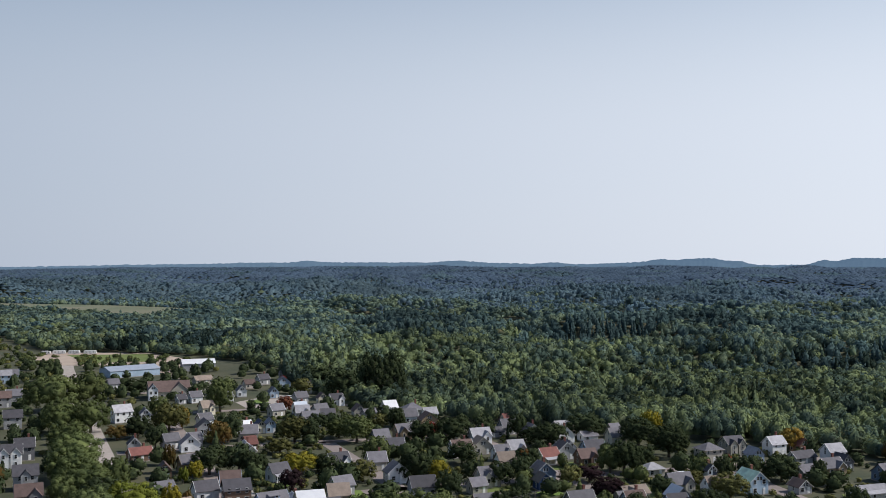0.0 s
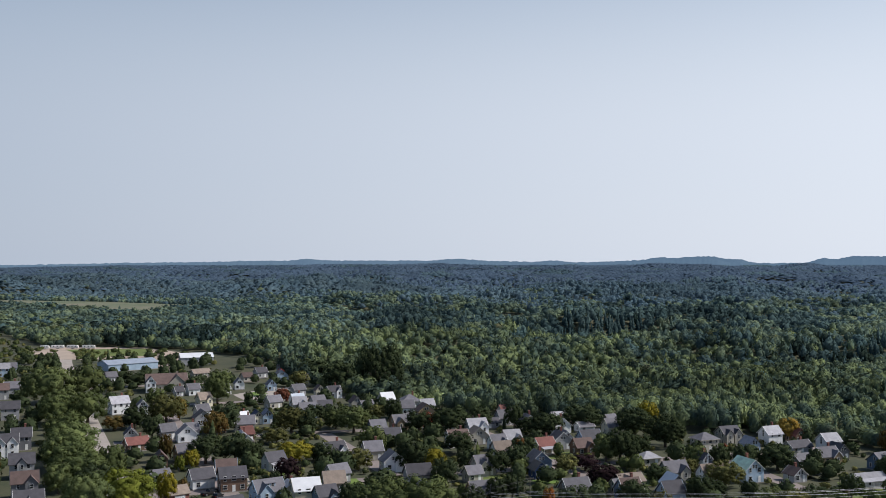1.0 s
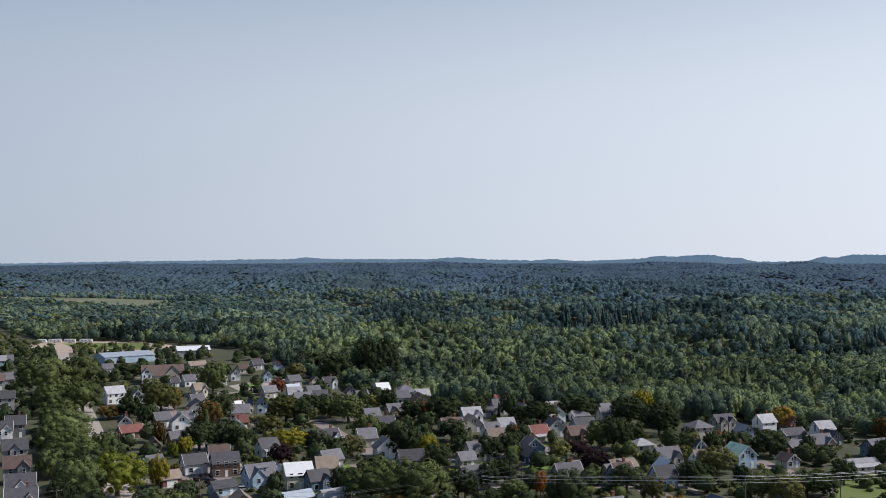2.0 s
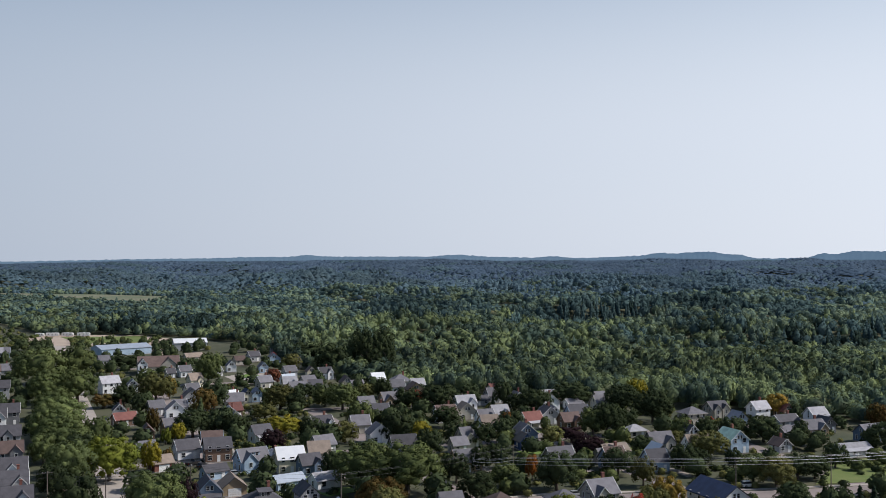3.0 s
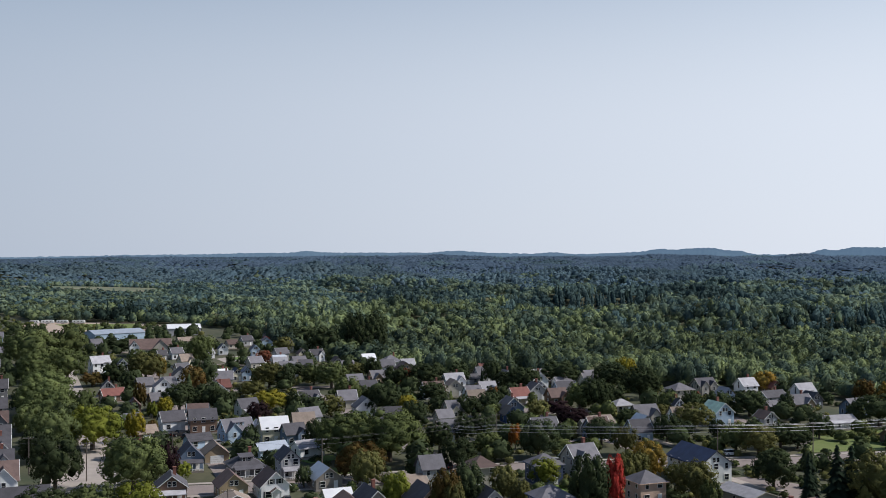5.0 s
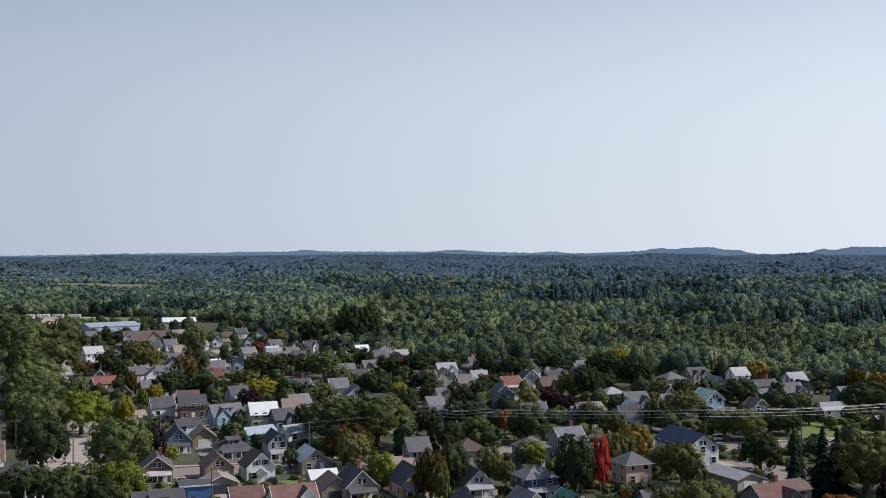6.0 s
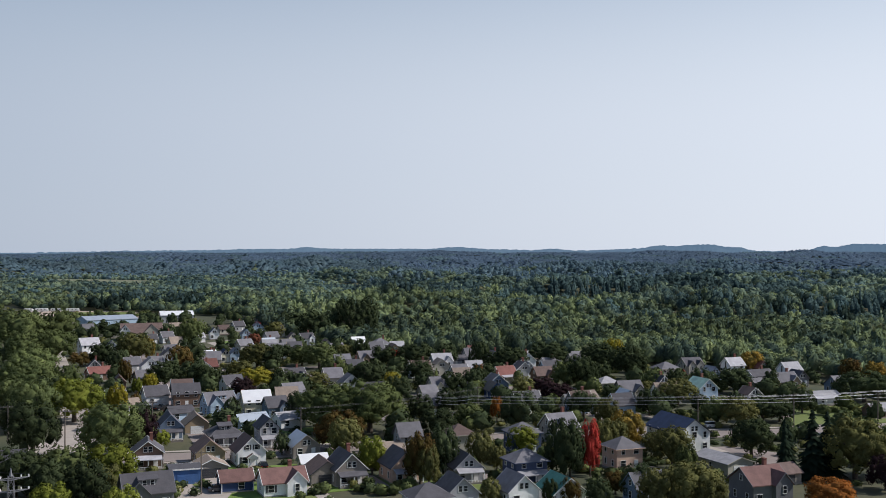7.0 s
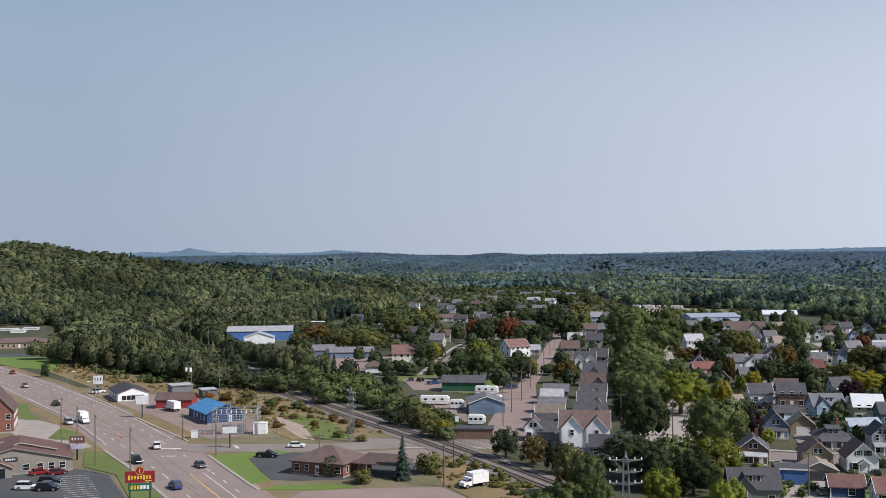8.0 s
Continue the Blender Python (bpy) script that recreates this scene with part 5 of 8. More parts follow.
house(-56.7, 563.1, 34, 6.9, 5.4, 3.6, 2.70, 'c', 'white', 'dark', wing='r')
house(-64.7, 568.7, 20, 4.8, 5.6, 3.6, 2.50, 'a', 'cream', 'brown')
house(-94.3, 593.0, 21, 4.8, 6.4, 3.6, 2.50, 'a', 'lblue', 'grey')
house(-111.0, 656.5, 39, 6.9, 5.4, 3.6, 2.70, 'c', 'grey', 'dark')
house(-100.1, 678.0, 32, 6.9, 5.4, 3.6, 2.70, 'c', 'grey', 'grey')
house(-41.5, 521.6, 18, 5.6, 6.4, 3.6, 2.91, 'a', 'beige', 'brown')
house(-35.9, 514.4, 36, 6.2, 5.4, 2.9, 2.30, 'c', 'grey', 'grey')
house(-116.1, 637.6, 35, 6.2, 5.4, 2.9, 2.30, 'c', 'beige', 'brown')
house(29.8, 494.1, 29, 6.2, 5.4, 3.24, 2.70, 'c', 'cream', 'red', wing='r')
house(20.4, 464.0, 27, 10.0, 5.4, 2.43, 1.78, 'c', 'grey', 'dark')
house(16.2, 463.0, 29, 4.6, 4.6, 3.24, 2.30, 'c', 'brown', 'tan')
house(22.0, 411.5, 25, 6.2, 5.4, 3.24, 2.70, 'c', 'white', 'grey', wing='r')
house(39.2, 403.9, 28, 7.3, 6.2, 3.24, 2.88, 'c', 'cream', 'red', porch='w')
house(33.1, 359.3, 18, 4.7, 5.8, 3.24, 2.44, 'a', 'navy', 'tan')
house(52.8, 479.9, 26, 6.9, 5.4, 2.61, 2.07, 'c', 'grey', 'light')
house(57.2, 469.4, 24, 5.4, 4.6, 2.61, 2.07, 'c', 'brown', 'tan')
house(49.1, 423.3, 17, 4.7, 5.8, 3.24, 2.44, 'a', 'white', 'grey')
house(53.4, 402.0, 21, 6.9, 6.2, 3.24, 2.88, 'c', 'brown', 'brown', wing='r')
house(61.2, 454.4, 24, 6.9, 5.4, 2.43, 1.78, 'c', 'white', 'grey')
house(73.7, 464.0, 27, 4.6, 5.4, 3.24, 2.70, 'c', 'beige', 'grey', wing='r')
house(74.4, 382.2, 20, 7.0, 5.9, 2.7, 2.16, 'h', 'beige', 'light')
house(80.6, 368.5, 29, 5.4, 4.6, 2.43, 1.52, 'c', 'beige', 'white')
house(73.5, 336.5, 18, 5.8, 6.5, 3.24, 2.88, 'a', 'dgrey', 'white')
house(60.8, 343.9, 23, 8.5, 6.2, 2.61, 2.07, 'c', 'beige', 'tan', wing='l')
house(20.1, 262.6, 20, 6.7, 6.7, 4.95, 2.43, 'h', 'beige', 'brown')
house(36.0, 265.2, 17, 7.4, 6.7, 4.95, 2.43, 'h', 'denim', 'grey')
house(34.0, 229.9, 22, 7.4, 6.7, 4.95, 2.43, 'h', 'denim', 'grey', porch='w')
house(45.8, 271.9, 26, 7.3, 6.9, 5.4, 3.06, 'c', 'beige', 'grey', wing='l')
house(20.9, 232.6, 17, 6.3, 7.2, 3.24, 2.88, 'a', 'grey', 'dark', porch='w')
house(19.0, 208.4, 21, 6.5, 7.2, 3.24, 2.88, 'a', 'grey', 'dark')
house(30.8, 210.9, 23, 6.5, 7.2, 3.24, 2.88, 'a', 'white', 'grey')
house(39.9, 212.6, 21, 7, 8, 2.5, 2.80, 'a', 'white', 'green', kind='garage', bare=1)
house(57.5, 245.2, 21, 6.7, 6.7, 4.95, 2.43, 'h', 'pink', 'grey')
house(13.5, 205.0, 20, 8.0, 7.2, 3.0, 2.40, 'h', 'grey', 'dark')
house(75.7, 270.2, 20, 9, 15, 5, 3.20, 'a', 'white', 'blue')
house(101.1, 408.3, 22, 8.1, 7.4, 4.95, 2.43, 'h', 'beige', 'grey')
house(113.6, 421.5, 21, 7.7, 6.9, 4.86, 2.70, 'c', 'beige', 'dark', wing='lr')
house(130.3, 421.5, 24, 6.9, 6.2, 4.86, 2.70, 'c', 'white', 'light')
house(118.3, 407.6, 18, 4.7, 6.5, 3.24, 2.44, 'a', 'lblue', 'light')
house(101.8, 354.5, 20, 7, 9, 4.6, 3.00, 'a', 'lblue', 'mint')
house(91.2, 369.2, 20, 3.6, 5.0, 4.86, 1.87, 'a', 'white', 'dark')
house(142.6, 428.6, 21, 5.0, 6.5, 3.24, 2.60, 'a', 'brown', 'red')
house(147.2, 404.6, 21, 6.9, 6.2, 4.86, 2.70, 'c', 'white', 'light')
house(135.7, 405.5, 27, 10.0, 5.4, 2.61, 2.07, 'c', 'grey', 'dark')
house(128.4, 378.7, 27, 7.7, 5.4, 2.61, 2.07, 'c', 'grey', 'grey')
house(117.8, 354.1, 20, 5.0, 5.8, 2.61, 2.07, 'a', 'grey', 'brown')
house(138.6, 383.6, 21, 7.7, 6.2, 3.24, 2.88, 'c', 'tan', 'grey', wing='r')
house(146.4, 393.1, 18, 5.0, 6.5, 3.24, 2.60, 'a', 'dgrey', 'dark')
house(155.1, 373.4, 25, 8.5, 6.9, 3.24, 2.88, 'c', 'slate', 'grey', wing='l')
house(138.5, 346.5, 20, 11.5, 6.2, 2.5, 1.8, 'c', 'white', 'light', porch='w')
house(146.5, 319.5, 21, 7.7, 5.4, 2.43, 1.78, 'c', 'brown', 'light')
house(79.4, 212.5, 20, 8.6, 8, 4.3, 2.7, 'c', 'dgrey', 'maroon', wing='r', chimney=1)
house(80.0, 242.5, 24, 7.0, 12, 2.7, 1.2, 'a', 'beige', 'light', kind='garage', bare=1)
house(88.2, 229.5, 26, 8, 6, 2.5, 1.6, 'c', 'taupe', 'brown', kind='garage', bare=1)
house(56.6, 212.3, 24, 6.9, 5.4, 3.24, 2.70, 'c', 'slate', 'grey')
house(57.1, 335.8, 23, 6.2, 5.4, 2.61, 2.07, 'c', 'beige', 'grey')
house(93.6, 361.3, 22, 4.3, 5.8, 2.61, 2.07, 'a', 'grey', 'dark')
house(-153.6, 597.3, 20, 22, 16, 4, 5.00, 'c', 'beige', 'brown', wing='r', kind='hall')
house(-158.2, 582.3, 20, 5, 5, 6, 3.00, 'a', 'white', 'dark', kind='chapel')
house(-206.6, 704.3, 40, 34, 18, 4.6, 2.2, 'c', 'lblue', 'metal', kind='warehouse', bare=2)
house(-169.0, 735.9, 20, 22, 14, 5.5, 2.50, 'c', 'grey', 'white', kind='warehouse', bare=2)
house(-195.2, 631.5, 36, 6.2, 5.4, 3.6, 2.70, 'c', 'grey', 'grey')
house(-92.6, 243.0, 23, 12, 9, 6, 3.60, 'c', 'white', 'brown', wing='lr')
house(-100.4, 264.3, 23, 8.5, 6.2, 5.4, 3.00, 'c', 'white', 'dark', chimney=1, wing='r')
house(-108.6, 283.6, 23, 7.7, 6.2, 5.4, 3.00, 'c', 'grey', 'dark', wing='r')
house(-116.1, 302.1, 23, 7.7, 6.2, 5.4, 3.00, 'c', 'white', 'dark', wing='m')
house(-127.7, 328.8, 23, 7.7, 6.2, 5.4, 3.00, 'c', 'dgrey', 'brown', wing='r')
house(-140.5, 359.1, 23, 7.7, 6.2, 5.4, 3.00, 'c', 'grey', 'dark', wing='m')
house(-161.6, 397.8, 23, 8.5, 6.2, 5.4, 3.00, 'c', 'white', 'dark', wing='lr')
house(-161.5, 412.1, 23, 6.9, 6.2, 5.4, 3.00, 'c', 'dgrey', 'dark')
house(-188.6, 442.7, 23, 7.7, 6.2, 5.4, 3.00, 'c', 'taupe', 'brown')
house(-196.5, 487.6, 23, 7.7, 6.2, 5.4, 3.00, 'c', 'grey', 'dark')
house(-206.4, 486.8, 23, 6.9, 6.2, 5.4, 3.00, 'c', 'white', 'light')
house(-228.4, 555.6, 23, 6.9, 6.2, 5.4, 3.00, 'c', 'grey', 'brown')
house(-270.5, 660.6, 23, 6.9, 6.2, 5.4, 3.00, 'c', 'lblue', 'light')
house(-138.9, 323.6, 23, 8, 6, 2.7, 1.98, 'c', 'dgrey', 'grey', kind='garage', bare=1)
house(-134.3, 310.9, 23, 7, 6, 2.7, 1.98, 'c', 'slate', 'light', kind='garage', bare=1)
house(-126.0, 293.9, 23, 8, 6, 2.7, 1.98, 'c', 'dgrey', 'grey', kind='garage', bare=1)
house(-119.7, 279.4, 23, 8, 6, 2.7, 1.98, 'c', 'taupe', 'tan', kind='garage', bare=1)
house(-112.2, 263.6, 23, 9, 6, 2.7, 1.98, 'c', 'dgrey', 'dark', kind='garage', bare=1)
house(-105.4, 250.6, 23, 7, 6, 2.7, 1.98, 'c', 'dgrey', 'dark', kind='garage', bare=1)
house(-109.7, 248.9, 23, 4.4, 5.6, 3.6, 2.29, 'a', 'white', 'brown')
house(-101.0, 246.3, 23, 3.5, 4, 2, 1.20, 'a', 'white', 'light', kind='shed', bare=2)
house(-102.0, 242.5, 23, 4, 3, 2, 1.00, 'c', 'grey', 'tan', kind='shed', bare=2)
house(-82.8, 237.5, 23, 10.8, 6.2, 2.9, 2.30, 'c', 'dgrey', 'dark')
house(-175.6, 325.1, 23, 15, 8, 3.4, 2.00, 'c', 'green', 'dark', kind='warehouse', bare=2)
house(-145.3, 286.6, 33, 11, 12, 3.2, 2.00, 'a', 'slate', 'grey', kind='workshop', bare=1)
house(-124.9, 241.9, 27, 12, 5, 2.9, 0.20, 'f', 'brown', 'dark', kind='shed', bare=2)
house(-216.8, 441.7, 63, 11, 9, 5, 3.20, 'c', 'white', 'maroon')
house(-214.2, 453.5, 23, 8.5, 6.2, 2.7, 2.05, 'c', 'grey', 'light')
house(-242.9, 388.4, 33, 11, 9, 5.2, 3.4, 'c', 'cream', 'maroon')
house(-237.6, 357.3, 33, 6.5, 6.5, 2.6, 2.40, 'h', 'white', 'brown', kind='garage', bare=1)
house(-282.0, 401.7, 37, 20, 8, 3, 2.00, 'c', 'slate', 'grey', kind='workshop', bare=2)
house(-295.5, 398.1, 37, 10, 8.5, 3.6, 2.20, 'c', 'slate', 'grey', kind='workshop', bare=2)
house(-390.3, 461.9, 38, 36, 20, 5.5, 2.20, 'c', 'blue', 'light', kind='warehouse', bare=2)
house(-461.7, 577.3, 30, 14, 10, 4, 0.20, 'f', 'dgrey', 'white', kind='shop', bare=2)
house(-426.3, 557.8, 30, 16, 8, 3.4, 0.20, 'f', 'brown', 'white', kind='shop', bare=2)
house(-468.3, 659.3, 30, 20, 10, 4, 1.50, 'c', 'brown', 'light', kind='warehouse', bare=2)
house(-434.7, 615.5, 30, 8, 8, 3.4, 1.80, 'c', 'slate', 'dark', kind='workshop', bare=2)
house(-360.3, 544.6, 29, 10.0, 6.2, 2.9, 2.30, 'c', 'white', 'grey')
house(-593.6, 945.6, 23, 9.2, 6.2, 2.9, 2.30, 'c', 'grey', 'grey')
house(-379.5, 706.0, 23, 8.5, 6.2, 2.9, 2.30, 'c', 'white', 'grey')
house(-429.8, 834.8, 23, 8.5, 6.2, 2.9, 2.30, 'c', 'grey', 'dark', wing='r')
house(-496.4, 924.0, 23, 9.2, 6.2, 2.9, 2.30, 'c', 'beige', 'grey', wing='r')
house(-420.2, 900.8, 15, 9.2, 6.2, 2.9, 2.30, 'c', 'white', 'light', wing='r')
house(-340.2, 750.5, 23, 9.2, 6.2, 2.9, 2.30, 'c', 'grey', 'dark', wing='r')
house(-461.3, 776.0, 23, 9.2, 6.2, 2.9, 2.30, 'c', 'grey', 'dark')
house(-515.9, 849.7, 15, 7.7, 6.2, 3.6, 3.10, 'c', 'beige', 'grey')
house(-472.1, 748.2, 15, 7.7, 6.2, 3.6, 3.10, 'c', 'white', 'grey', wing='r')
house(-317.7, 508.4, 29, 6.9, 6.2, 3.6, 3.10, 'c', 'grey', 'dark')
house(-397.4, 656.2, 23, 9.2, 6.2, 2.9, 2.30, 'c', 'beige', 'tan', wing='r')
house(-290.1, 497.3, 23, 7.7, 6.2, 3.6, 3.10, 'c', 'beige', 'brown')
house(-277.8, 471.7, 15, 6.9, 6.2, 3.6, 3.10, 'c', 'beige', 'grey')
house(-361.0, 635.2, 23, 9.2, 6.2, 2.9, 2.30, 'c', 'grey', 'dark')
house(-377.0, 642.5, 29, 9.2, 6.2, 2.9, 2.30, 'c', 'beige', 'brown')
house(-356.0, 654.2, 15, 7.7, 6.2, 3.6, 3.10, 'c', 'white', 'grey')
house(-561.6, 991.5, 23, 10.8, 6.2, 2.9, 2.30, 'c', 'grey', 'grey')
house(-455.3, 823.8, 23, 10.0, 6.2, 2.9, 2.30, 'c', 'beige', 'brown')
house(-542.4, 1026.2, 29, 7.7, 6.2, 3.6, 3.10, 'c', 'slate', 'dark', wing='r')
house(-471.7, 817.1, 15, 7.7, 6.2, 3.6, 3.10, 'c', 'grey', 'grey', wing='r')
house(-417.2, 734.4, 23, 9.2, 6.2, 2.9, 2.30, 'c', 'beige', 'grey')
house(-339.4, 669.7, 29, 6.9, 6.2, 3.6, 3.10, 'c', 'white', 'tan')
house(-512.2, 1028.1, 23, 10.8, 6.2, 2.9, 2.30, 'c', 'grey', 'grey', wing='r')
house(-445.9, 916.8, 15, 11.6, 6.2, 2.9, 2.30, 'c', 'grey', 'light', wing='r')
house(-373.6, 783.4, 15, 10.8, 6.2, 2.9, 2.30, 'c', 'beige', 'grey')
house(-505.2, 1048.3, 15, 10.0, 6.2, 2.9, 2.30, 'c', 'white', 'grey')
house(-502.6, 1085.5, 29, 10.8, 6.2, 2.9, 2.30, 'c', 'slate', 'dark')
house(-460.4, 1031.7, 23, 9.2, 6.2, 2.9, 2.30, 'c', 'grey', 'grey')
house(-372.9, 847.9, 23, 9.2, 6.2, 2.9, 2.30, 'c', 'brown', 'brown')
house(-388.4, 776.8, 29, 8.5, 6.2, 2.9, 2.30, 'c', 'brown', 'dark')
house(-280.8, 581.2, 15, 7.7, 6.2, 3.6, 3.10, 'c', 'grey', 'grey')
house(-424.0, 728.3, 15, 6.9, 6.2, 3.6, 3.10, 'c', 'white', 'grey')
house(-339.0, 632.0, 23, 6.9, 6.2, 3.6, 3.10, 'c', 'white', 'dark')
house(-703.2, 1047.5, 29, 10.8, 6.2, 2.9, 2.30, 'c', 'white', 'light', wing='r')
house(-655.7, 1085.9, 23, 9.2, 6.2, 2.9, 2.30, 'c', 'beige', 'tan', wing='r')
house(-904.9, 1013.9, 29, 13.9, 6.2, 2.9, 2.30, 'c', 'white', 'light')
house(-910.2, 1057.4, 23, 12.3, 6.2, 2.9, 2.30, 'c', 'white', 'metal', wing='r')
house(-274.5, 681.0, 23, 6.9, 6.2, 3.6, 3.10, 'c', 'lblue', 'grey')
house(-232.3, 578.3, 23, 7.7, 6.2, 3.6, 3.10, 'c', 'grey', 'grey')
house(-133.1, 573.1, 36, 6.2, 5.4, 3.6, 2.70, 'c', 'white', 'grey')
house(-139.8, 569.3, 37, 4.6, 4.6, 2.9, 2.30, 'c', 'grey', 'dark')
house(-148.4, 658.3, 37, 10.8, 6.2, 2.9, 2.30, 'c', 'beige', 'tan')
house(-118.3, 577.5, 33, 8, 7, 2.9, 2.31, 'c', 'white', 'light', kind='garage', bare=1)
tree(-197.1, 537.6, 20.2, 27.0, 'green')
tree(-184.4, 550.8, 19.6, 21.0, 'green')
tree(-168.9, 472.1, 14.4, 17.0, 'elm')
tree(-156.6, 474.2, 15.8, 18.0, 'elm')
tree(-178.0, 500.0, 14.0, 17.0, 'green')
tree(-149.0, 425.0, 14.2, 17.0, 'elm')
tree(-135.0, 391.3, 15.0, 19.5, 'elm')
tree(-127.0, 366.0, 14.2, 17.5, 'elm')
tree(-116.1, 344.0, 13.8, 18.0, 'elm')
tree(-108.7, 352.8, 12.8, 10.5, 'elm')
tree(-100.5, 290.5, 9.5, 8.5, 'dark')
tree(-107.0, 314.0, 10.5, 9.0, 'elm')
tree(-119.5, 335.0, 10.0, 9.5, 'green')
tree(-137.0, 376.0, 10.5, 9.5, 'dark')
tree(-91.0, 309.7, 14.2, 17.0, 'lime')
tree(-99.0, 301.3, 14.0, 15.0, 'green')
tree(-104.0, 324.0, 12.5, 13.0, 'dark')
tree(-82.5, 322.5, 10.3, 6.5, 'yellow')
tree(-83.0, 258.0, 13.6, 12.5, 'dark')
tree(-63.8, 257.0, 14.4, 15.5, 'elm')
tree(-58.5, 266.4, 10.5, 7.5, 'purple')
tree(-55.1, 269.6, 4.9, 4.8, 'lime')
tree(-70.2, 215.8, 10.5, 13.2, 'dark')
tree(-60.8, 218.2, 10.7, 11.9, 'green')
tree(-52.7, 220.8, 10.7, 11.2, 'lime')
tree(-53.6, 209.3, 9, 9.5, 'dark')
tree(-59.6, 209.4, 8.5, 9, 'dark')
tree(-52.2, 217.3, 7, 7, 'olive')
tree(-68.0, 215.9, 8.5, 8, 'green')
tree(-55.7, 195.8, 7.7, 7.9, 'lime')
tree(-42.1, 193.8, 7.6, 7.1, 'lime')
tree(-139.8, 457.0, 6.6, 9.4, 'rust')
tree(-132.0, 461.5, 10.3, 12.0, 'dark')
tree(-117.6, 436.1, 10.0, 8.9, 'dark')
tree(-123.3, 480.1, 13.6, 16.2, 'olive')
tree(-118.5, 485.0, 11.0, 7.0, 'amber')
tree(-84.1, 383.5, 11.2, 13.3, 'dark')
tree(-87.1, 374.4, 7.2, 5.5, 'yellow')
tree(-89.8, 368.6, 6.3, 3.7, 'lime')
tree(-99.3, 386.6, 11.0, 5.2, 'rust')
tree(-174.7, 609.0, 9.1, 15.2, 'dark')
tree(-140.0, 525.1, 10.5, 10.6, 'green')
tree(-134.1, 579.4, 10.1, 11.0, 'dark')
tree(-112.9, 540.0, 16.6, 13.8, 'green')
tree(-90.8, 450.6, 13.9, 12.5, 'dark')
tree(-92.9, 440.2, 11.1, 10.8, 'rust')
tree(-74.1, 386.6, 10.8, 12.0, 'dark')
tree(-69.3, 383.5, 9.0, 7.6, 'dark')
tree(-65.0, 424.5, 6.6, 10.3, 'olive')
tree(-50.6, 355.0, 8.3, 8.6, 'purple')
tree(-52.1, 386.6, 8.1, 13.1, 'yellow')
tree(-42.3, 386.7, 7.5, 8.4, 'dark')
tree(-62.8, 450.7, 11.7, 14.8, 'olive')
tree(-57.6, 450.7, 10.7, 12.3, 'dark')
tree(-80.0, 540.0, 8.4, 8.7, 'brick')
tree(-95.9, 641.9, 7.1, 4.9, 'red')
tree(-126.3, 609.0, 10.2, 13.5, 'green')
tree(-97.2, 540.0, 6.6, 4.8, 'dark')
tree(-81.1, 609.1, 9.4, 13.3, 'olive')
tree(-75.7, 650.7, 12.8, 21.3, 'dark')
tree(-55.5, 590.2, 17.2, 19.3, 'dark')
tree(-44.0, 650.7, 21.4, 12.7, 'dark')
tree(-30.9, 650.7, 22.1, 15.8, 'dark')
tree(-47.2, 609.1, 16.7, 9.9, 'dark')
tree(-45.2, 461.6, 8.9, 11.1, 'green')
tree(-36.5, 450.7, 12.4, 14.7, 'green')
tree(-57.3, 485.1, 7.5, 10.6, 'dark')
tree(-29.0, 485.1, 7.4, 8.9, 'olive')
tree(-25.6, 403.0, 11.0, 10.9, 'green')
tree(-21.3, 485.1, 10.6, 7.9, 'dark')
tree(-9.1, 450.7, 10.1, 12.2, 'dark')
tree(-5.5, 461.6, 7.6, 5.5, 'red')
tree(4.1, 450.7, 11.6, 17.0, 'dark')
tree(6.9, 403.1, 8.8, 12.2, 'dark')
tree(-9.5, 371.6, 11.2, 12.1, 'dark')
tree(-2.6, 371.6, 8.1, 10.0, 'yellow')
tree(-28.2, 371.6, 8.2, 10.1, 'olive')
tree(-15.1, 295.5, 14.3, 19.3, 'elm')
tree(-3.8, 291.9, 15.3, 20.2, 'elm')
tree(-25.5, 308.9, 9.9, 8.4, 'dark')
tree(1.6, 344.8, 10.3, 9.3, 'dark')
tree(-9.6, 267.4, 10.5, 12.8, 'rust')
tree(-7.7, 258.7, 10.2, 8.4, 'olive')
tree(0.6, 237.4, 9.1, 6.4, 'lime')
tree(11.6, 226.2, 12.0, 7.6, 'rust')
tree(16.4, 234.5, 12.1, 7.6, 'dark')
tree(13.4, 223.5, 9.8, 4.8, 'olive')
tree(14.8, 283.3, 8.5, 10.1, 'dark')
tree(23.4, 301.2, 7.4, 8.1, 'green')
tree(24.7, 243.5, 9.6, 6.6, 'olive')
tree(37.5, 296.6, 11.3, 12.0, 'dark')
tree(31.9, 311.1, 7.6, 4.0, 'orange')
tree(35.7, 261.6, 7.4, 7.9, 'lime')
tree(42.6, 230.0, 14.9, 9.0, 'dark')
tree(48.9, 236.0, 13.1, 4.6, 'red')
tree(44.3, 234.6, 10.9, 6.4, 'dark')
tree(57.8, 316.3, 8.7, 10.3, 'dark')
tree(62.5, 301.3, 9.1, 7.2, 'olive')
tree(62.4, 267.5, 10.8, 9.2, 'amber')
tree(54.6, 253.3, 10.5, 6.9, 'olive')
tree(58.6, 264.5, 8.9, 8.2, 'olive')
tree(67.3, 256.7, 7.1, 6.2, 'olive')
tree(68.6, 243.0, 10.6, 9.6, 'olive')
tree(55.4, 213.6, 7.7, 7.0, 'dark')
tree(57.2, 200.1, 10.0, 8.8, 'olive')
tree(63.1, 200.1, 11.2, 12.2, 'olive')
tree(51.7, 218.4, 5.1, 5.5, 'rust')
tree(91.0, 258.5, 9.8, 10.5, 'dark')
tree(106.5, 233.5, 14.8, 14.5, 'olive')
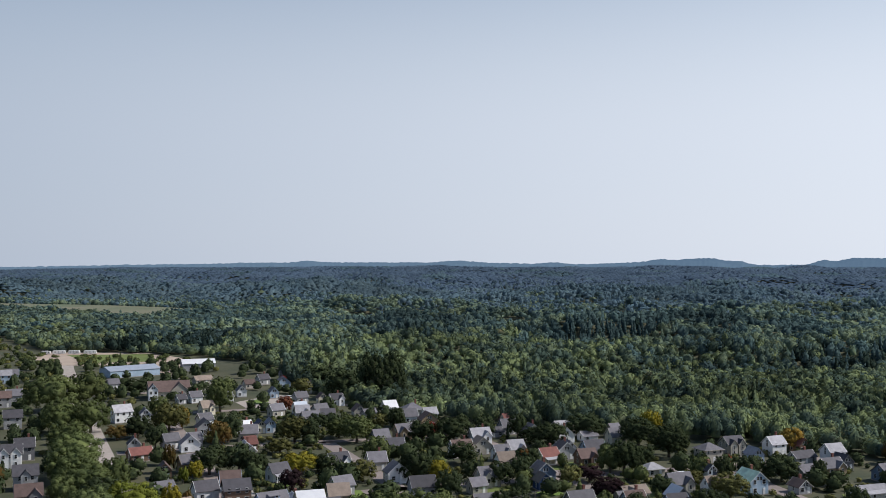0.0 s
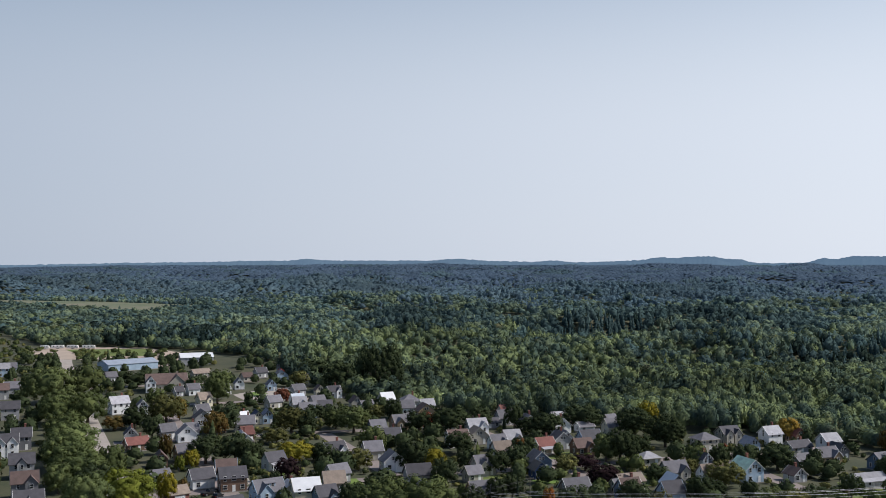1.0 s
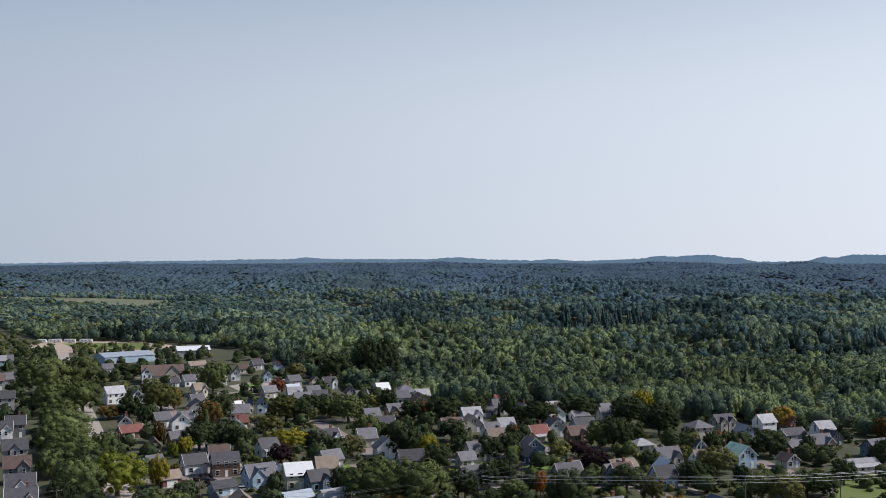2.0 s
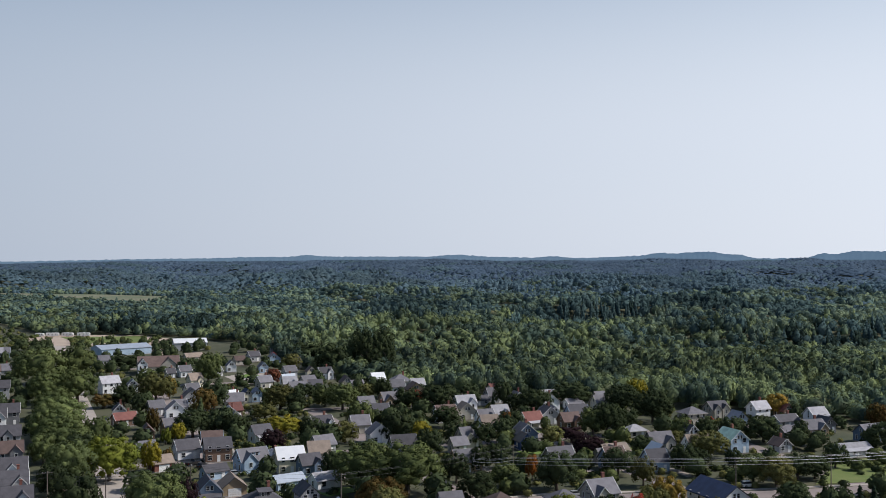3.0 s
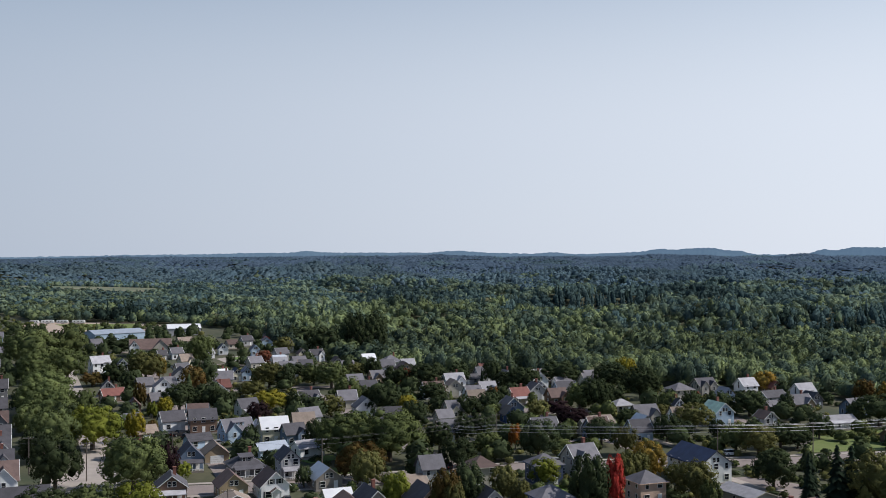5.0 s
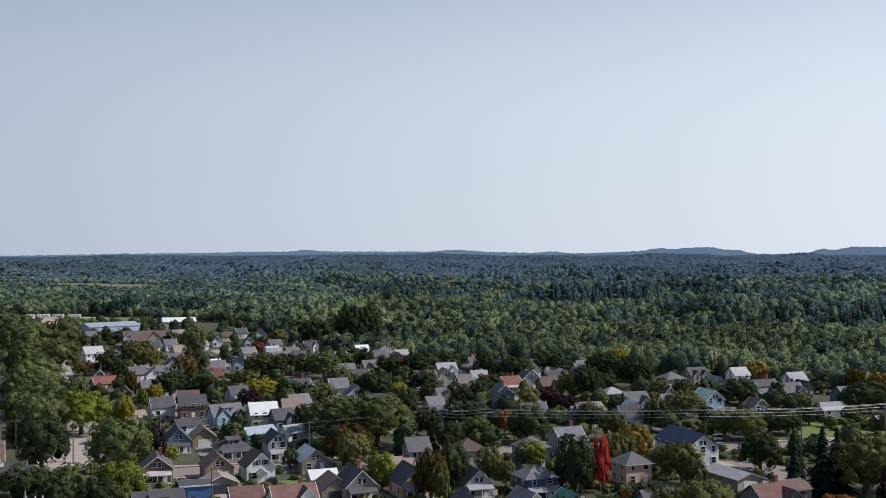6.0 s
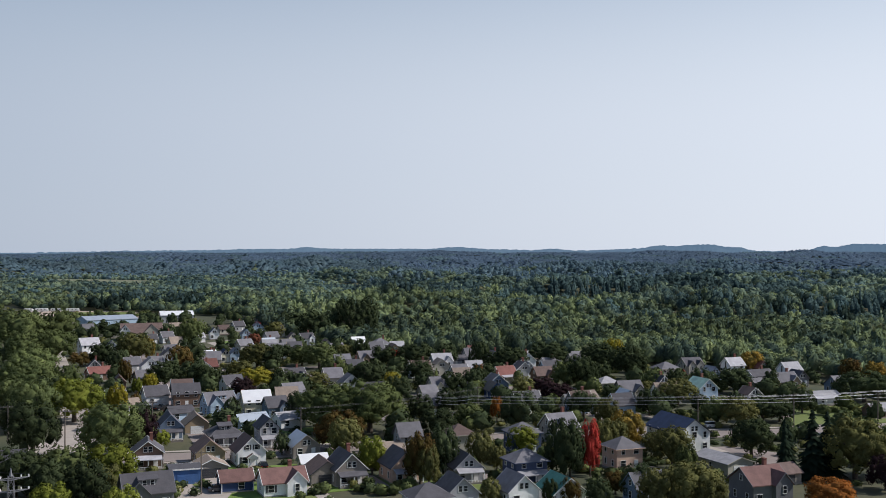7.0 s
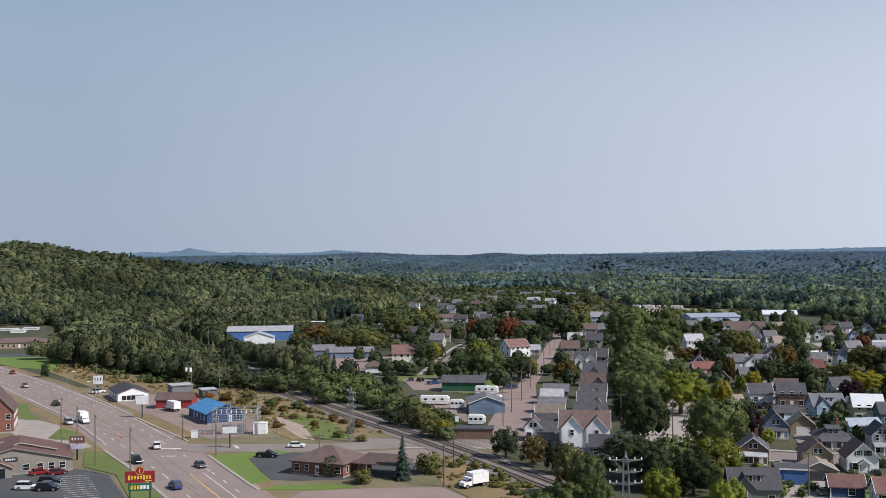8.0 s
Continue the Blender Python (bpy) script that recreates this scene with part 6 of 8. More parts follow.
tree(108.5, 222.0, 8.0, 8.0, 'purple')
tree(97.0, 233.0, 15.5, 8.2, 'needle')
tree(112.5, 236.0, 13.0, 12.0, 'green')
tree(90.6, 204.5, 6.9, 10.0, 'orange')
tree(117.5, 371.8, 9.5, 12.5, 'dark')
tree(128.2, 364.7, 9.4, 6.2, 'dark')
tree(94.9, 306.2, 8.6, 10.2, 'green')
tree(100.0, 301.3, 8.9, 11.1, 'olive')
tree(109.3, 311.2, 8.0, 10.5, 'dark')
tree(114.3, 311.2, 6.8, 8.8, 'dark')
tree(92.0, 344.9, 9.2, 12.6, 'olive')
tree(84.3, 327.2, 6.4, 7.2, 'dark')
tree(78.4, 321.6, 8.9, 8.8, 'dark')
tree(89.0, 371.8, 9.3, 8.2, 'green')
tree(75.9, 403.2, 7.8, 7.5, 'dark')
tree(87.9, 417.3, 13.8, 15.1, 'dark')
tree(80.2, 440.4, 12.9, 15.9, 'dark')
tree(89.4, 461.8, 12.2, 10.1, 'yellow')
tree(65.3, 386.8, 12.8, 12.6, 'dark')
tree(60.2, 386.8, 10.6, 10.5, 'green')
tree(61.2, 461.7, 11.4, 17.5, 'dark')
tree(69.4, 386.8, 10.6, 7.2, 'dark')
tree(38.2, 440.4, 9.1, 14.3, 'dark')
tree(44.0, 440.4, 10.8, 14.3, 'dark')
tree(30.5, 386.8, 9.5, 10.4, 'dark')
tree(26.6, 371.7, 9.1, 8.8, 'dark')
tree(29.0, 386.8, 8.9, 4.2, 'orange')
tree(19.0, 364.6, 8.9, 9.8, 'dark')
tree(22.3, 327.1, 8.0, 7.8, 'dark')
tree(43.2, 364.6, 7.4, 7.9, 'olive')
tree(50.6, 371.7, 6.0, 10.1, 'purple')
tree(52.7, 344.8, 7.6, 11.2, 'purple')
tree(72.0, 351.2, 6.4, 8.4, 'dark')
tree(84.7, 364.7, 5.7, 8.0, 'olive')
tree(105.7, 371.8, 9.4, 8.3, 'dark')
tree(102.4, 386.9, 7.0, 4.0, 'red')
tree(96.9, 371.8, 9.3, 7.0, 'dark')
tree(140.3, 430.6, 9.8, 10.5, 'amber')
tree(126.2, 327.2, 8.5, 7.5, 'dark')
tree(154.7, 351.4, 11.3, 18.3, 'dark')
tree(169.8, 403.3, 9.4, 8.4, 'rust')
tree(179.4, 403.4, 8.3, 8.3, 'amber')
tree(95.0, 327.2, 6.4, 5.4, 'dark')
tree(93.0, 461.8, 6.4, 7.6, 'olive')
tree(31.9, 461.7, 11.3, 8.5, 'dark')
tree(17.2, 461.7, 10.1, 10.0, 'dark')
tree(9.2, 371.7, 8.1, 8.0, 'dark')
tree(17.1, 321.5, 8.8, 6.9, 'dark')
tree(9.8, 306.0, 9.2, 8.3, 'dark')
tree(68.5, 229.0, 9.0, 5.1, 'green')
tree(46.2, 204.4, 6.8, 5.6, 'dark')
tree(41.3, 208.9, 5.7, 4.5, 'rust')
tree(65.7, 196.0, 8.8, 6.5, 'olive')
tree(-23.0, 260.0, 5.7, 4.3, 'dark')
tree(-4.1, 234.5, 6.4, 4.3, 'dark')
tree(28.5, 240.4, 6.6, 4.7, 'olive')
tree(25.8, 208.8, 5.7, 4.5, 'olive')
tree(37.4, 208.9, 5.7, 3.4, 'dark')
tree(-63.3, 344.7, 3.9, 2.7, 'dark')
tree(-79.9, 332.6, 5.7, 3.7, 'rust')
tree(-66.9, 386.6, 7.5, 6.4, 'dark')
tree(-53.2, 344.7, 5.8, 3.8, 'dark')
tree(23.5, 321.5, 8.5, 2.0, 'needle')
tree(93.0, 239.5, 12.5, 4.4, 'needle')
tree(101.5, 236.5, 14.6, 8.0, 'needle')
tree(27.0, 450.8, 8.8, 2.6, 'needle')
tree(95.0, 243.5, 10.5, 6.0, 'needle')
tree(-112.2, 190.8, 9.8, 4.4, 'needle_blue')
tree(-200.6, 314.9, 7.3, 6.2, 'dark')
tree(-237.7, 393.0, 11.5, 14.2, 'dark')
tree(-240.9, 405.0, 9.2, 10.4, 'yellow')
tree(-214.8, 368.1, 4.8, 7.1, 'olive')
tree(-194.8, 356.8, 9.5, 9.0, 'dark')
tree(-194.0, 368.0, 15.1, 11.5, 'lime')
tree(-186.0, 361.5, 13.1, 14.8, 'green')
tree(-171.6, 359.1, 10.0, 12.3, 'dark')
tree(-172.5, 368.8, 7.9, 8.1, 'yellow')
tree(-267.1, 510.1, 14.3, 14.0, 'dark')
tree(-285.4, 522.0, 11.5, 11.1, 'brick')
tree(-258.2, 513.6, 14.5, 14.5, 'brick')
tree(-262.5, 492.5, 13.9, 12.2, 'dark')
tree(-241.2, 503.5, 12.4, 15.3, 'green')
tree(-228.5, 491.3, 12.0, 13.1, 'dark')
tree(-240.9, 544.6, 14.8, 19.5, 'dark')
tree(-276.2, 599.1, 14.6, 18.0, 'dark')
tree(-251.0, 586.0, 15.8, 17.4, 'olive')
tree(-293.5, 590.5, 12.7, 14.4, 'dark')
tree(-152.6, 359.6, 8.7, 9.5, 'rust')
tree(-104.1, 222.9, 7.9, 6.9, 'dark')
tree(-94.1, 217.9, 7.5, 6.6, 'rust')
tree(-85.9, 212.6, 7.8, 5.6, 'dark')
tree(-74.0, 194.4, 11.2, 7.0, 'olive')
tree(-67.2, 187.4, 11.3, 7.8, 'green')
tree(-66.9, 177.6, 7.5, 7.5, 'green')
tree(-70.0, 171.1, 6.3, 8.3, 'green')
tree(-60.3, 176.7, 8.5, 6.3, 'green')
tree(-61.1, 207.6, 9.7, 8.4, 'dark')
tree(-342.7, 540.1, 12.4, 17.5, 'green')
tree(-325.0, 501.9, 13.3, 16.4, 'olive')
tree(-288.3, 425.6, 11.4, 17.0, 'olive')
tree(-320.4, 462.8, 11.1, 18.6, 'green')
tree(-311.2, 430.6, 11.8, 14.6, 'olive')
tree(-353.6, 465.9, 9.7, 16.1, 'rust')
tree(-329.2, 421.3, 8.9, 11.8, 'olive')
tree(-395.0, 598.2, 11.9, 19.6, 'green')
tree(-336.5, 543.2, 10.6, 14.0, 'dark')
tree(-359.5, 585.6, 13.5, 22.6, 'olive')
tree(-298.8, 473.9, 7.8, 7.4, 'dark')
tree(-294.8, 517.2, 6.6, 9.8, 'olive')
tree(-134.6, 238.5, 5.4, 6.7, 'olive')
tree(-379.6, 844.8, 12.7, 15.1, 'dark')
tree(-374.6, 712.9, 11.1, 13.2, 'dark')
tree(-363.8, 680.4, 10.6, 12.6, 'dark')
tree(-419.1, 733.1, 9.3, 13.8, 'dark')
tree(-366.8, 716.6, 13.3, 14.9, 'dark')
tree(-361.8, 852.9, 10.2, 8.1, 'dark')
tree(-318.5, 739.4, 11.1, 17.5, 'olive')
tree(-306.0, 673.6, 12.2, 16.1, 'dark')
tree(-145.6, 250.1, 6.3, 9.5, 'olive', 'beside the railway', shape='bush')
tree(-156.3, 261.5, 6.2, 8.4, 'green', 'beside the railway', shape='bush')
tree(-166.8, 267.5, 5.9, 8.0, 'green', 'beside the railway', shape='bush')
tree(-132.0, 240.0, 4.5, 6.9, 'yellow', 'beside the railway', shape='bush')
tree(-110.9, 199.7, 4.1, 6.8, 'olive', 'beside the railway', shape='bush')
tree(-129.2, 236.8, 3.5, 5.9, 'green', 'beside the railway', shape='bush')
tree(-155.2, 251.4, 3.9, 6.5, 'dark', 'beside the railway', shape='bush')
tree(-178.8, 272.1, 6.2, 8.9, 'green', 'beside the railway', shape='bush')
tree(-344.7, 280.2, 5.6, 3.4, 'dark', 'beside the railway', shape='bush')
tree(-128.6, 186.7, 3.8, 6.3, 'dark', 'beside the railway', shape='bush')
tree(-117.9, 183.6, 2.9, 4.8, 'olive', 'beside the railway', shape='bush')
tree(-181.1, 230.2, 1.4, 2.8, 'rust', 'beside the railway', shape='bush')
tree(-199.9, 247.0, 1.6, 3.2, 'rust', 'beside the railway', shape='bush')
tree(-187.4, 245.2, 1.5, 3.0, 'rust', 'beside the railway', shape='bush')
tree(-161.8, 242.0, 2.0, 3.6, 'rust', 'beside the railway', shape='bush')
tree(-156.3, 226.3, 1.8, 3.2, 'olive', 'beside the railway', shape='bush')
tree(-147.5, 224.5, 1.6, 3.0, 'olive', 'beside the railway', shape='bush')
tree(-176.0, 249.5, 1.8, 3.4, 'rust', 'beside the railway', shape='bush')
tree(-265.6, 279.4, 3.0, 6.0, 'olive', 'beside the railway', shape='bush')
tree(-232.3, 264.3, 2.4, 4.6, 'rust', 'beside the railway', shape='bush')
tree(-239.3, 263.6, 2.2, 4.2, 'orange', 'beside the railway', shape='bush')
tree(-230.3, 273.2, 2.6, 5.4, 'olive', 'beside the railway', shape='bush')
tree(-210.3, 261.6, 2.3, 4.6, 'green', 'beside the railway', shape='bush')
tree(-199.1, 262.0, 2.4, 4.8, 'green', 'beside the railway', shape='bush')
tree(-198.2, 275.6, 6.7, 11.1, 'green', 'beside the railway', shape='bush')
tree(-194.1, 282.3, 5.6, 9.3, 'green', 'beside the railway', shape='bush')
tree(-214.4, 290.1, 7.1, 11.8, 'green', 'beside the railway', shape='bush')
tree(-229.7, 290.2, 7.3, 12.1, 'green', 'beside the railway', shape='bush')
tree(-227.5, 300.2, 8.2, 12.3, 'green', 'beside the railway', shape='bush')
tree(-207.5, 293.9, 7.8, 11.8, 'green', 'beside the railway', shape='bush')
tree(-205.0, 303.7, 6.0, 10.0, 'green', 'beside the railway', shape='bush')
tree(-240.2, 293.2, 6.2, 10.3, 'green', 'beside the railway', shape='bush')
house(-235.6, 245.3, 30, 11.5, 7, 3, 1.80, 'c', 'red', 'brown', kind='shop', bare=2)
house(-131.5, 190.1, 8, 13, 11, 3, 2.90, 'h', 'brick', 'brown', kind='bank')
house(-250.0, 189.4, 50, 11, 16, 6, 6.00, 'a', 'brick', 'brown', kind='church')
house(-471.5, 363.1, 40, 28, 13, 3.4, 2.00, 'h', 'tan', 'brown', kind='clinic')
tree(-45.2, 614.8, 20.9, 8.7, 'dark', 'at the edge of the woods', shape='slim')
tree(-39.7, 608.0, 24.5, 9.3, 'dark', 'at the edge of the woods', shape='slim')
tree(-34.1, 601.4, 23.6, 9.9, 'dark', 'at the edge of the woods', shape='slim')
tree(-29.2, 595.0, 22.1, 9.1, 'dark', 'at the edge of the woods', shape='slim')
tree(-35.2, 582.7, 18.6, 9.0, 'dark', 'at the edge of the woods', shape='slim')
tree(-24.4, 588.6, 18.1, 8.4, 'dark', 'at the edge of the woods', shape='slim')
tree(-30.1, 576.7, 15.9, 8.3, 'dark', 'at the edge of the woods', shape='slim')
house(186.9, 1118.6, 10, 16, 10, 5.2, 3.40, 'c', 'brown', 'brown', extra='among the woods')
house(-105.2, 471.5, 23, 7.6, 6.4, 3.6, 3.20, 'a', 'grey', 'dark')
house(-83.6, 455.5, 17, 8.1, 6.2, 3.6, 3.10, 'c', 'beige', 'grey')
house(-71.5, 357.4, 17, 6.5, 6.2, 3.6, 3.10, 'c', 'lblue', 'brown')
house(-76.9, 414.3, 19, 7.6, 6.4, 3.6, 3.20, 'a', 'cream', 'light', wing='r')
house(-33.5, 337.6, 17, 6.5, 6.2, 3.6, 3.10, 'c', 'taupe', 'tan')
house(-61.7, 496.1, 22, 8.1, 6.2, 3.6, 3.10, 'c', 'white', 'grey', wing='r')
house(-54.7, 503.9, 18, 6.5, 6.2, 3.6, 3.10, 'c', 'tan', 'dark')
house(-102.0, 429.4, 22, 7.6, 6.4, 3.6, 3.20, 'a', 'white', 'grey')
house(-68.4, 516.2, 19, 6.5, 6.2, 3.6, 3.10, 'c', 'beige', 'light', wing='r')
house(-95.9, 639.6, 21, 7.6, 6.4, 3.6, 3.20, 'a', 'lblue', 'grey')
house(-79.8, 615.7, 21, 6.5, 6.2, 3.6, 3.10, 'c', 'white', 'dark')
house(-20.0, 422.3, 18, 8.1, 6.2, 3.6, 3.10, 'c', 'slate', 'dark')
house(-16.1, 503.8, 18, 6.5, 6.2, 3.6, 3.10, 'c', 'white', 'grey')
house(-7.4, 493.0, 18, 7.6, 6.4, 3.6, 3.20, 'a', 'tan', 'brown')
house(15.0, 447.3, 22, 8.1, 6.2, 3.6, 3.10, 'c', 'white', 'light', wing='r')
house(28.2, 472.1, 21, 6.5, 6.2, 3.6, 3.10, 'c', 'grey', 'grey')
house(14.6, 425.0, 18, 7.6, 6.4, 3.6, 3.20, 'a', 'beige', 'tan')
house(58.3, 418.0, 21, 8.1, 6.2, 3.6, 3.10, 'c', 'lblue', 'dark')
house(71.8, 447.2, 22, 6.5, 6.2, 3.6, 3.10, 'c', 'cream', 'grey', wing='r')
house(50.2, 449.9, 22, 7.6, 6.4, 3.6, 3.20, 'a', 'white', 'dark')
house(41.5, 327.1, 22, 8.1, 6.2, 3.6, 3.10, 'c', 'taupe', 'grey')
house(57.9, 327.0, 22, 6.5, 6.2, 3.6, 3.10, 'c', 'slate', 'brown')
house(12.8, 323.0, 20, 8.1, 6.2, 3.6, 3.10, 'c', 'tan', 'grey')
house(22.6, 392.4, 20, 6.5, 6.2, 3.6, 3.10, 'c', 'white', 'tan')
house(46.3, 414.0, 19, 7.6, 6.4, 3.6, 3.20, 'a', 'grey', 'dark')
house(77.6, 354.2, 20, 8.1, 6.2, 3.6, 3.10, 'c', 'beige', 'grey', wing='r')
house(70.0, 322.9, 20, 6.5, 6.2, 3.6, 3.10, 'c', 'lblue', 'dark')
house(37.5, 458.0, 17, 7.6, 6.4, 3.6, 3.20, 'a', 'cream', 'grey')
house(6.7, 418.1, 21, 8.1, 6.2, 3.6, 3.10, 'c', 'white', 'brown')
house(27.8, 418.0, 21, 6.5, 6.2, 3.6, 3.10, 'c', 'taupe', 'light', wing='r')
house(34.2, 372.5, 19, 7.6, 6.4, 3.6, 3.20, 'a', 'slate', 'grey')
house(88.9, 349.3, 18, 8.1, 6.2, 3.6, 3.10, 'c', 'white', 'tan')
house(-16.6, 372.6, 19, 7.6, 6.4, 3.6, 3.20, 'a', 'white', 'grey', wing='r')
house(-7.2, 349.5, 18, 8.1, 6.2, 3.6, 3.10, 'c', 'grey', 'dark')
house(-24.8, 392.5, 20, 6.5, 6.2, 3.6, 3.10, 'c', 'beige', 'grey')

# ---- poles, wires, pylons ----
M["sign_pale"] = mat("sign_pale", (0.75, 0.76, 0.78), rough=0.4, bump=0)
def pole(x, y, tall=11, rot=20, arms=1, lamp=0, label="weathered wooden utility pole with crossarm"):
    P = thing("utility_pole", x, y, 0, rot, label, "pole")
    bm = bmesh.new()
    tube(bm, (0, 0, -0.3), (0, 0, tall), 0.17, 0.11, 8)
    part("shaft", bm, M["pole"], P)
    for k in range(arms):
        bm = bmesh.new()
        box(bm, 0, 0.12, tall - 0.5 - k * 0.9, 2.6, 0.12, 0.14)
        arm = part("crossarm", bm, M["pole"], P)
        for s in (-1.15, -0.4, 0.4, 1.15):
            bm = bmesh.new()
            tube(bm, (s, 0.12, tall - 0.43 - k * 0.9), (s, 0.12, tall - 0.2 - k * 0.9), 0.05, 0.035, 6)
            part("insulator", bm, M["steel"], arm)
    if lamp:
        bm = bmesh.new()
        tube(bm, (0, 0, tall - 2.2), (0, -1.8, tall - 1.5), 0.05, 0.04, 6)
        part("bracket", bm, M["steel"], P)
        bm = bmesh.new()
        box(bm, 0, -2.0, tall - 1.5, 0.3, 0.7, 0.16)
        part("lamp_head", bm, M["trim"], P)
    return P


def lamp_post(x, y, tall=9, rot=0):
    P = thing("street_lamp", x, y, 0, rot, "slim steel street lamp with a single arm", "street lamp")
    bm = bmesh.new()
    tube(bm, (0, 0, -0.2), (0, 0, tall), 0.1, 0.06, 8)
    part("mast", bm, M["steel"], P)
    bm = bmesh.new()
    tube(bm, (0, 0, tall - 0.1), (1.9, 0, tall + 0.3), 0.05, 0.04, 6)
    part("arm", bm, M["steel"], P)
    bm = bmesh.new()
    box(bm, 2.1, 0, tall + 0.3, 0.8, 0.3, 0.14)
    part("lamp_head", bm, M["trim"], P)


def wire(p, q, sag, r, material, label="sagging overhead power cable"):
    bm = bmesh.new()
    p, q = Vector(p), Vector(q)
    n, m = 14, 5
    side = (q - p).cross(Vector((0, 0, 1))).normalized()
    rings = []
    for i in range(n + 1):
        c = p.lerp(q, i / n) - Vector((0, 0, 4 * sag * (i / n) * (1 - i / n)))
        rings.append([bm.verts.new(c + side * r * math.cos(2 * math.pi * k / m) + Vector((0, 0, r * math.sin(2 * math.pi * k / m)))) for k in range(m)])
    for a, b in zip(rings, rings[1:]):
        for k in range(m):
            bm.faces.new((a[k], a[(k + 1) % m], b[(k + 1) % m], b[k]))
    bm.faces.new(rings[0])
    bm.faces.new(rings[-1][::-1])
    tagged(new("cable", mesh_of("cable", bm, material)), label, "cable", "overhead cables")


def pylon(x, y, tall, rot):
    """A lattice steel pole with three pairs of arms."""
    P = thing("transmission_pylon", x, y, 0, rot, "galvanised lattice steel transmission pylon with three crossarms", "pylon")
    base, top = 0.85, 0.38
    for sx in (-1, 1):
        for sy in (-1, 1):
            bm = bmesh.new()
            tube(bm, (sx * base, sy * base, -0.2), (sx * top, sy * top, tall - 1.2), 0.07, 0.05, 5)
            part("leg", bm, M["pylon_steel"], P)
    n = 9
    for i in range(n):
        z0, z1 = (tall - 1.2) * i / n, (tall - 1.2) * (i + 1) / n
        w0, w1 = base + (top - base) * i / n, base + (top - base) * (i + 1) / n
        for a in range(4):
            c, s = [(1, 0), (0, 1), (-1, 0), (0, -1)][a]
            bm = bmesh.new()
            pl, pr = (c * w0 - s * w0, s * w0 + c * w0, z0), (c * w1 + s * w1, s * w1 - c * w1, z1)
            ql, qr = (c * w0 + s * w0, s * w0 - c * w0, z0), (c * w1 - s * w1, s * w1 + c * w1, z1)
            tube(bm, pl, pr, 0.035, 0.035, 4)
            part("brace", bm, M["pylon_steel"], P)
            bm = bmesh.new()
            tube(bm, ql, qr, 0.035, 0.035, 4)
            part("brace", bm, M["pylon_steel"], P)
    bm = bmesh.new()
    tube(bm, (0, 0, tall - 1.3), (0, 0, tall), 0.3, 0.05, 5)
    part("peak", bm, M["pylon_steel"], P)
    for z in (tall - 1.6, tall - 3.5, tall - 5.4):
        bm = bmesh.new()
        for s in (-1, 1):
            tube(bm, (0, s * 0.3, z - 0.3), (2.7, 0, z), 0.06, 0.05, 4)
            tube(bm, (0, s * 0.3, z - 0.3), (-2.7, 0, z), 0.06, 0.05, 4)
        tube(bm, (-2.7, 0, z), (2.7, 0, z), 0.07, 0.07, 5)
        arm = part("crossarm", bm, M["pylon_steel"], P)
        for s in (-2.6, -1.5, 1.5, 2.6):
            bm = bmesh.new()
            for k in range(3):
                tube(bm, (s, 0, z + 0.05 + k * 0.14), (s, 0, z + 0.13 + k * 0.14), 0.13, 0.09, 6)
            part("insulator", bm, M["trim"], arm)
    return P


pylon(-149.9, 223.2, 14.5, -30)
pylon(-50.0, 164.0, 16.5, 30)
for k, z in enumerate((12.9, 11.0, 9.1)):
    for s in (-2.4, 2.4):
        c, n = math.cos(radians(-30)) * s, math.sin(radians(-30)) * s
        wire((-149.9 + c, 223.2 + n, z + 0.4), (-50 + s * 0.86, 164 + s * 0.5, z + 2.4), 1.6, 0.03, M["wire_dark"])
        wire((-149.9 + c, 223.2 + n, z + 0.4), (-330 + c, 330 + n, z + 1.5), 2.5, 0.03, M["wire_dark"])
for a in ((-214.6, 183.8, 12, -28), (-183, 168, 12, -28), (-214.4, 188.7, 9, -28), (-166.1, 163.3, 11, -28), (-168.1, 192.3, 11, 30), (-181.5, 222.4, 10, 30), (-234.1, 263.3, 11, 20), (-100.9, 189.6, 9, 30),
          (-191, 203.8, 7, 30), (-78.5, 267.2, 10, 20), (-61, 283.2, 10, 20), (-33.1, 218.3, 9, 20), (26.3, 310, 10.5, 20), (-96, 274.9, 10, 20), (-127, 264, 10, 20), (-137, 288, 10, 20), (-146, 312, 10, 20),
          (-158, 342, 10, 20), (-172, 375, 10, 20), (-188, 414, 10, 20), (-205, 455, 10, 20), (-222, 495, 10, 20), (85.5, 290, 10.5, 8), (113, 294.5, 10.5, 14), (139, 301.5, 10.5, 14), (-20, 272, 10, 14), (-300, 268, 9, -25), (-139, 196, 7, 30), (-112, 212, 7, 30)):
    pole(*a)
p2 = thing("transformer_pole", -264.7, 279.9, 0, 10, "wooden pole pair carrying two grey transformers", "pole")
for s in (-0.9, 0.9):
    bm = bmesh.new()
    tube(bm, (s, 0, -0.2), (s, 0, 9), 0.16, 0.12, 8)
    part("shaft", bm, M["pole"], p2)
    bm = bmesh.new()
    tube(bm, (s, -0.5, 6.6), (s, -0.5, 8.0), 0.45, 0.45, 10)
    part("transformer", bm, M["trim"], p2)
bm = bmesh.new()
box(bm, 0, 0, 8.6, 3.6, 0.16, 0.18)
part("crossarm", bm, M["pole"], p2)
lamp_post(-230, 196, 8, 150)
lamp_post(-283, 241, 9, 60)
lamp_post(-253, 227.5, 9, -120)
LINE = [(14, 289.8), (24.3, 290.7), (85.5, 289.5), (139, 301.1), (220, 322)]
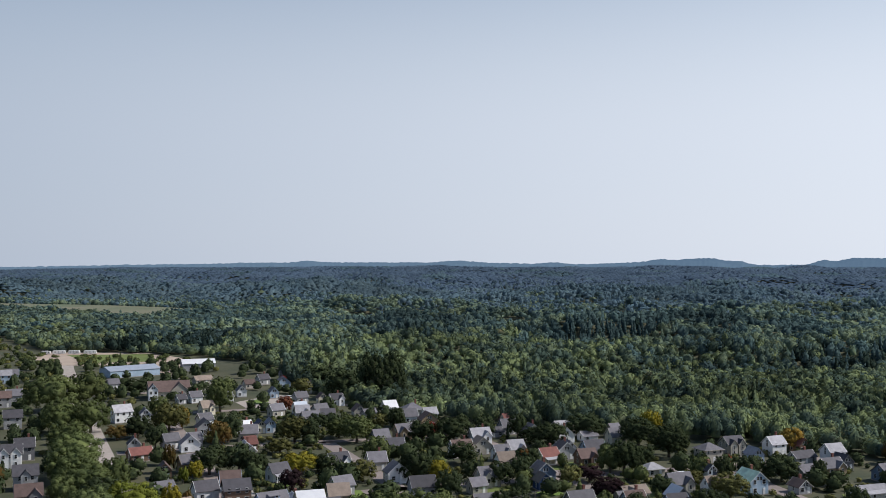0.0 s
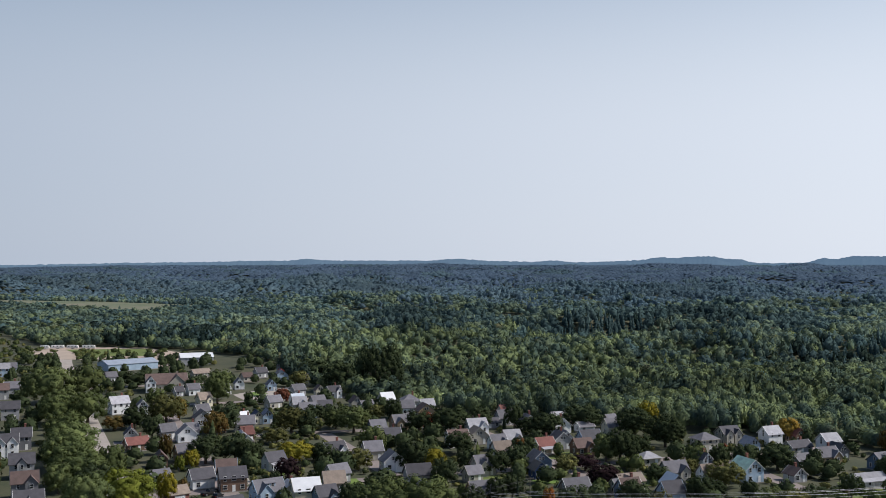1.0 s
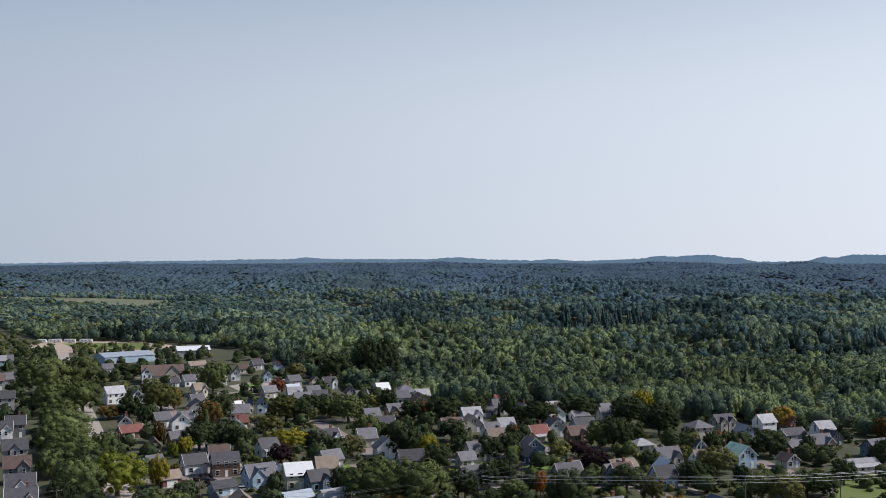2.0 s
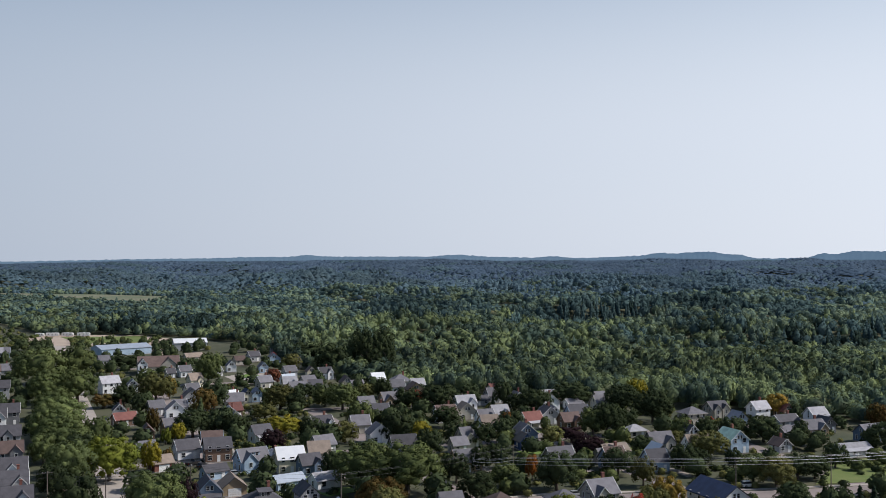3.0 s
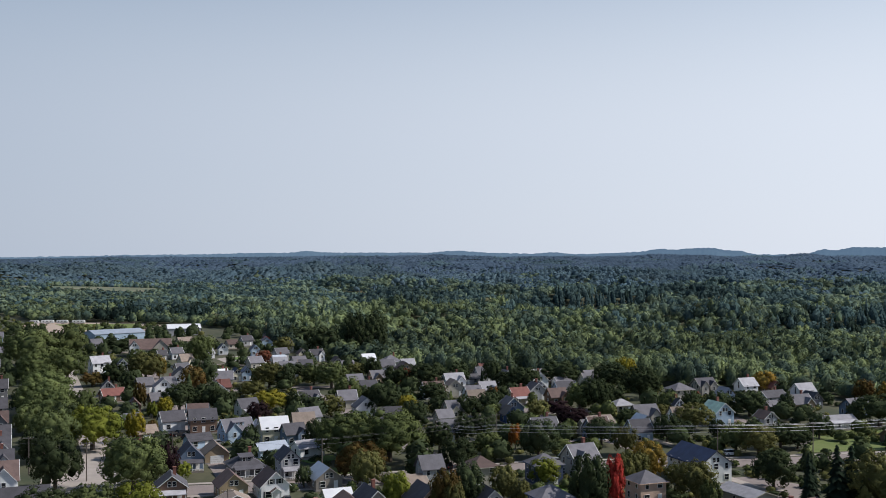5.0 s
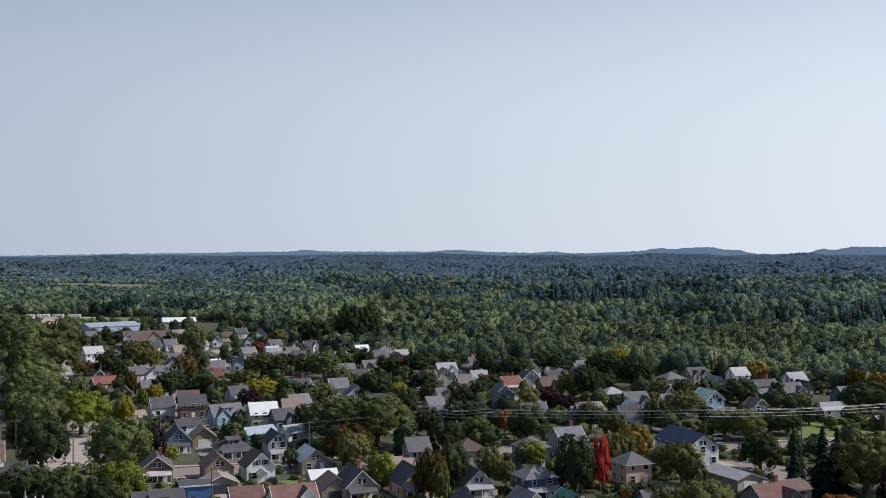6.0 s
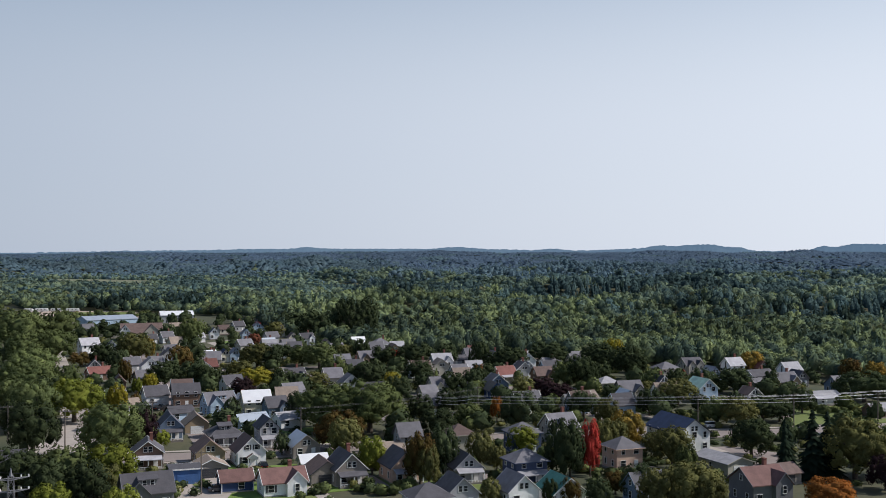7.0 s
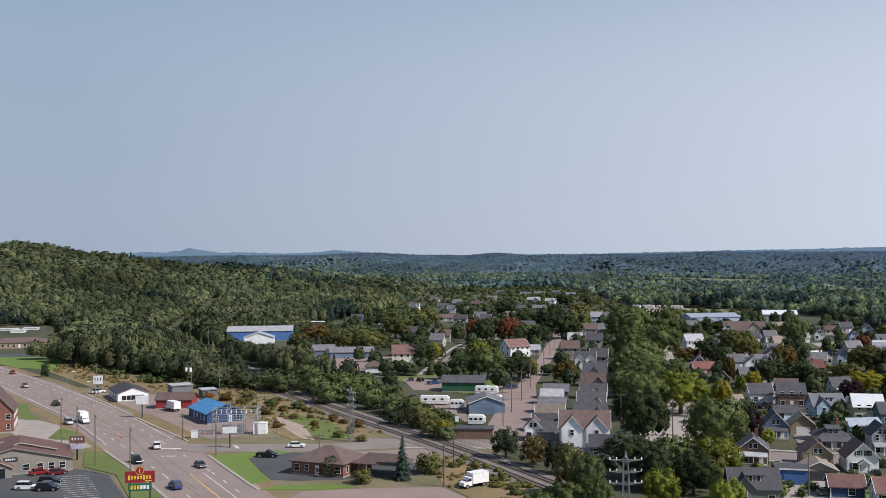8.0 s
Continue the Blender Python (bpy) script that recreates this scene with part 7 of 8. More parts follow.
for k, (z, r) in enumerate(((10.2, 0.028), (9.4, 0.034), (8.4, 0.022), (10.3, 0.02))):
    for p, q in zip(LINE, LINE[1:]):
        wire((p[0], p[1] + k * 0.35, z), (q[0], q[1] + k * 0.35, z), 0.5, r, M["wire"], "pale overhead power cable above the street")
for z, o in ((9.6, -1.0), (9.6, 1.0), (7.6, 0.2)):
    pts = [(-116, 240), (-127, 264), (-137, 288), (-146, 312), (-158, 342), (-172, 375), (-188, 414), (-205, 455), (-222, 495)]
    for p, q in zip(pts, pts[1:]):
        wire((p[0] + o, p[1], z), (q[0] + o, q[1], z), 0.4, 0.022, M["wire_dark"])
for z, o in ((9.7, -0.9), (9.7, 0.9), (8.4, 0.0)):
    pts = [(-140, 240), (-96, 274.9), (-78.5, 267.2), (-61, 283.2), (-20, 272), (26.3, 310)]
    for p, q in zip(pts, pts[1:]):
        wire((p[0], p[1] + o, z), (q[0], q[1] + o, z), 0.6, 0.022, M["wire_dark"])
for z, o in ((11.4, -1), (11.4, 1), (9, 0)):
    pts = [(-300, 244), (-214.6, 183.8), (-183, 168), (-166.1, 163.3), (-110, 128)]
    for p, q in zip(pts, pts[1:]):
        wire((p[0] + o * 0.5, p[1] + o, min(z, 10.6)), (q[0] + o * 0.5, q[1] + o, min(z, 10.6)), 0.7, 0.02, M["wire_dark"])


# ---- vehicles ----
CAR_COLOURS = dict(white=(0.75, 0.75, 0.74), black=(0.012, 0.012, 0.014), silver=(0.42, 0.43, 0.44), red=(0.3, 0.015, 0.02), maroon=(0.13, 0.012, 0.02), blue=(0.03, 0.07, 0.2), grey=(0.1, 0.1, 0.11), orange=(0.5, 0.12, 0.02))
for key, c in CAR_COLOURS.items():
    M["car_" + key] = mat("car_paint_" + key, c, tuple(v * 0.9 for v in c), rough=0.25, scale=0.6, fine=6, metal=0.2 if key not in ("white",) else 0, bump=0, spec=0.6)
WHEELS = []


def wheel_set(parent, spots, r=0.34):
    if not WHEELS:
        bm = bmesh.new()
        tube(bm, (0, -0.11, 0), (0, 0.11, 0), 0.34, 0.34, 14)
        WHEELS.append(mesh_of("wheel", bm, M["tyre"]))
        bm = bmesh.new()
        tube(bm, (0, -0.125, 0), (0, 0.125, 0), 0.21, 0.21, 10)
        WHEELS.append(mesh_of("rim", bm, M["rim"]))
    for px_, py_ in spots:
        w = part("wheel", WHEELS[0], None, parent)
        w.matrix_local = pose(px_, py_, r) @ Matrix.Scale(r / 0.34, 4)
        part("rim", WHEELS[1], None, w)


def loft(bm, rows):
    """A body from cross-sections along x: rows of (x, half width, z0, z1)."""
    rings = [[bm.verts.new((x, s * h, z)) for s, z in ((-1, z0), (1, z0), (1, z1), (-1, z1))] for x, h, z0, z1 in rows]
    for a, b in zip(rings, rings[1:]):
        for i in range(4):
            bm.faces.new((a[i], a[(i + 1) % 4], b[(i + 1) % 4], b[i]))
    bm.faces.new(rings[0][::-1])
    bm.faces.new(rings[-1])


def car(x, y, rot, colour="grey", kind="car", where="on the highway", z=0.08):
    """A car that looks along +x."""
    name = {"car": "car", "suv": "sport_utility_vehicle", "pickup": "pickup_truck"}[kind]
    C = thing(name, x, y, z, rot, f"{colour} {name.replace('_', ' ')} {where}", "car")
    tall = {"car": 1.42, "suv": 1.75, "pickup": 1.8}[kind]
    L = {"car": 2.25, "suv": 2.4, "pickup": 2.75}[kind]
    belt = tall * 0.6
    body = bmesh.new()
    loft(body, [(-L, 0.72, 0.42, belt * 0.88), (-L + 0.12, 0.86, 0.3, belt), (-L * 0.4, 0.92, 0.26, belt), (L * 0.38, 0.92, 0.26, belt), (L * 0.8, 0.88, 0.28, belt * 0.86), (L - 0.06, 0.76, 0.34, belt * 0.72), (L, 0.6, 0.42, belt * 0.62)])
    part("body", body, M["car_" + colour], C)
    back = {"car": -L * 0.72, "suv": -L * 0.95, "pickup": -L * 0.12}[kind]
    glass = bmesh.new()
    loft(glass, [(back, 0.82, belt - 0.02, belt + 0.02), (back + 0.3, 0.72, belt - 0.02, tall - 0.05), (L * 0.12, 0.72, belt - 0.02, tall - 0.05), (L * 0.46, 0.84, belt - 0.02, belt + 0.02)])
    cab = part("cabin", glass, M["glass"], C, "dark glazed cabin")
    roof = bmesh.new()
    loft(roof, [(back + 0.26, 0.7, tall - 0.08, tall - 0.03), (back + 0.6, 0.73, tall - 0.07, tall), (L * 0.02, 0.73, tall - 0.07, tall), (L * 0.16, 0.69, tall - 0.08, tall - 0.03)])
    part("roof_panel", roof, M["car_" + colour], C)
    if kind == "pickup":
        bed = bmesh.new()
        box(bed, -L * 0.55, 0, belt + 0.03, L * 0.75, 1.5, 0.04)
        part("bed_cover", bed, M["tyre"], C)
    wheel_set(C, [(-L * 0.6, -0.82), (-L * 0.6, 0.82), (L * 0.6, -0.82), (L * 0.6, 0.82)], 0.34 if kind == "car" else 0.39)
    for s in (-0.62, 0.62):
        for xx, mm, nm in ((L - 0.08, "headlight", "headlight"), (-L + 0.02, "tail", "tail_light")):
            bm = bmesh.new()
            box(bm, xx, s, belt * 0.72, 0.12, 0.3, 0.16)
            part(nm, bm, M[mm], C)
    return C


R1 = -26
for a in ((-367, 281.6, R1, "red"), (-323.7, 255, R1 + 180, "silver", "pickup"), (-274, 229.2, R1 + 180, "black", "pickup"), (-238.5, 205.5, R1, "silver", "suv"), (-187.2, 191, R1 + 165, "white", "suv"),
          (-177.1, 175.1, R1, "black", "suv"), (-160.4, 179, R1, "grey", "car"), (-149, 160, R1 + 180, "blue", "suv")):
    car(*a)
car(-157, 209.5, 33, "white", "car", "on the side street")
car(-154.7, 195.8, 22, "black", "pickup", "parked beside the brick building", 0.1)
for a in ((-175.2, 143.5, 30, "white", "suv"), (-175.5, 149.5, 35, "black", "suv"), (-172.8, 147.2, 35, "grey", "car"), (-170.6, 145, 35, "black", "suv"), (-186, 155, 70, "red", "car"), (-182.4, 157, 70, "maroon", "car")):
    car(*a, where="parked outside the restaurant", z=0.1)
def tractor(x, y, rot, z=0.14):
    """A small red farm tractor with tall rear wheels."""
    T = thing("tractor", x, y, z, rot, "small red tractor parked on gravel", "tractor")
    bm = bmesh.new()
    box(bm, 0, 0.75, 1.05, 0.7, 1.7, 0.6)
    box(bm, 0, 1.62, 1.0, 0.6, 0.1, 0.5)
    bmesh.ops.bevel(bm, geom=bm.edges[:], offset=0.05, segments=1, affect="EDGES")
    part("hood", bm, M["car_red"], T, "red painted hood")
    bm = bmesh.new()
    box(bm, 0, 0.2, 0.7, 0.5, 2.6, 0.3)
    part("chassis", bm, M["dark_trim"], T)
    bm = bmesh.new()
    box(bm, 0, -0.55, 1.1, 0.5, 0.5, 0.14)
    box(bm, 0, -0.8, 1.35, 0.5, 0.1, 0.45)
    part("seat", bm, M["dark_trim"], T)
    for k in (-1, 1):
        bm = bmesh.new()
        tube(bm, (k * 0.5, -1.0, 1.0), (k * 0.5, -1.0, 2.3), 0.04, 0.04, 6)
        part("roll_bar", bm, M["dark_trim"], T)
        bm = bmesh.new()
        tube(bm, (k * 0.5, -0.7, 0.7), (k * 0.92, -0.7, 0.7), 0.7, 0.7, 14)
        rear = part("rear_wheel", bm, M["tyre"], T)
        bm = bmesh.new()
        tube(bm, (k * 0.9, -0.7, 0.7), (k * 0.95, -0.7, 0.7), 0.35, 0.3, 10)
        part("rim", bm, M["car_red"], rear)
        bm = bmesh.new()
        tube(bm, (k * 0.45, 1.2, 0.4), (k * 0.72, 1.2, 0.4), 0.4, 0.4, 12)
        part("front_wheel", bm, M["tyre"], T)
    bm = bmesh.new()
    tube(bm, (0.2, 1.1, 1.3), (0.2, 1.1, 2.1), 0.05, 0.05, 6)
    part("exhaust_pipe", bm, M["dark_trim"], T)


tractor(-203.5, 339.5, 70)
tractor(-207.5, 339.0, 40)
car(-194.5, 335.0, 60, "blue", "pickup", "parked beside the green warehouse", 0.14)
car(-228.5, 361, 40, "white", "suv", "parked beside the cream house", 0.1)
car(-72.1, 333.1, 60, "black", "pickup", "parked in a back yard", 0.1)
car(-68.4, 330.0, 65, "black", "car", "parked in a back yard", 0.1)
car(-164, 338, 30, "blue", "pickup", "parked on the grass", 0.12)
for a in ((-60, 316, 20, "black", "car"), (-56, 318, 20, "silver", "car"), (-63.5, 314, 20, "grey", "suv"), (-30, 221, 20, "grey", "car"), (-84, 590, 30, "white", "suv"), (92, 300.5, 20, "white", "suv"), (42, 290, 17, "silver", "car"), (12, 283, 110, "black", "suv"), (-8, 262, 110, "white", "car"), (-44, 300, 20, "white", "pickup"),
          (-286, 257, 60, "white", "suv"), (-222, 342, 20, "silver", "car"), (-228, 340, 30, "black", "suv"), (-55, 262, 14, "silver", "car"), (60, 268, 100, "grey", "car"), (-25, 245, 110, "black", "car")):
    car(*a, where="parked among the houses", z=0.1)


def box_truck(x, y, rot, L=5.0, tall=3.3, label="white box truck parked on the grass", z=0.1):
    T = thing("box_truck", x, y, z, rot, label, "truck")
    bm = bmesh.new()
    box(bm, -1.0, 0, 0.85 + (tall - 0.85) / 2, L, 2.3, tall - 0.85)
    box(bm, -1.0, 0, tall + 0.03, L + 0.08, 2.38, 0.08)
    part("cargo_box", bm, M["trim"], T)
    bm = bmesh.new()
    x0 = L / 2 - 0.9
    loft(bm, [(x0, 0.98, 0.5, 2.3), (x0 + 0.9, 0.98, 0.5, 2.3), (x0 + 1.3, 0.96, 0.5, 1.45), (x0 + 2.1, 0.9, 0.55, 1.25)])
    part("cab", bm, M["trim"], T)
    bm = bmesh.new()
    loft(bm, [(x0 + 0.2, 1.0, 1.5, 2.1), (x0 + 0.95, 1.0, 1.5, 2.1), (x0 + 1.28, 0.98, 1.48, 1.52)])
    part("cab_glass", bm, M["glass"], T)
    bm = bmesh.new()
    box(bm, 0, 0, 0.6, L + 1.6, 1.0, 0.25)
    part("chassis", bm, M["tyre"], T)
    wheel_set(T, [(-L * 0.42, -0.95), (-L * 0.42, 0.95), (x0 + 1.3, -0.9), (x0 + 1.3, 0.9)], 0.45)


box_truck(-95.3, 192.5, -112, 4.2, 3.0)
box_truck(-237, 209.5, R1, 4.6, 3.1, "white box van driving on the highway", 0.06)
box_truck(-231.6, 239.5, 160, 5.2, 3.0, "white food truck parked beside the red shop")


def caravan(x, y, rot, L=7.0, label="white camping trailer parked on gravel"):
    T = thing("camping_trailer", x, y, 0.1, rot, label, "trailer")
    bm = bmesh.new()
    loft(bm, [(-L / 2, 1.1, 0.7, 2.6), (-L / 2 + 0.3, 1.2, 0.55, 2.9), (L / 2 - 0.7, 1.2, 0.55, 2.9), (L / 2, 1.1, 0.9, 2.3)])
    part("body", bm, M["trim"], T)
    for k in range(3):
        for s in (-1, 1):
            bm = bmesh.new()
            box(bm, -L * 0.3 + k * L * 0.28, s * 1.2, 1.9, 0.9, 0.06, 0.6)
            part("window", bm, M["glass"], T)
    bm = bmesh.new()
    box(bm, 0.3, 0, 2.98, 0.9, 0.9, 0.2)
    part("roof_vent", bm, M["trim"], T)
    bm = bmesh.new()
    box(bm, 0, 0, 1.1, L * 0.96, 2.44, 0.12)
    part("stripe", bm, M["roof_brown"], T)
    wheel_set(T, [(-0.5, -1.05), (0.4, -1.05), (-0.5, 1.05), (0.4, 1.05)], 0.36)


for a in ((-166, 290, 27, 9.5), (-155, 285.5, 27, 4.5), (-163.4, 319.5, 22, 8), (-148, 300, 110, 5), (-134.2, 261.5, 25, 5)):
    caravan(*a)
for a in ((-309, 860, 10, 10), (-297, 860, 5, 9), (-284, 860, 10, 10), (-318, 856, 10, 7)):
    caravan(*a, "white trailer parked in a far sandy yard")


# ---- roadside buildings ----
RS = house(-198, 157, 54, 25, 18, 2.9, 3.0, "a", "taupe", "maroon", kind="restaurant", bare=2, extra="and a raised middle")
bm, b2 = bmesh.new(), bmesh.new()
gable_body(bm, 15, 10, 4.3, 1.9, y0=1.5, x0=1.5, z0=2.8)
part("clerestory", bm, M["wall_taupe"], RS)
gable_roof(b2, 15, 10, 4.3, 1.9, over=0.5, y0=1.5, x0=1.5)
part("roof", b2, M["roof_maroon"], RS, "upper maroon roof")
part("trim", rake(15, -4.05, 4.3, 1.9, over=0.5, x0=1.5), M["wall_beige"], RS)
bm, b2 = bmesh.new(), bmesh.new()
gable_body(bm, 4.6, 3.2, 2.3, 1.1, y0=-10.6, x0=-2.6)
part("entrance", bm, M["wall_taupe"], RS)
gable_roof(b2, 4.6, 3.2, 2.3, 1.1, over=0.4, y0=-10.6, x0=-2.6)
part("roof", b2, M["roof_maroon"], RS, "small gable over the entrance")
part("trim", rake(4.6, -12.64, 2.3, 1.1, over=0.4, x0=-2.6), M["wall_beige"], RS)
bm = bmesh.new()
box(bm, -2.6, -12.23, 1.1, 1.7, 0.08, 2.1)
part("door", bm, M["glass"], RS, "dark glass entrance door")
for px_ in (2.6, 5.6, 8.0, 10.3):
    window(RS, "m", px_, -9.03, 1.55, 0)
bm = bmesh.new()
box(bm, -0.6, -9.08, 3.55, 3.0, 0.12, 0.9)
sg = part("sign", bm, M["dark_trim"], RS, "dark wall sign with pale bars")
for k in range(5):
    bm = bmesh.new()
    box(bm, -1.5 + k * 0.42, -9.18, 3.55, 0.3, 0.06, 0.35)
    part("letter_bar", bm, M["sign_pale"], sg)
for k in range(3):
    bm = bmesh.new()
    box(bm, -7 + k * 2.2, 2.5, 5.1, 1.3, 1.1, 1.3)
    part("roof_vent", bm, M["steel"], RS)
CN = thing("drive_through_canopy", -119, 193.5, 0, 12, "open drive-through canopy with maroon hip roof on brick posts", "canopy")
for px_ in (-4.6, 4.6):
    for py_ in (-2.6, 2.6):
        bm = bmesh.new()
        box(bm, px_, py_, 1.5, 0.8, 0.8, 3.0)
        part("post", bm, M["brick"], CN)
bm = bmesh.new()
solid(bm, [(-6, -3.8, 2.9), (6, -3.8, 2.9), (6, 3.8, 2.9), (-6, 3.8, 2.9)], [(-3.6, -0.2, 4.7), (3.6, -0.2, 4.7), (3.6, 0.2, 4.7), (-3.6, 0.2, 4.7)])
part("roof", bm, M["roof_brown"], CN)
bm = bmesh.new()
box(bm, 0, 0, 2.78, 11.6, 7.2, 0.22)
part("ceiling_panel", bm, M["wall_taupe"], CN)
BS = house(-207.4, 233.5, 61.6, 11, 17.5, 3.0, 2.3, "a", "navy", "bblue", kind="shop", bare=2)
for k in range(4):
    window(BS, "s", -5.52, -6 + k * 3.2, 1.55, -90)
door(BS, 1.5, -8.75, 0.15, 0)
for px_ in (-2.6, 3.8):
    window(BS, "s", px_, -8.77, 1.55, 0)
DN = house(-266, 252.7, 58, 10, 17, 2.9, 1.9, "a", "white", "dark", kind="diner", bare=2)
bm = bmesh.new()
box(bm, 0, -8.53, 1.35, 7.4, 0.08, 1.5)
fr = part("window", bm, M["glass"], DN, "long dark shop window")
for k in range(6):
    bm = bmesh.new()
    box(bm, -3.7 + k * 1.48, -8.6, 1.35, 0.1, 0.08, 1.6)
    part("mullion", bm, M["trim"], fr)
for k in range(3):
    window(DN, "b", -5.02, -5 + k * 5, 1.5, -90)
house(-252, 263, 58, 7, 7, 4.4, 0.2, "f", "dgrey", "light", kind="shop", bare=2)
house(-244, 268, 58, 5, 6, 2.8, 0.2, "f", "dgrey", "light", kind="shop", bare=2)
house(-374, 442, 38, 16, 10, 3.6, 2.6, "a", "white", "metal", kind="showroom", bare=1)
for px_, py_, w_ in ((-566, 424, 14), (-558, 436, 9), (-549, 420, 8)):
    house(px_, py_, 40, w_, 6, 3.0, 0.2, "f", "white", "white", kind="shed", bare=2)
for px_, py_, h_ in ((-444, 391, 17), (-437, 402, 15), (-420, 408, 16), (-392, 372, 13), (-352, 380, 14)):
    pole(px_, py_, h_, 35, 1)

# ---- signs ----
def panel(parent, name, x, z, w, h, material, y=0.0, deep=0.35, label=""):
    bm = bmesh.new()
    box(bm, x, y, z, w, deep, h)
    return part(name, bm, material, parent, label)


M["sign_red"] = mat("sign_red", (0.26, 0.02, 0.03), (0.2, 0.015, 0.02), rough=0.4, bump=0)
M["sign_green"] = mat("sign_green", (0.02, 0.13, 0.07), rough=0.4, bump=0)
M["sign_yellow"] = mat("sign_yellow", (0.75, 0.5, 0.06), rough=0.4, bump=0)
M["sign_white"] = mat("sign_white", (0.75, 0.76, 0.78), rough=0.4, bump=0)
M["sign_purple"] = mat("sign_purple", (0.52, 0.46, 0.6), (0.4, 0.34, 0.5), rough=0.4, bump=0)
SG = thing("shop_sign", -141.5, 143.5, 0, 40, "tall red and green roadside sign on two posts", "sign")
for s in (-1.9, 1.9):
    bm = bmesh.new()
    box(bm, s, 0, 3.2, 0.3, 0.3, 6.6)
    part("post", bm, M["dark_trim"], SG)
red = panel(SG, "sign_panel", 0, 6.3, 5.6, 2.2, M["sign_red"], label="red sign panel with yellow bars")
for k in range(8):
    bm = bmesh.new()
    box(bm, -2.0 + k * 0.56, -0.2, 6.2, 0.38, 0.06, 0.9 if k in (0, 5) else 0.66)
    part("letter_bar", bm, M["sign_yellow"], red)
bm = bmesh.new()
box(bm, 1.6, -0.2, 5.5, 1.3, 0.06, 0.2)
part("letter_bar", bm, M["sign_yellow"], red)
bm = bmesh.new()
tube(bm, (0, -0.25, 7.5), (0, 0.2, 7.5), 0.85, 0.85, 20)
disc = part("round_sign", bm, M["sign_red"], SG, "round red topper with yellow ring")
bm = bmesh.new()
for k in range(24):
    a0, a1 = 2 * math.pi * k / 24, 2 * math.pi * (k + 1) / 24
    tube(bm, (0.76 * math.cos(a0), -0.27, 7.5 + 0.76 * math.sin(a0)), (0.76 * math.cos(a1), -0.27, 7.5 + 0.76 * math.sin(a1)), 0.06, 0.06, 4)
part("ring", bm, M["sign_yellow"], disc)
bm = bmesh.new()
box(bm, 0.0, -0.27, 7.5, 0.18, 0.06, 0.8)
part("emblem", bm, M["sign_yellow"], disc)
grn = panel(SG, "lower_panel", 0, 4.3, 4.4, 1.4, M["sign_green"], label="green sign panel with pale bars")
for k in range(6):
    bm = bmesh.new()
    box(bm, -1.5 + k * 0.6, -0.2, 4.3, 0.44, 0.06, 0.75)
    part("letter_bar", bm, M["sign_yellow"] if k < 3 else M["sign_white"], grn)


def pole_sign(x, y, rot, tall, w, h, material, label, post="dark_trim", bars=None):
    P = thing("roadside_sign", x, y, 0, rot, label, "sign")
    bm = bmesh.new()
    box(bm, 0, 0, tall / 2, 0.32, 0.32, tall)
    part("post", bm, M[post], P)
    f = panel(P, "sign_face", 0, tall + h / 2 - 0.1, w, h, M[material])
    if bars:
        for k in range(bars[1]):
            bm = bmesh.new()
            box(bm, -w * 0.3 + k * w * 0.6 / max(bars[1] - 1, 1), -0.2, tall + h * 0.55, w * 0.09, 0.06, h * 0.32)
            part("letter_bar", bm, M[bars[0]], f)


pole_sign(-284.2, 255.2, 35, 3.6, 3.2, 3.0, "sign_white", "white square roadside sign on a post", bars=("dark_trim", 3))
pole_sign(-228.9, 224.6, 35, 4.2, 3.6, 2.6, "sign_white", "blank white sign board on a post")
pole_sign(-171.5, 200.8, 35, 3.8, 3.6, 1.6, "sign_white", "white sign board on a thick black post")
pole_sign(-192.2, 170.4, 35, 4.2, 3.6, 1.7, "roof_maroon", "dark maroon restaurant sign above a pale display", bars=("sign_white", 4))
pole_sign(-192.2, 170.4, 35, 2.8, 3.0, 1.2, "sign_purple", "pale violet display board on a post")
pole_sign(-135, 252, 30, 2.4, 1.0, 1.6, "sign_white", "small white sign at a yard")

# ---- substation ----
SB = thing("substation", -184.5, 217.5, 0, 33, "grey steel lattice electrical substation with white cabinet", "substation")
for ix in range(4):
    for iy in range(2):
        bm = bmesh.new()
        tube(bm, (-6 + ix * 4, -2.5 + iy * 5, 0), (-6 + ix * 4, -2.5 + iy * 5, 8 if ix % 2 else 6.4), 0.16, 0.13, 5)
        part("column", bm, M["steel"], SB)
for z in (4.2, 5.6, 6.9):
    for iy in (-2.5, 2.5):
        bm = bmesh.new()
        tube(bm, (-6.4, iy, z), (6.4, iy, z), 0.11, 0.11, 5)
        part("beam", bm, M["steel"], SB)
    for ix in range(4):
        bm = bmesh.new()
        tube(bm, (-6 + ix * 4, -3, z), (-6 + ix * 4, 3, z), 0.1, 0.1, 5)
        part("beam", bm, M["steel"], SB)
for k in range(9):
    bm = bmesh.new()
    tube(bm, (-5.5 + k * 1.35, 0, 5.6), (-5.5 + k * 1.35, 0, 6.7), 0.14, 0.08, 6)
    part("insulator", bm, M["trim"], SB)
bm = bmesh.new()
box(bm, 6.6, -1, 1.6, 3.6, 2.4, 3.0)
box(bm, 6.6, -1, 3.15, 3.8, 2.6, 0.12)
part("cabinet", bm, M["trim"], SB, "white equipment cabinet")
for k in range(2):
    bm = bmesh.new()
    box(bm, -3 + k * 4, 0, 1.2, 1.8, 1.6, 2.4)
    part("transformer", bm, M["steel"], SB)
FN = thing("fence", -182, 215, 0, 33, "wire mesh fence round the substation", "fence")
for k in range(12):
    bm = bmesh.new()
    tube(bm, (-9 + k * 1.9, -5, 0), (-9 + k * 1.9, -5, 2.2), 0.05, 0.05, 5)
    part("post", bm, M["steel"], FN)
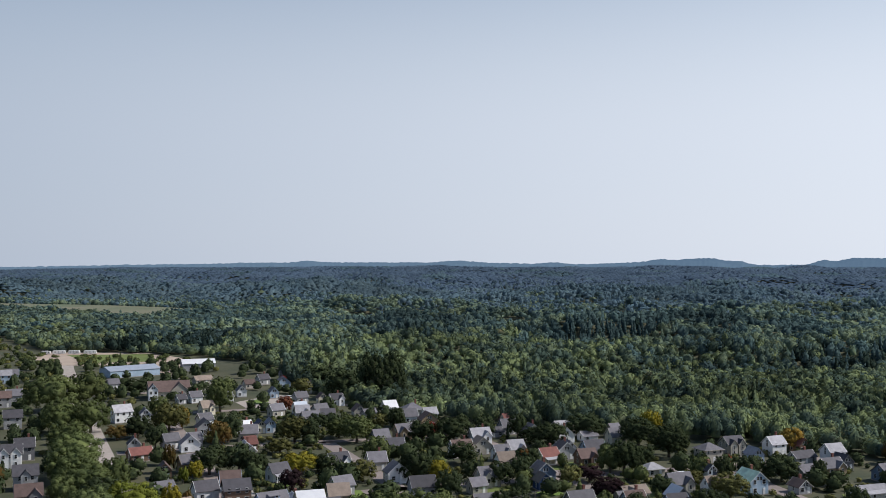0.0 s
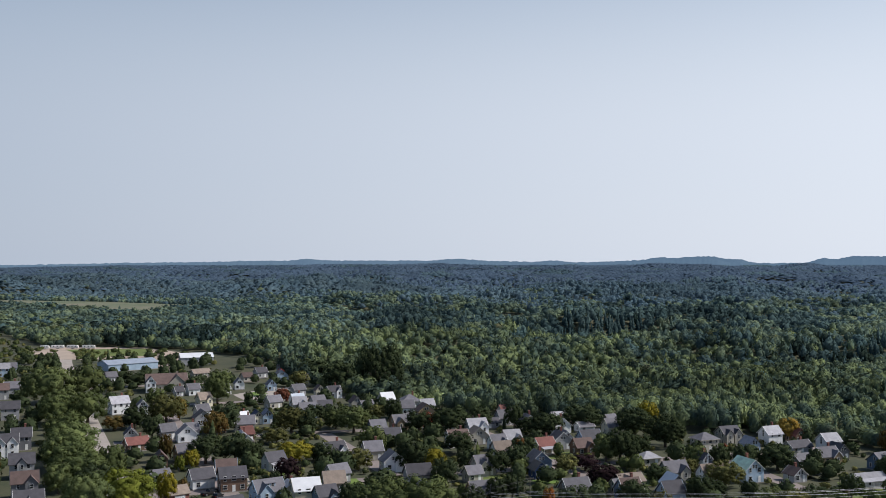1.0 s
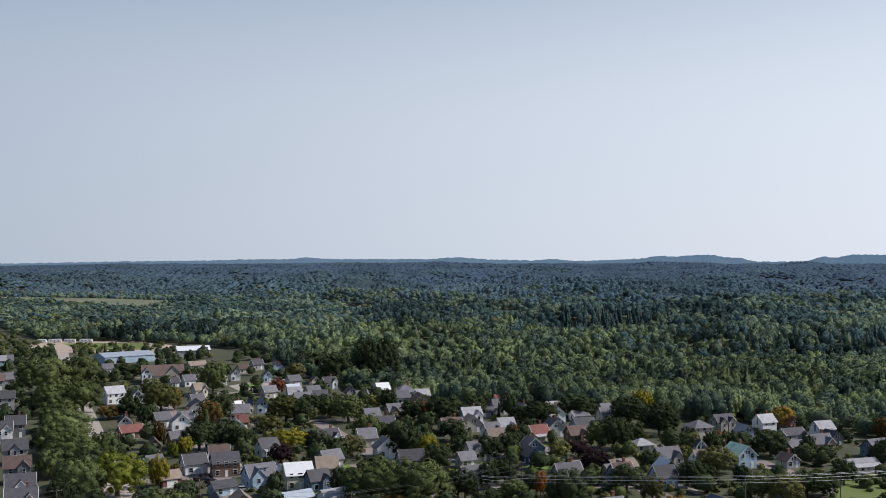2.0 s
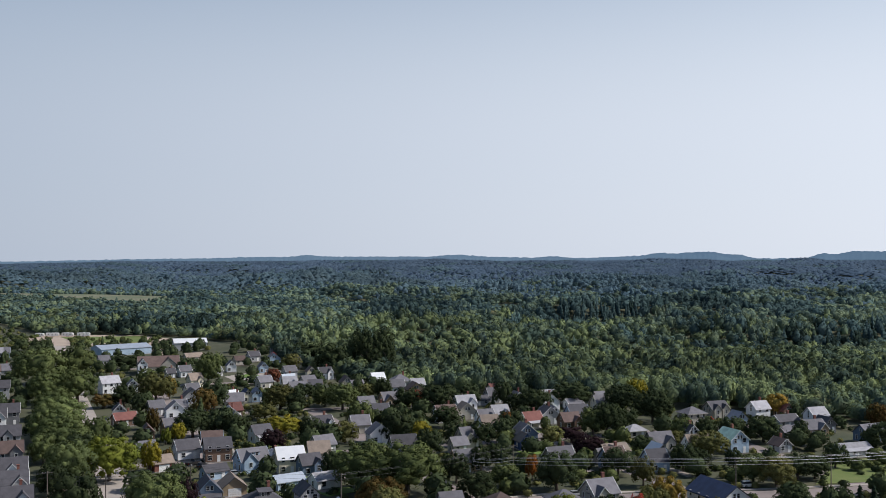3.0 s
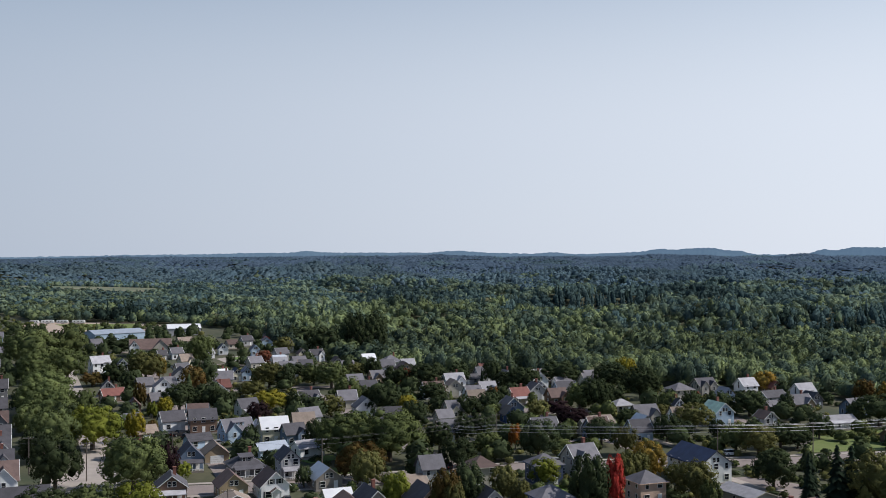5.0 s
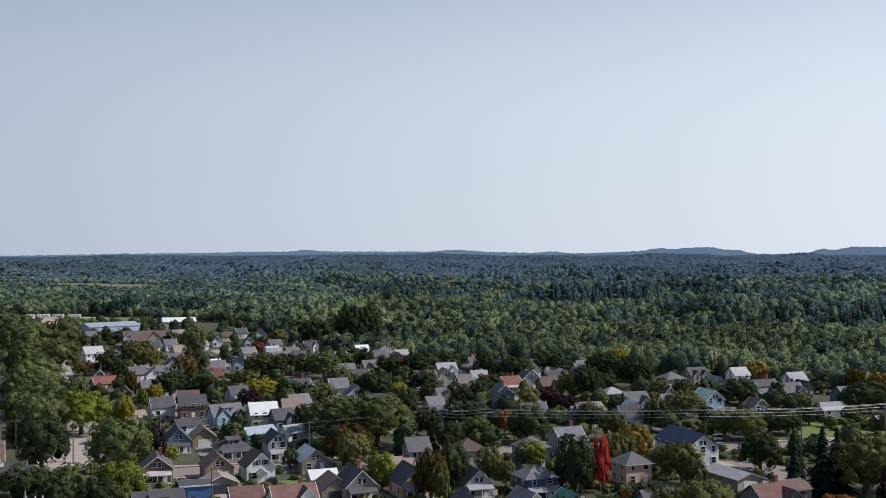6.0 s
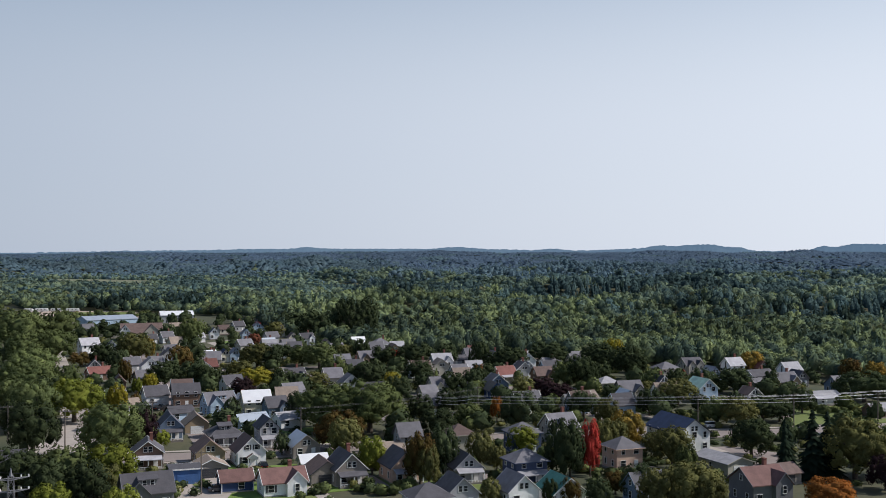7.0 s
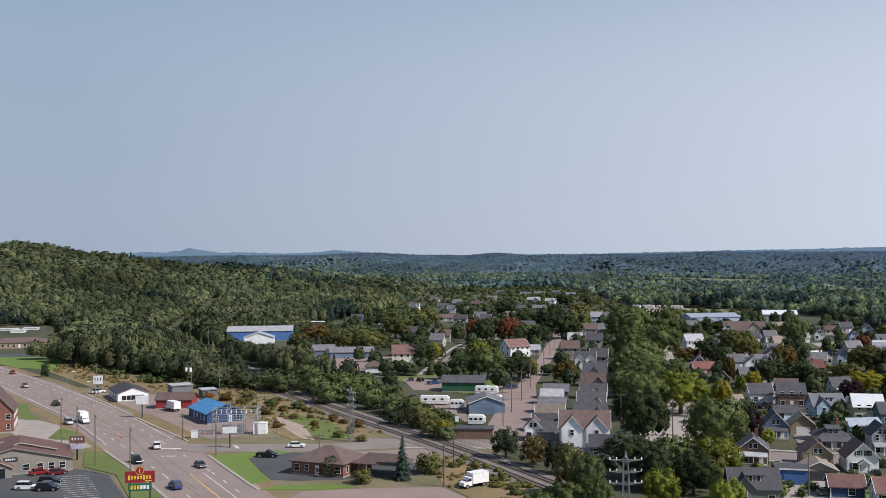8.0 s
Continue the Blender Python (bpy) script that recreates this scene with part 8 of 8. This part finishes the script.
for z in (0.3, 1.2, 2.1):
    bm = bmesh.new()
    tube(bm, (-9, -5, z), (11.9, -5, z), 0.025, 0.025, 4)
    part("rail", bm, M["steel"], FN)
bm = bmesh.new()
box(bm, 0, 0, 0.9, 1.6, 0.9, 1.8)
kb = thing("utility_cabinet", -189.5, 206.5, 0.1, 35, "pale grey roadside utility cabinet", "cabinet")
part("body", bm, M["sign_white"], kb)
bm = bmesh.new()
box(bm, 0, 0, 1.85, 1.7, 1.0, 0.1)
part("lid", bm, M["sign_white"], kb)
for x0, y0 in ((-203.5, 193), (-206.5, 196.5), (-193.5, 204.5), (-195, 206)):
    cn = thing("traffic_marker", x0, y0, 0.05, 0, "orange traffic marker post beside the road", "marker")
    bm = bmesh.new()
    tube(bm, (0, 0, 0), (0, 0, 1.1), 0.12, 0.09, 8)
    part("post", bm, M["car_orange"], cn)
    bm = bmesh.new()
    tube(bm, (0, 0, 0.6), (0, 0, 0.8), 0.125, 0.12, 8)
    part("band", bm, M["sign_white"], cn)
mc = thing("tractor", -213, 333, 0.12, 20, "small orange-red farm tractor parked on grass", "tractor")
bm = bmesh.new()
loft(bm, [(-1.4, 0.5, 0.6, 1.2), (0, 0.55, 0.6, 1.3), (1.6, 0.45, 0.6, 1.2)])
part("body", bm, M["car_orange"], mc)
bm = bmesh.new()
box(bm, -0.5, 0, 1.8, 1.1, 1.1, 1.1)
part("cab", bm, M["glass"], mc)
wheel_set(mc, [(-0.9, -0.7), (-0.9, 0.7), (1.1, -0.65), (1.1, 0.65)], 0.6)

# ---- smaller trees and shrubs between the houses ----
BLOCK = [(190, 390), (140, 425), (60, 470), (0, 500), (-45, 545), (-90, 650), (-140, 750), (-200, 820), (-330, 860), (-415, 1000), (-520, 1150), (-600, 1170), (-640, 1110), (-580, 940), (-480, 740), (-455, 650), (-420, 550), (-395, 490), (-300, 390), (-225, 350),
         (-150, 330), (-70, 275), (30, 262), (110, 268), (160, 320)]


def street_gap(c, p, q):
    """Distance of a place from a stretch of street."""
    k = max(0.0, min(1.0, ((c[0] - p[0]) * (q[0] - p[0]) + (c[1] - p[1]) * (q[1] - p[1])) / ((q[0] - p[0]) ** 2 + (q[1] - p[1]) ** 2)))
    return math.hypot(c[0] - p[0] - k * (q[0] - p[0]), c[1] - p[1] - k * (q[1] - p[1]))


taken = list(BUILT)
fx, fy = [], []
for k in range(7000):
    x0, y0 = rnd.uniform(-680, 200), rnd.uniform(255, 1260)
    if not inside(np.array(x0), np.array(y0), BLOCK) or any((x0 - a) ** 2 + (y0 - b) ** 2 < (r + 2.6) ** 2 for a, b, r in taken):
        continue
    lanes = [STREET, ALLEY, AVENUE, *[list(g) for g in GRID]]
    if any(street_gap((x0, y0), p, q) < 5.5 for lane in lanes for p, q in zip(lane, lane[1:])):
        continue
    taken.append((x0, y0, 2.6))
    fx.append(x0)
    fy.append(y0)
    if len(fx) > 620:
        break
fx, fy = np.array(fx), np.array(fy)
town_kinds = ([dome(150, 7, 300 + s, 1.0, 0.24) for s in range(4)], [dome(60, 5, 350 + s, 1.0, 0.22, True) for s in range(2)])
order = np.argsort(np.hypot(fx, fy) + rng.uniform(0, 60, len(fx)))
fx, fy = fx[order], fy[order]
half = int(len(fx) * 0.55)
grow("garden_trees", fx[:half], fy[:half], 6.6, 6.4, town_kinds, M["leaf_dark"], "dark green garden trees between the houses", 0.06)
grow("garden_trees", fx[half:], fy[half:], 5.0, 3.6, town_kinds, M["leaf_green"], "green garden trees and shrubs between houses", 0.03)

# trees and shrubs along the near streets
for poly, want, w, h, key in (([(-30, 284), (120, 300), (150, 345), (60, 410), (-30, 385)], 30, 5.2, 4.6, "leaf_green"), ([(-60, 204), (70, 214), (112, 240), (112, 262), (60, 278), (-20, 252), (-60, 246)], 50, 2.8, 2.2, "leaf_green")):
    gx, gy = [], []
    for k in range(4000):
        x0, y0 = rnd.uniform(-60, 150), rnd.uniform(204, 410)
        if not inside(np.array(x0), np.array(y0), poly) or any((x0 - a) ** 2 + (y0 - b) ** 2 < (r + w * 0.25) ** 2 for a, b, r in taken):
            continue
        if any(street_gap((x0, y0), p, q) < 4 + w / 2 for lane in lanes for p, q in zip(lane, lane[1:])):
            continue
        taken.append((x0, y0, w * 0.4))
        gx.append(x0)
        gy.append(y0)
        if len(gx) >= want:
            break
    grow("garden_trees", np.array(gx), np.array(gy), w, h, town_kinds, M[key], "leafy garden trees and shrubs along the street", 0.04)

# front lawns and driveways of the nearer houses
lanes = [STREET, ALLEY, AVENUE, SIDE, *[list(g) for g in GRID]]
clear = lambda q, gap: all(street_gap(q, p, r) > gap for lane in lanes for p, r in zip(lane, lane[1:]))
for n, (x0, y0, turn, w, d) in enumerate(YARDS):
    if math.hypot(x0, y0) > 400 or x0 < -75 or y0 < 150:
        continue
    ca, sa = math.cos(radians(turn)), math.sin(radians(turn))
    spot = lambda a, b: (x0 + a * ca - b * sa, y0 + a * sa + b * ca)
    yard = [spot(-w / 2 - 1, -d / 2 - 7.5), spot(w / 2 + 1.5, -d / 2 - 7.0), spot(w / 2 + 2, -d / 2 - 0.5), spot(-w / 2 - 1.5, -d / 2 - 0.5)]
    if n % 3 != 2 and all(clear(q, 5.6) for q in yard):
        patch("lawn", yard, 0.105 + 0.004 * (n % 6), M["lawn_bright" if n % 2 else "lawn"], "mown grass in front of a house", "lawn")
    drive = [spot(w / 2 + 1, -d / 2 - 8), spot(w / 2 + 4, -d / 2 - 8), spot(w / 2 + 4, d / 2), spot(w / 2 + 1, d / 2)]
    if n % 2 == 0 and all(clear(q, 5.0) for q in drive):
        patch("driveway", drive, 0.135 + 0.004 * (n % 5), M["concrete" if n % 4 else "asphalt_street"], "pale driveway beside a house", "driveway")

# low trees in the far blocks
gx, gy = rng.uniform(-660, -150, 6000), rng.uniform(420, 1180, 6000)
ok = inside(gx, gy, BLOCK)
gx, gy = gx[ok], gy[ok]
ok = np.ones(len(gx), bool)
for a, b, r in BUILT:
    ok &= np.hypot(gx - a, gy - b) > r + 1.5
    ok &= ~((np.abs((gx - a) * b - (gy - b) * a) < (r - 1) * math.hypot(a, b)) & (np.hypot(gx, gy) < math.hypot(a, b)) & (np.hypot(gx - a, gy - b) < r + 26))
for lane in (ALLEY, AVENUE, SIDE):
    for (x0, y0), (x1, y1) in zip(lane, lane[1:]):
        k = np.clip(((gx - x0) * (x1 - x0) + (gy - y0) * (y1 - y0)) / ((x1 - x0) ** 2 + (y1 - y0) ** 2), 0, 1)
        ok &= np.hypot(gx - x0 - k * (x1 - x0), gy - y0 - k * (y1 - y0)) > 8
gx, gy = gx[ok][:560], gy[ok][:560]
far_town = ([dome(34, 5, 500 + s, 1.0, 0.32) for s in range(4)], [dome(16, 4, 550, 1.0, 0.3, True)])
for k, key in enumerate(("leaf_dark", "leaf_green", "leaf_olive")):
    grow("garden_trees", gx[k::3], gy[k::3], 5.6 - k * 0.6, 3.9 - k * 0.5, far_town, M[key], "garden trees in the far part of town", 0.05)

# low shrubs and hedges in the yards
lanes = [STREET, ALLEY, AVENUE, *[list(g) for g in GRID]]
gx, gy = rng.uniform(-120, 190, 5200), rng.uniform(215, 560, 5200)
ok = inside(gx, gy, [(-40, 215), (110, 225), (190, 385), (140, 425), (60, 470), (0, 500), (-60, 545), (-120, 545), (-90, 330)])
gx, gy = gx[ok], gy[ok]
ok = np.ones(len(gx), bool)
for a, b, r in BUILT:
    ok &= np.hypot(gx - a, gy - b) > r + 0.3
for lane in lanes:
    for (x0, y0), (x1, y1) in zip(lane, lane[1:]):
        k = np.clip(((gx - x0) * (x1 - x0) + (gy - y0) * (y1 - y0)) / ((x1 - x0) ** 2 + (y1 - y0) ** 2), 0, 1)
        ok &= np.hypot(gx - x0 - k * (x1 - x0), gy - y0 - k * (y1 - y0)) > 5.5
gx, gy = gx[ok][:1400], gy[ok][:1400]
shrub_kinds = ([dome(40, 5, 400 + s, 1.0, 0.34) for s in range(4)], [dome(20, 4, 450, 1.0, 0.3, True)])
for k, key in enumerate(("leaf_dark", "leaf_green", "leaf_olive")):
    grow("shrubs", gx[k::3], gy[k::3], 2.9, 1.9, shrub_kinds, M[key], "low shrubs and hedges in the yards", 0.03)

# scrub on the rough ground along the railway and below the woods
SCRUB = [[(-405, 342), (-318, 306), (-262, 287), (-245, 293), (-255, 305), (-316, 312), (-385, 330)], [(-262, 283), (-205, 250), (-182, 240), (-176, 252), (-240, 288)],
         [(-118, 223), (-78, 195), (-62, 178), (-80, 182), (-110, 208)], [(-225, 312), (-176, 268), (-128, 240), (-140, 262), (-185, 296), (-215, 322)]]
for k, poly in enumerate(SCRUB):
    gx = rng.uniform(min(p[0] for p in poly), max(p[0] for p in poly), 900)
    gy = rng.uniform(min(p[1] for p in poly), max(p[1] for p in poly), 900)
    ok = inside(gx, gy, poly)
    gx, gy = gx[ok][:(90, 40, 26, 90)[k]], gy[ok][:(90, 40, 26, 90)[k]]
    grow("scrub", gx, gy, (2.6, 1.7, 2.4, 4.5)[k], (1.7, 0.9, 1.5, 4.0)[k], town_kinds, M[("leaf_olive", "leaf_olive", "leaf_olive", "leaf_green")[k]], "low scrub on rough ground beside the railway", 0.02)

for poly, want, w, h, key in (([(-180, 226), (-140, 236), (-176, 254), (-240, 290), (-262, 283), (-240, 268), (-204, 243)], 150, 1.5, 0.8, "straw"),
                              ([(-180, 226), (-140, 236), (-176, 254), (-240, 290), (-262, 283), (-240, 268), (-204, 243)], 26, 2.2, 1.3, "leaf_rust"),
                              ([(-405, 336), (-318, 302), (-262, 281), (-268, 268), (-300, 270), (-360, 296)], 170, 1.7, 0.9, "straw"),
                              ([(-405, 338), (-318, 306), (-262, 285), (-268, 276), (-310, 290), (-370, 310)], 70, 2.8, 2.0, "leaf_green"),
                              ([(-120, 222), (-76, 194), (-60, 172), (-88, 182), (-103, 192), (-113, 205)], 70, 1.5, 0.8, "straw")):
    gx = rng.uniform(min(p[0] for p in poly), max(p[0] for p in poly), 3000)
    gy = rng.uniform(min(p[1] for p in poly), max(p[1] for p in poly), 3000)
    ok = inside(gx, gy, poly) & (waves(gx, gy, 24, 77) > -0.3)
    grow("scrub", gx[ok][:want], gy[ok][:want], w, h, shrub_kinds, M[key], "tufts and low bushes on the dry meadow", 0.0)
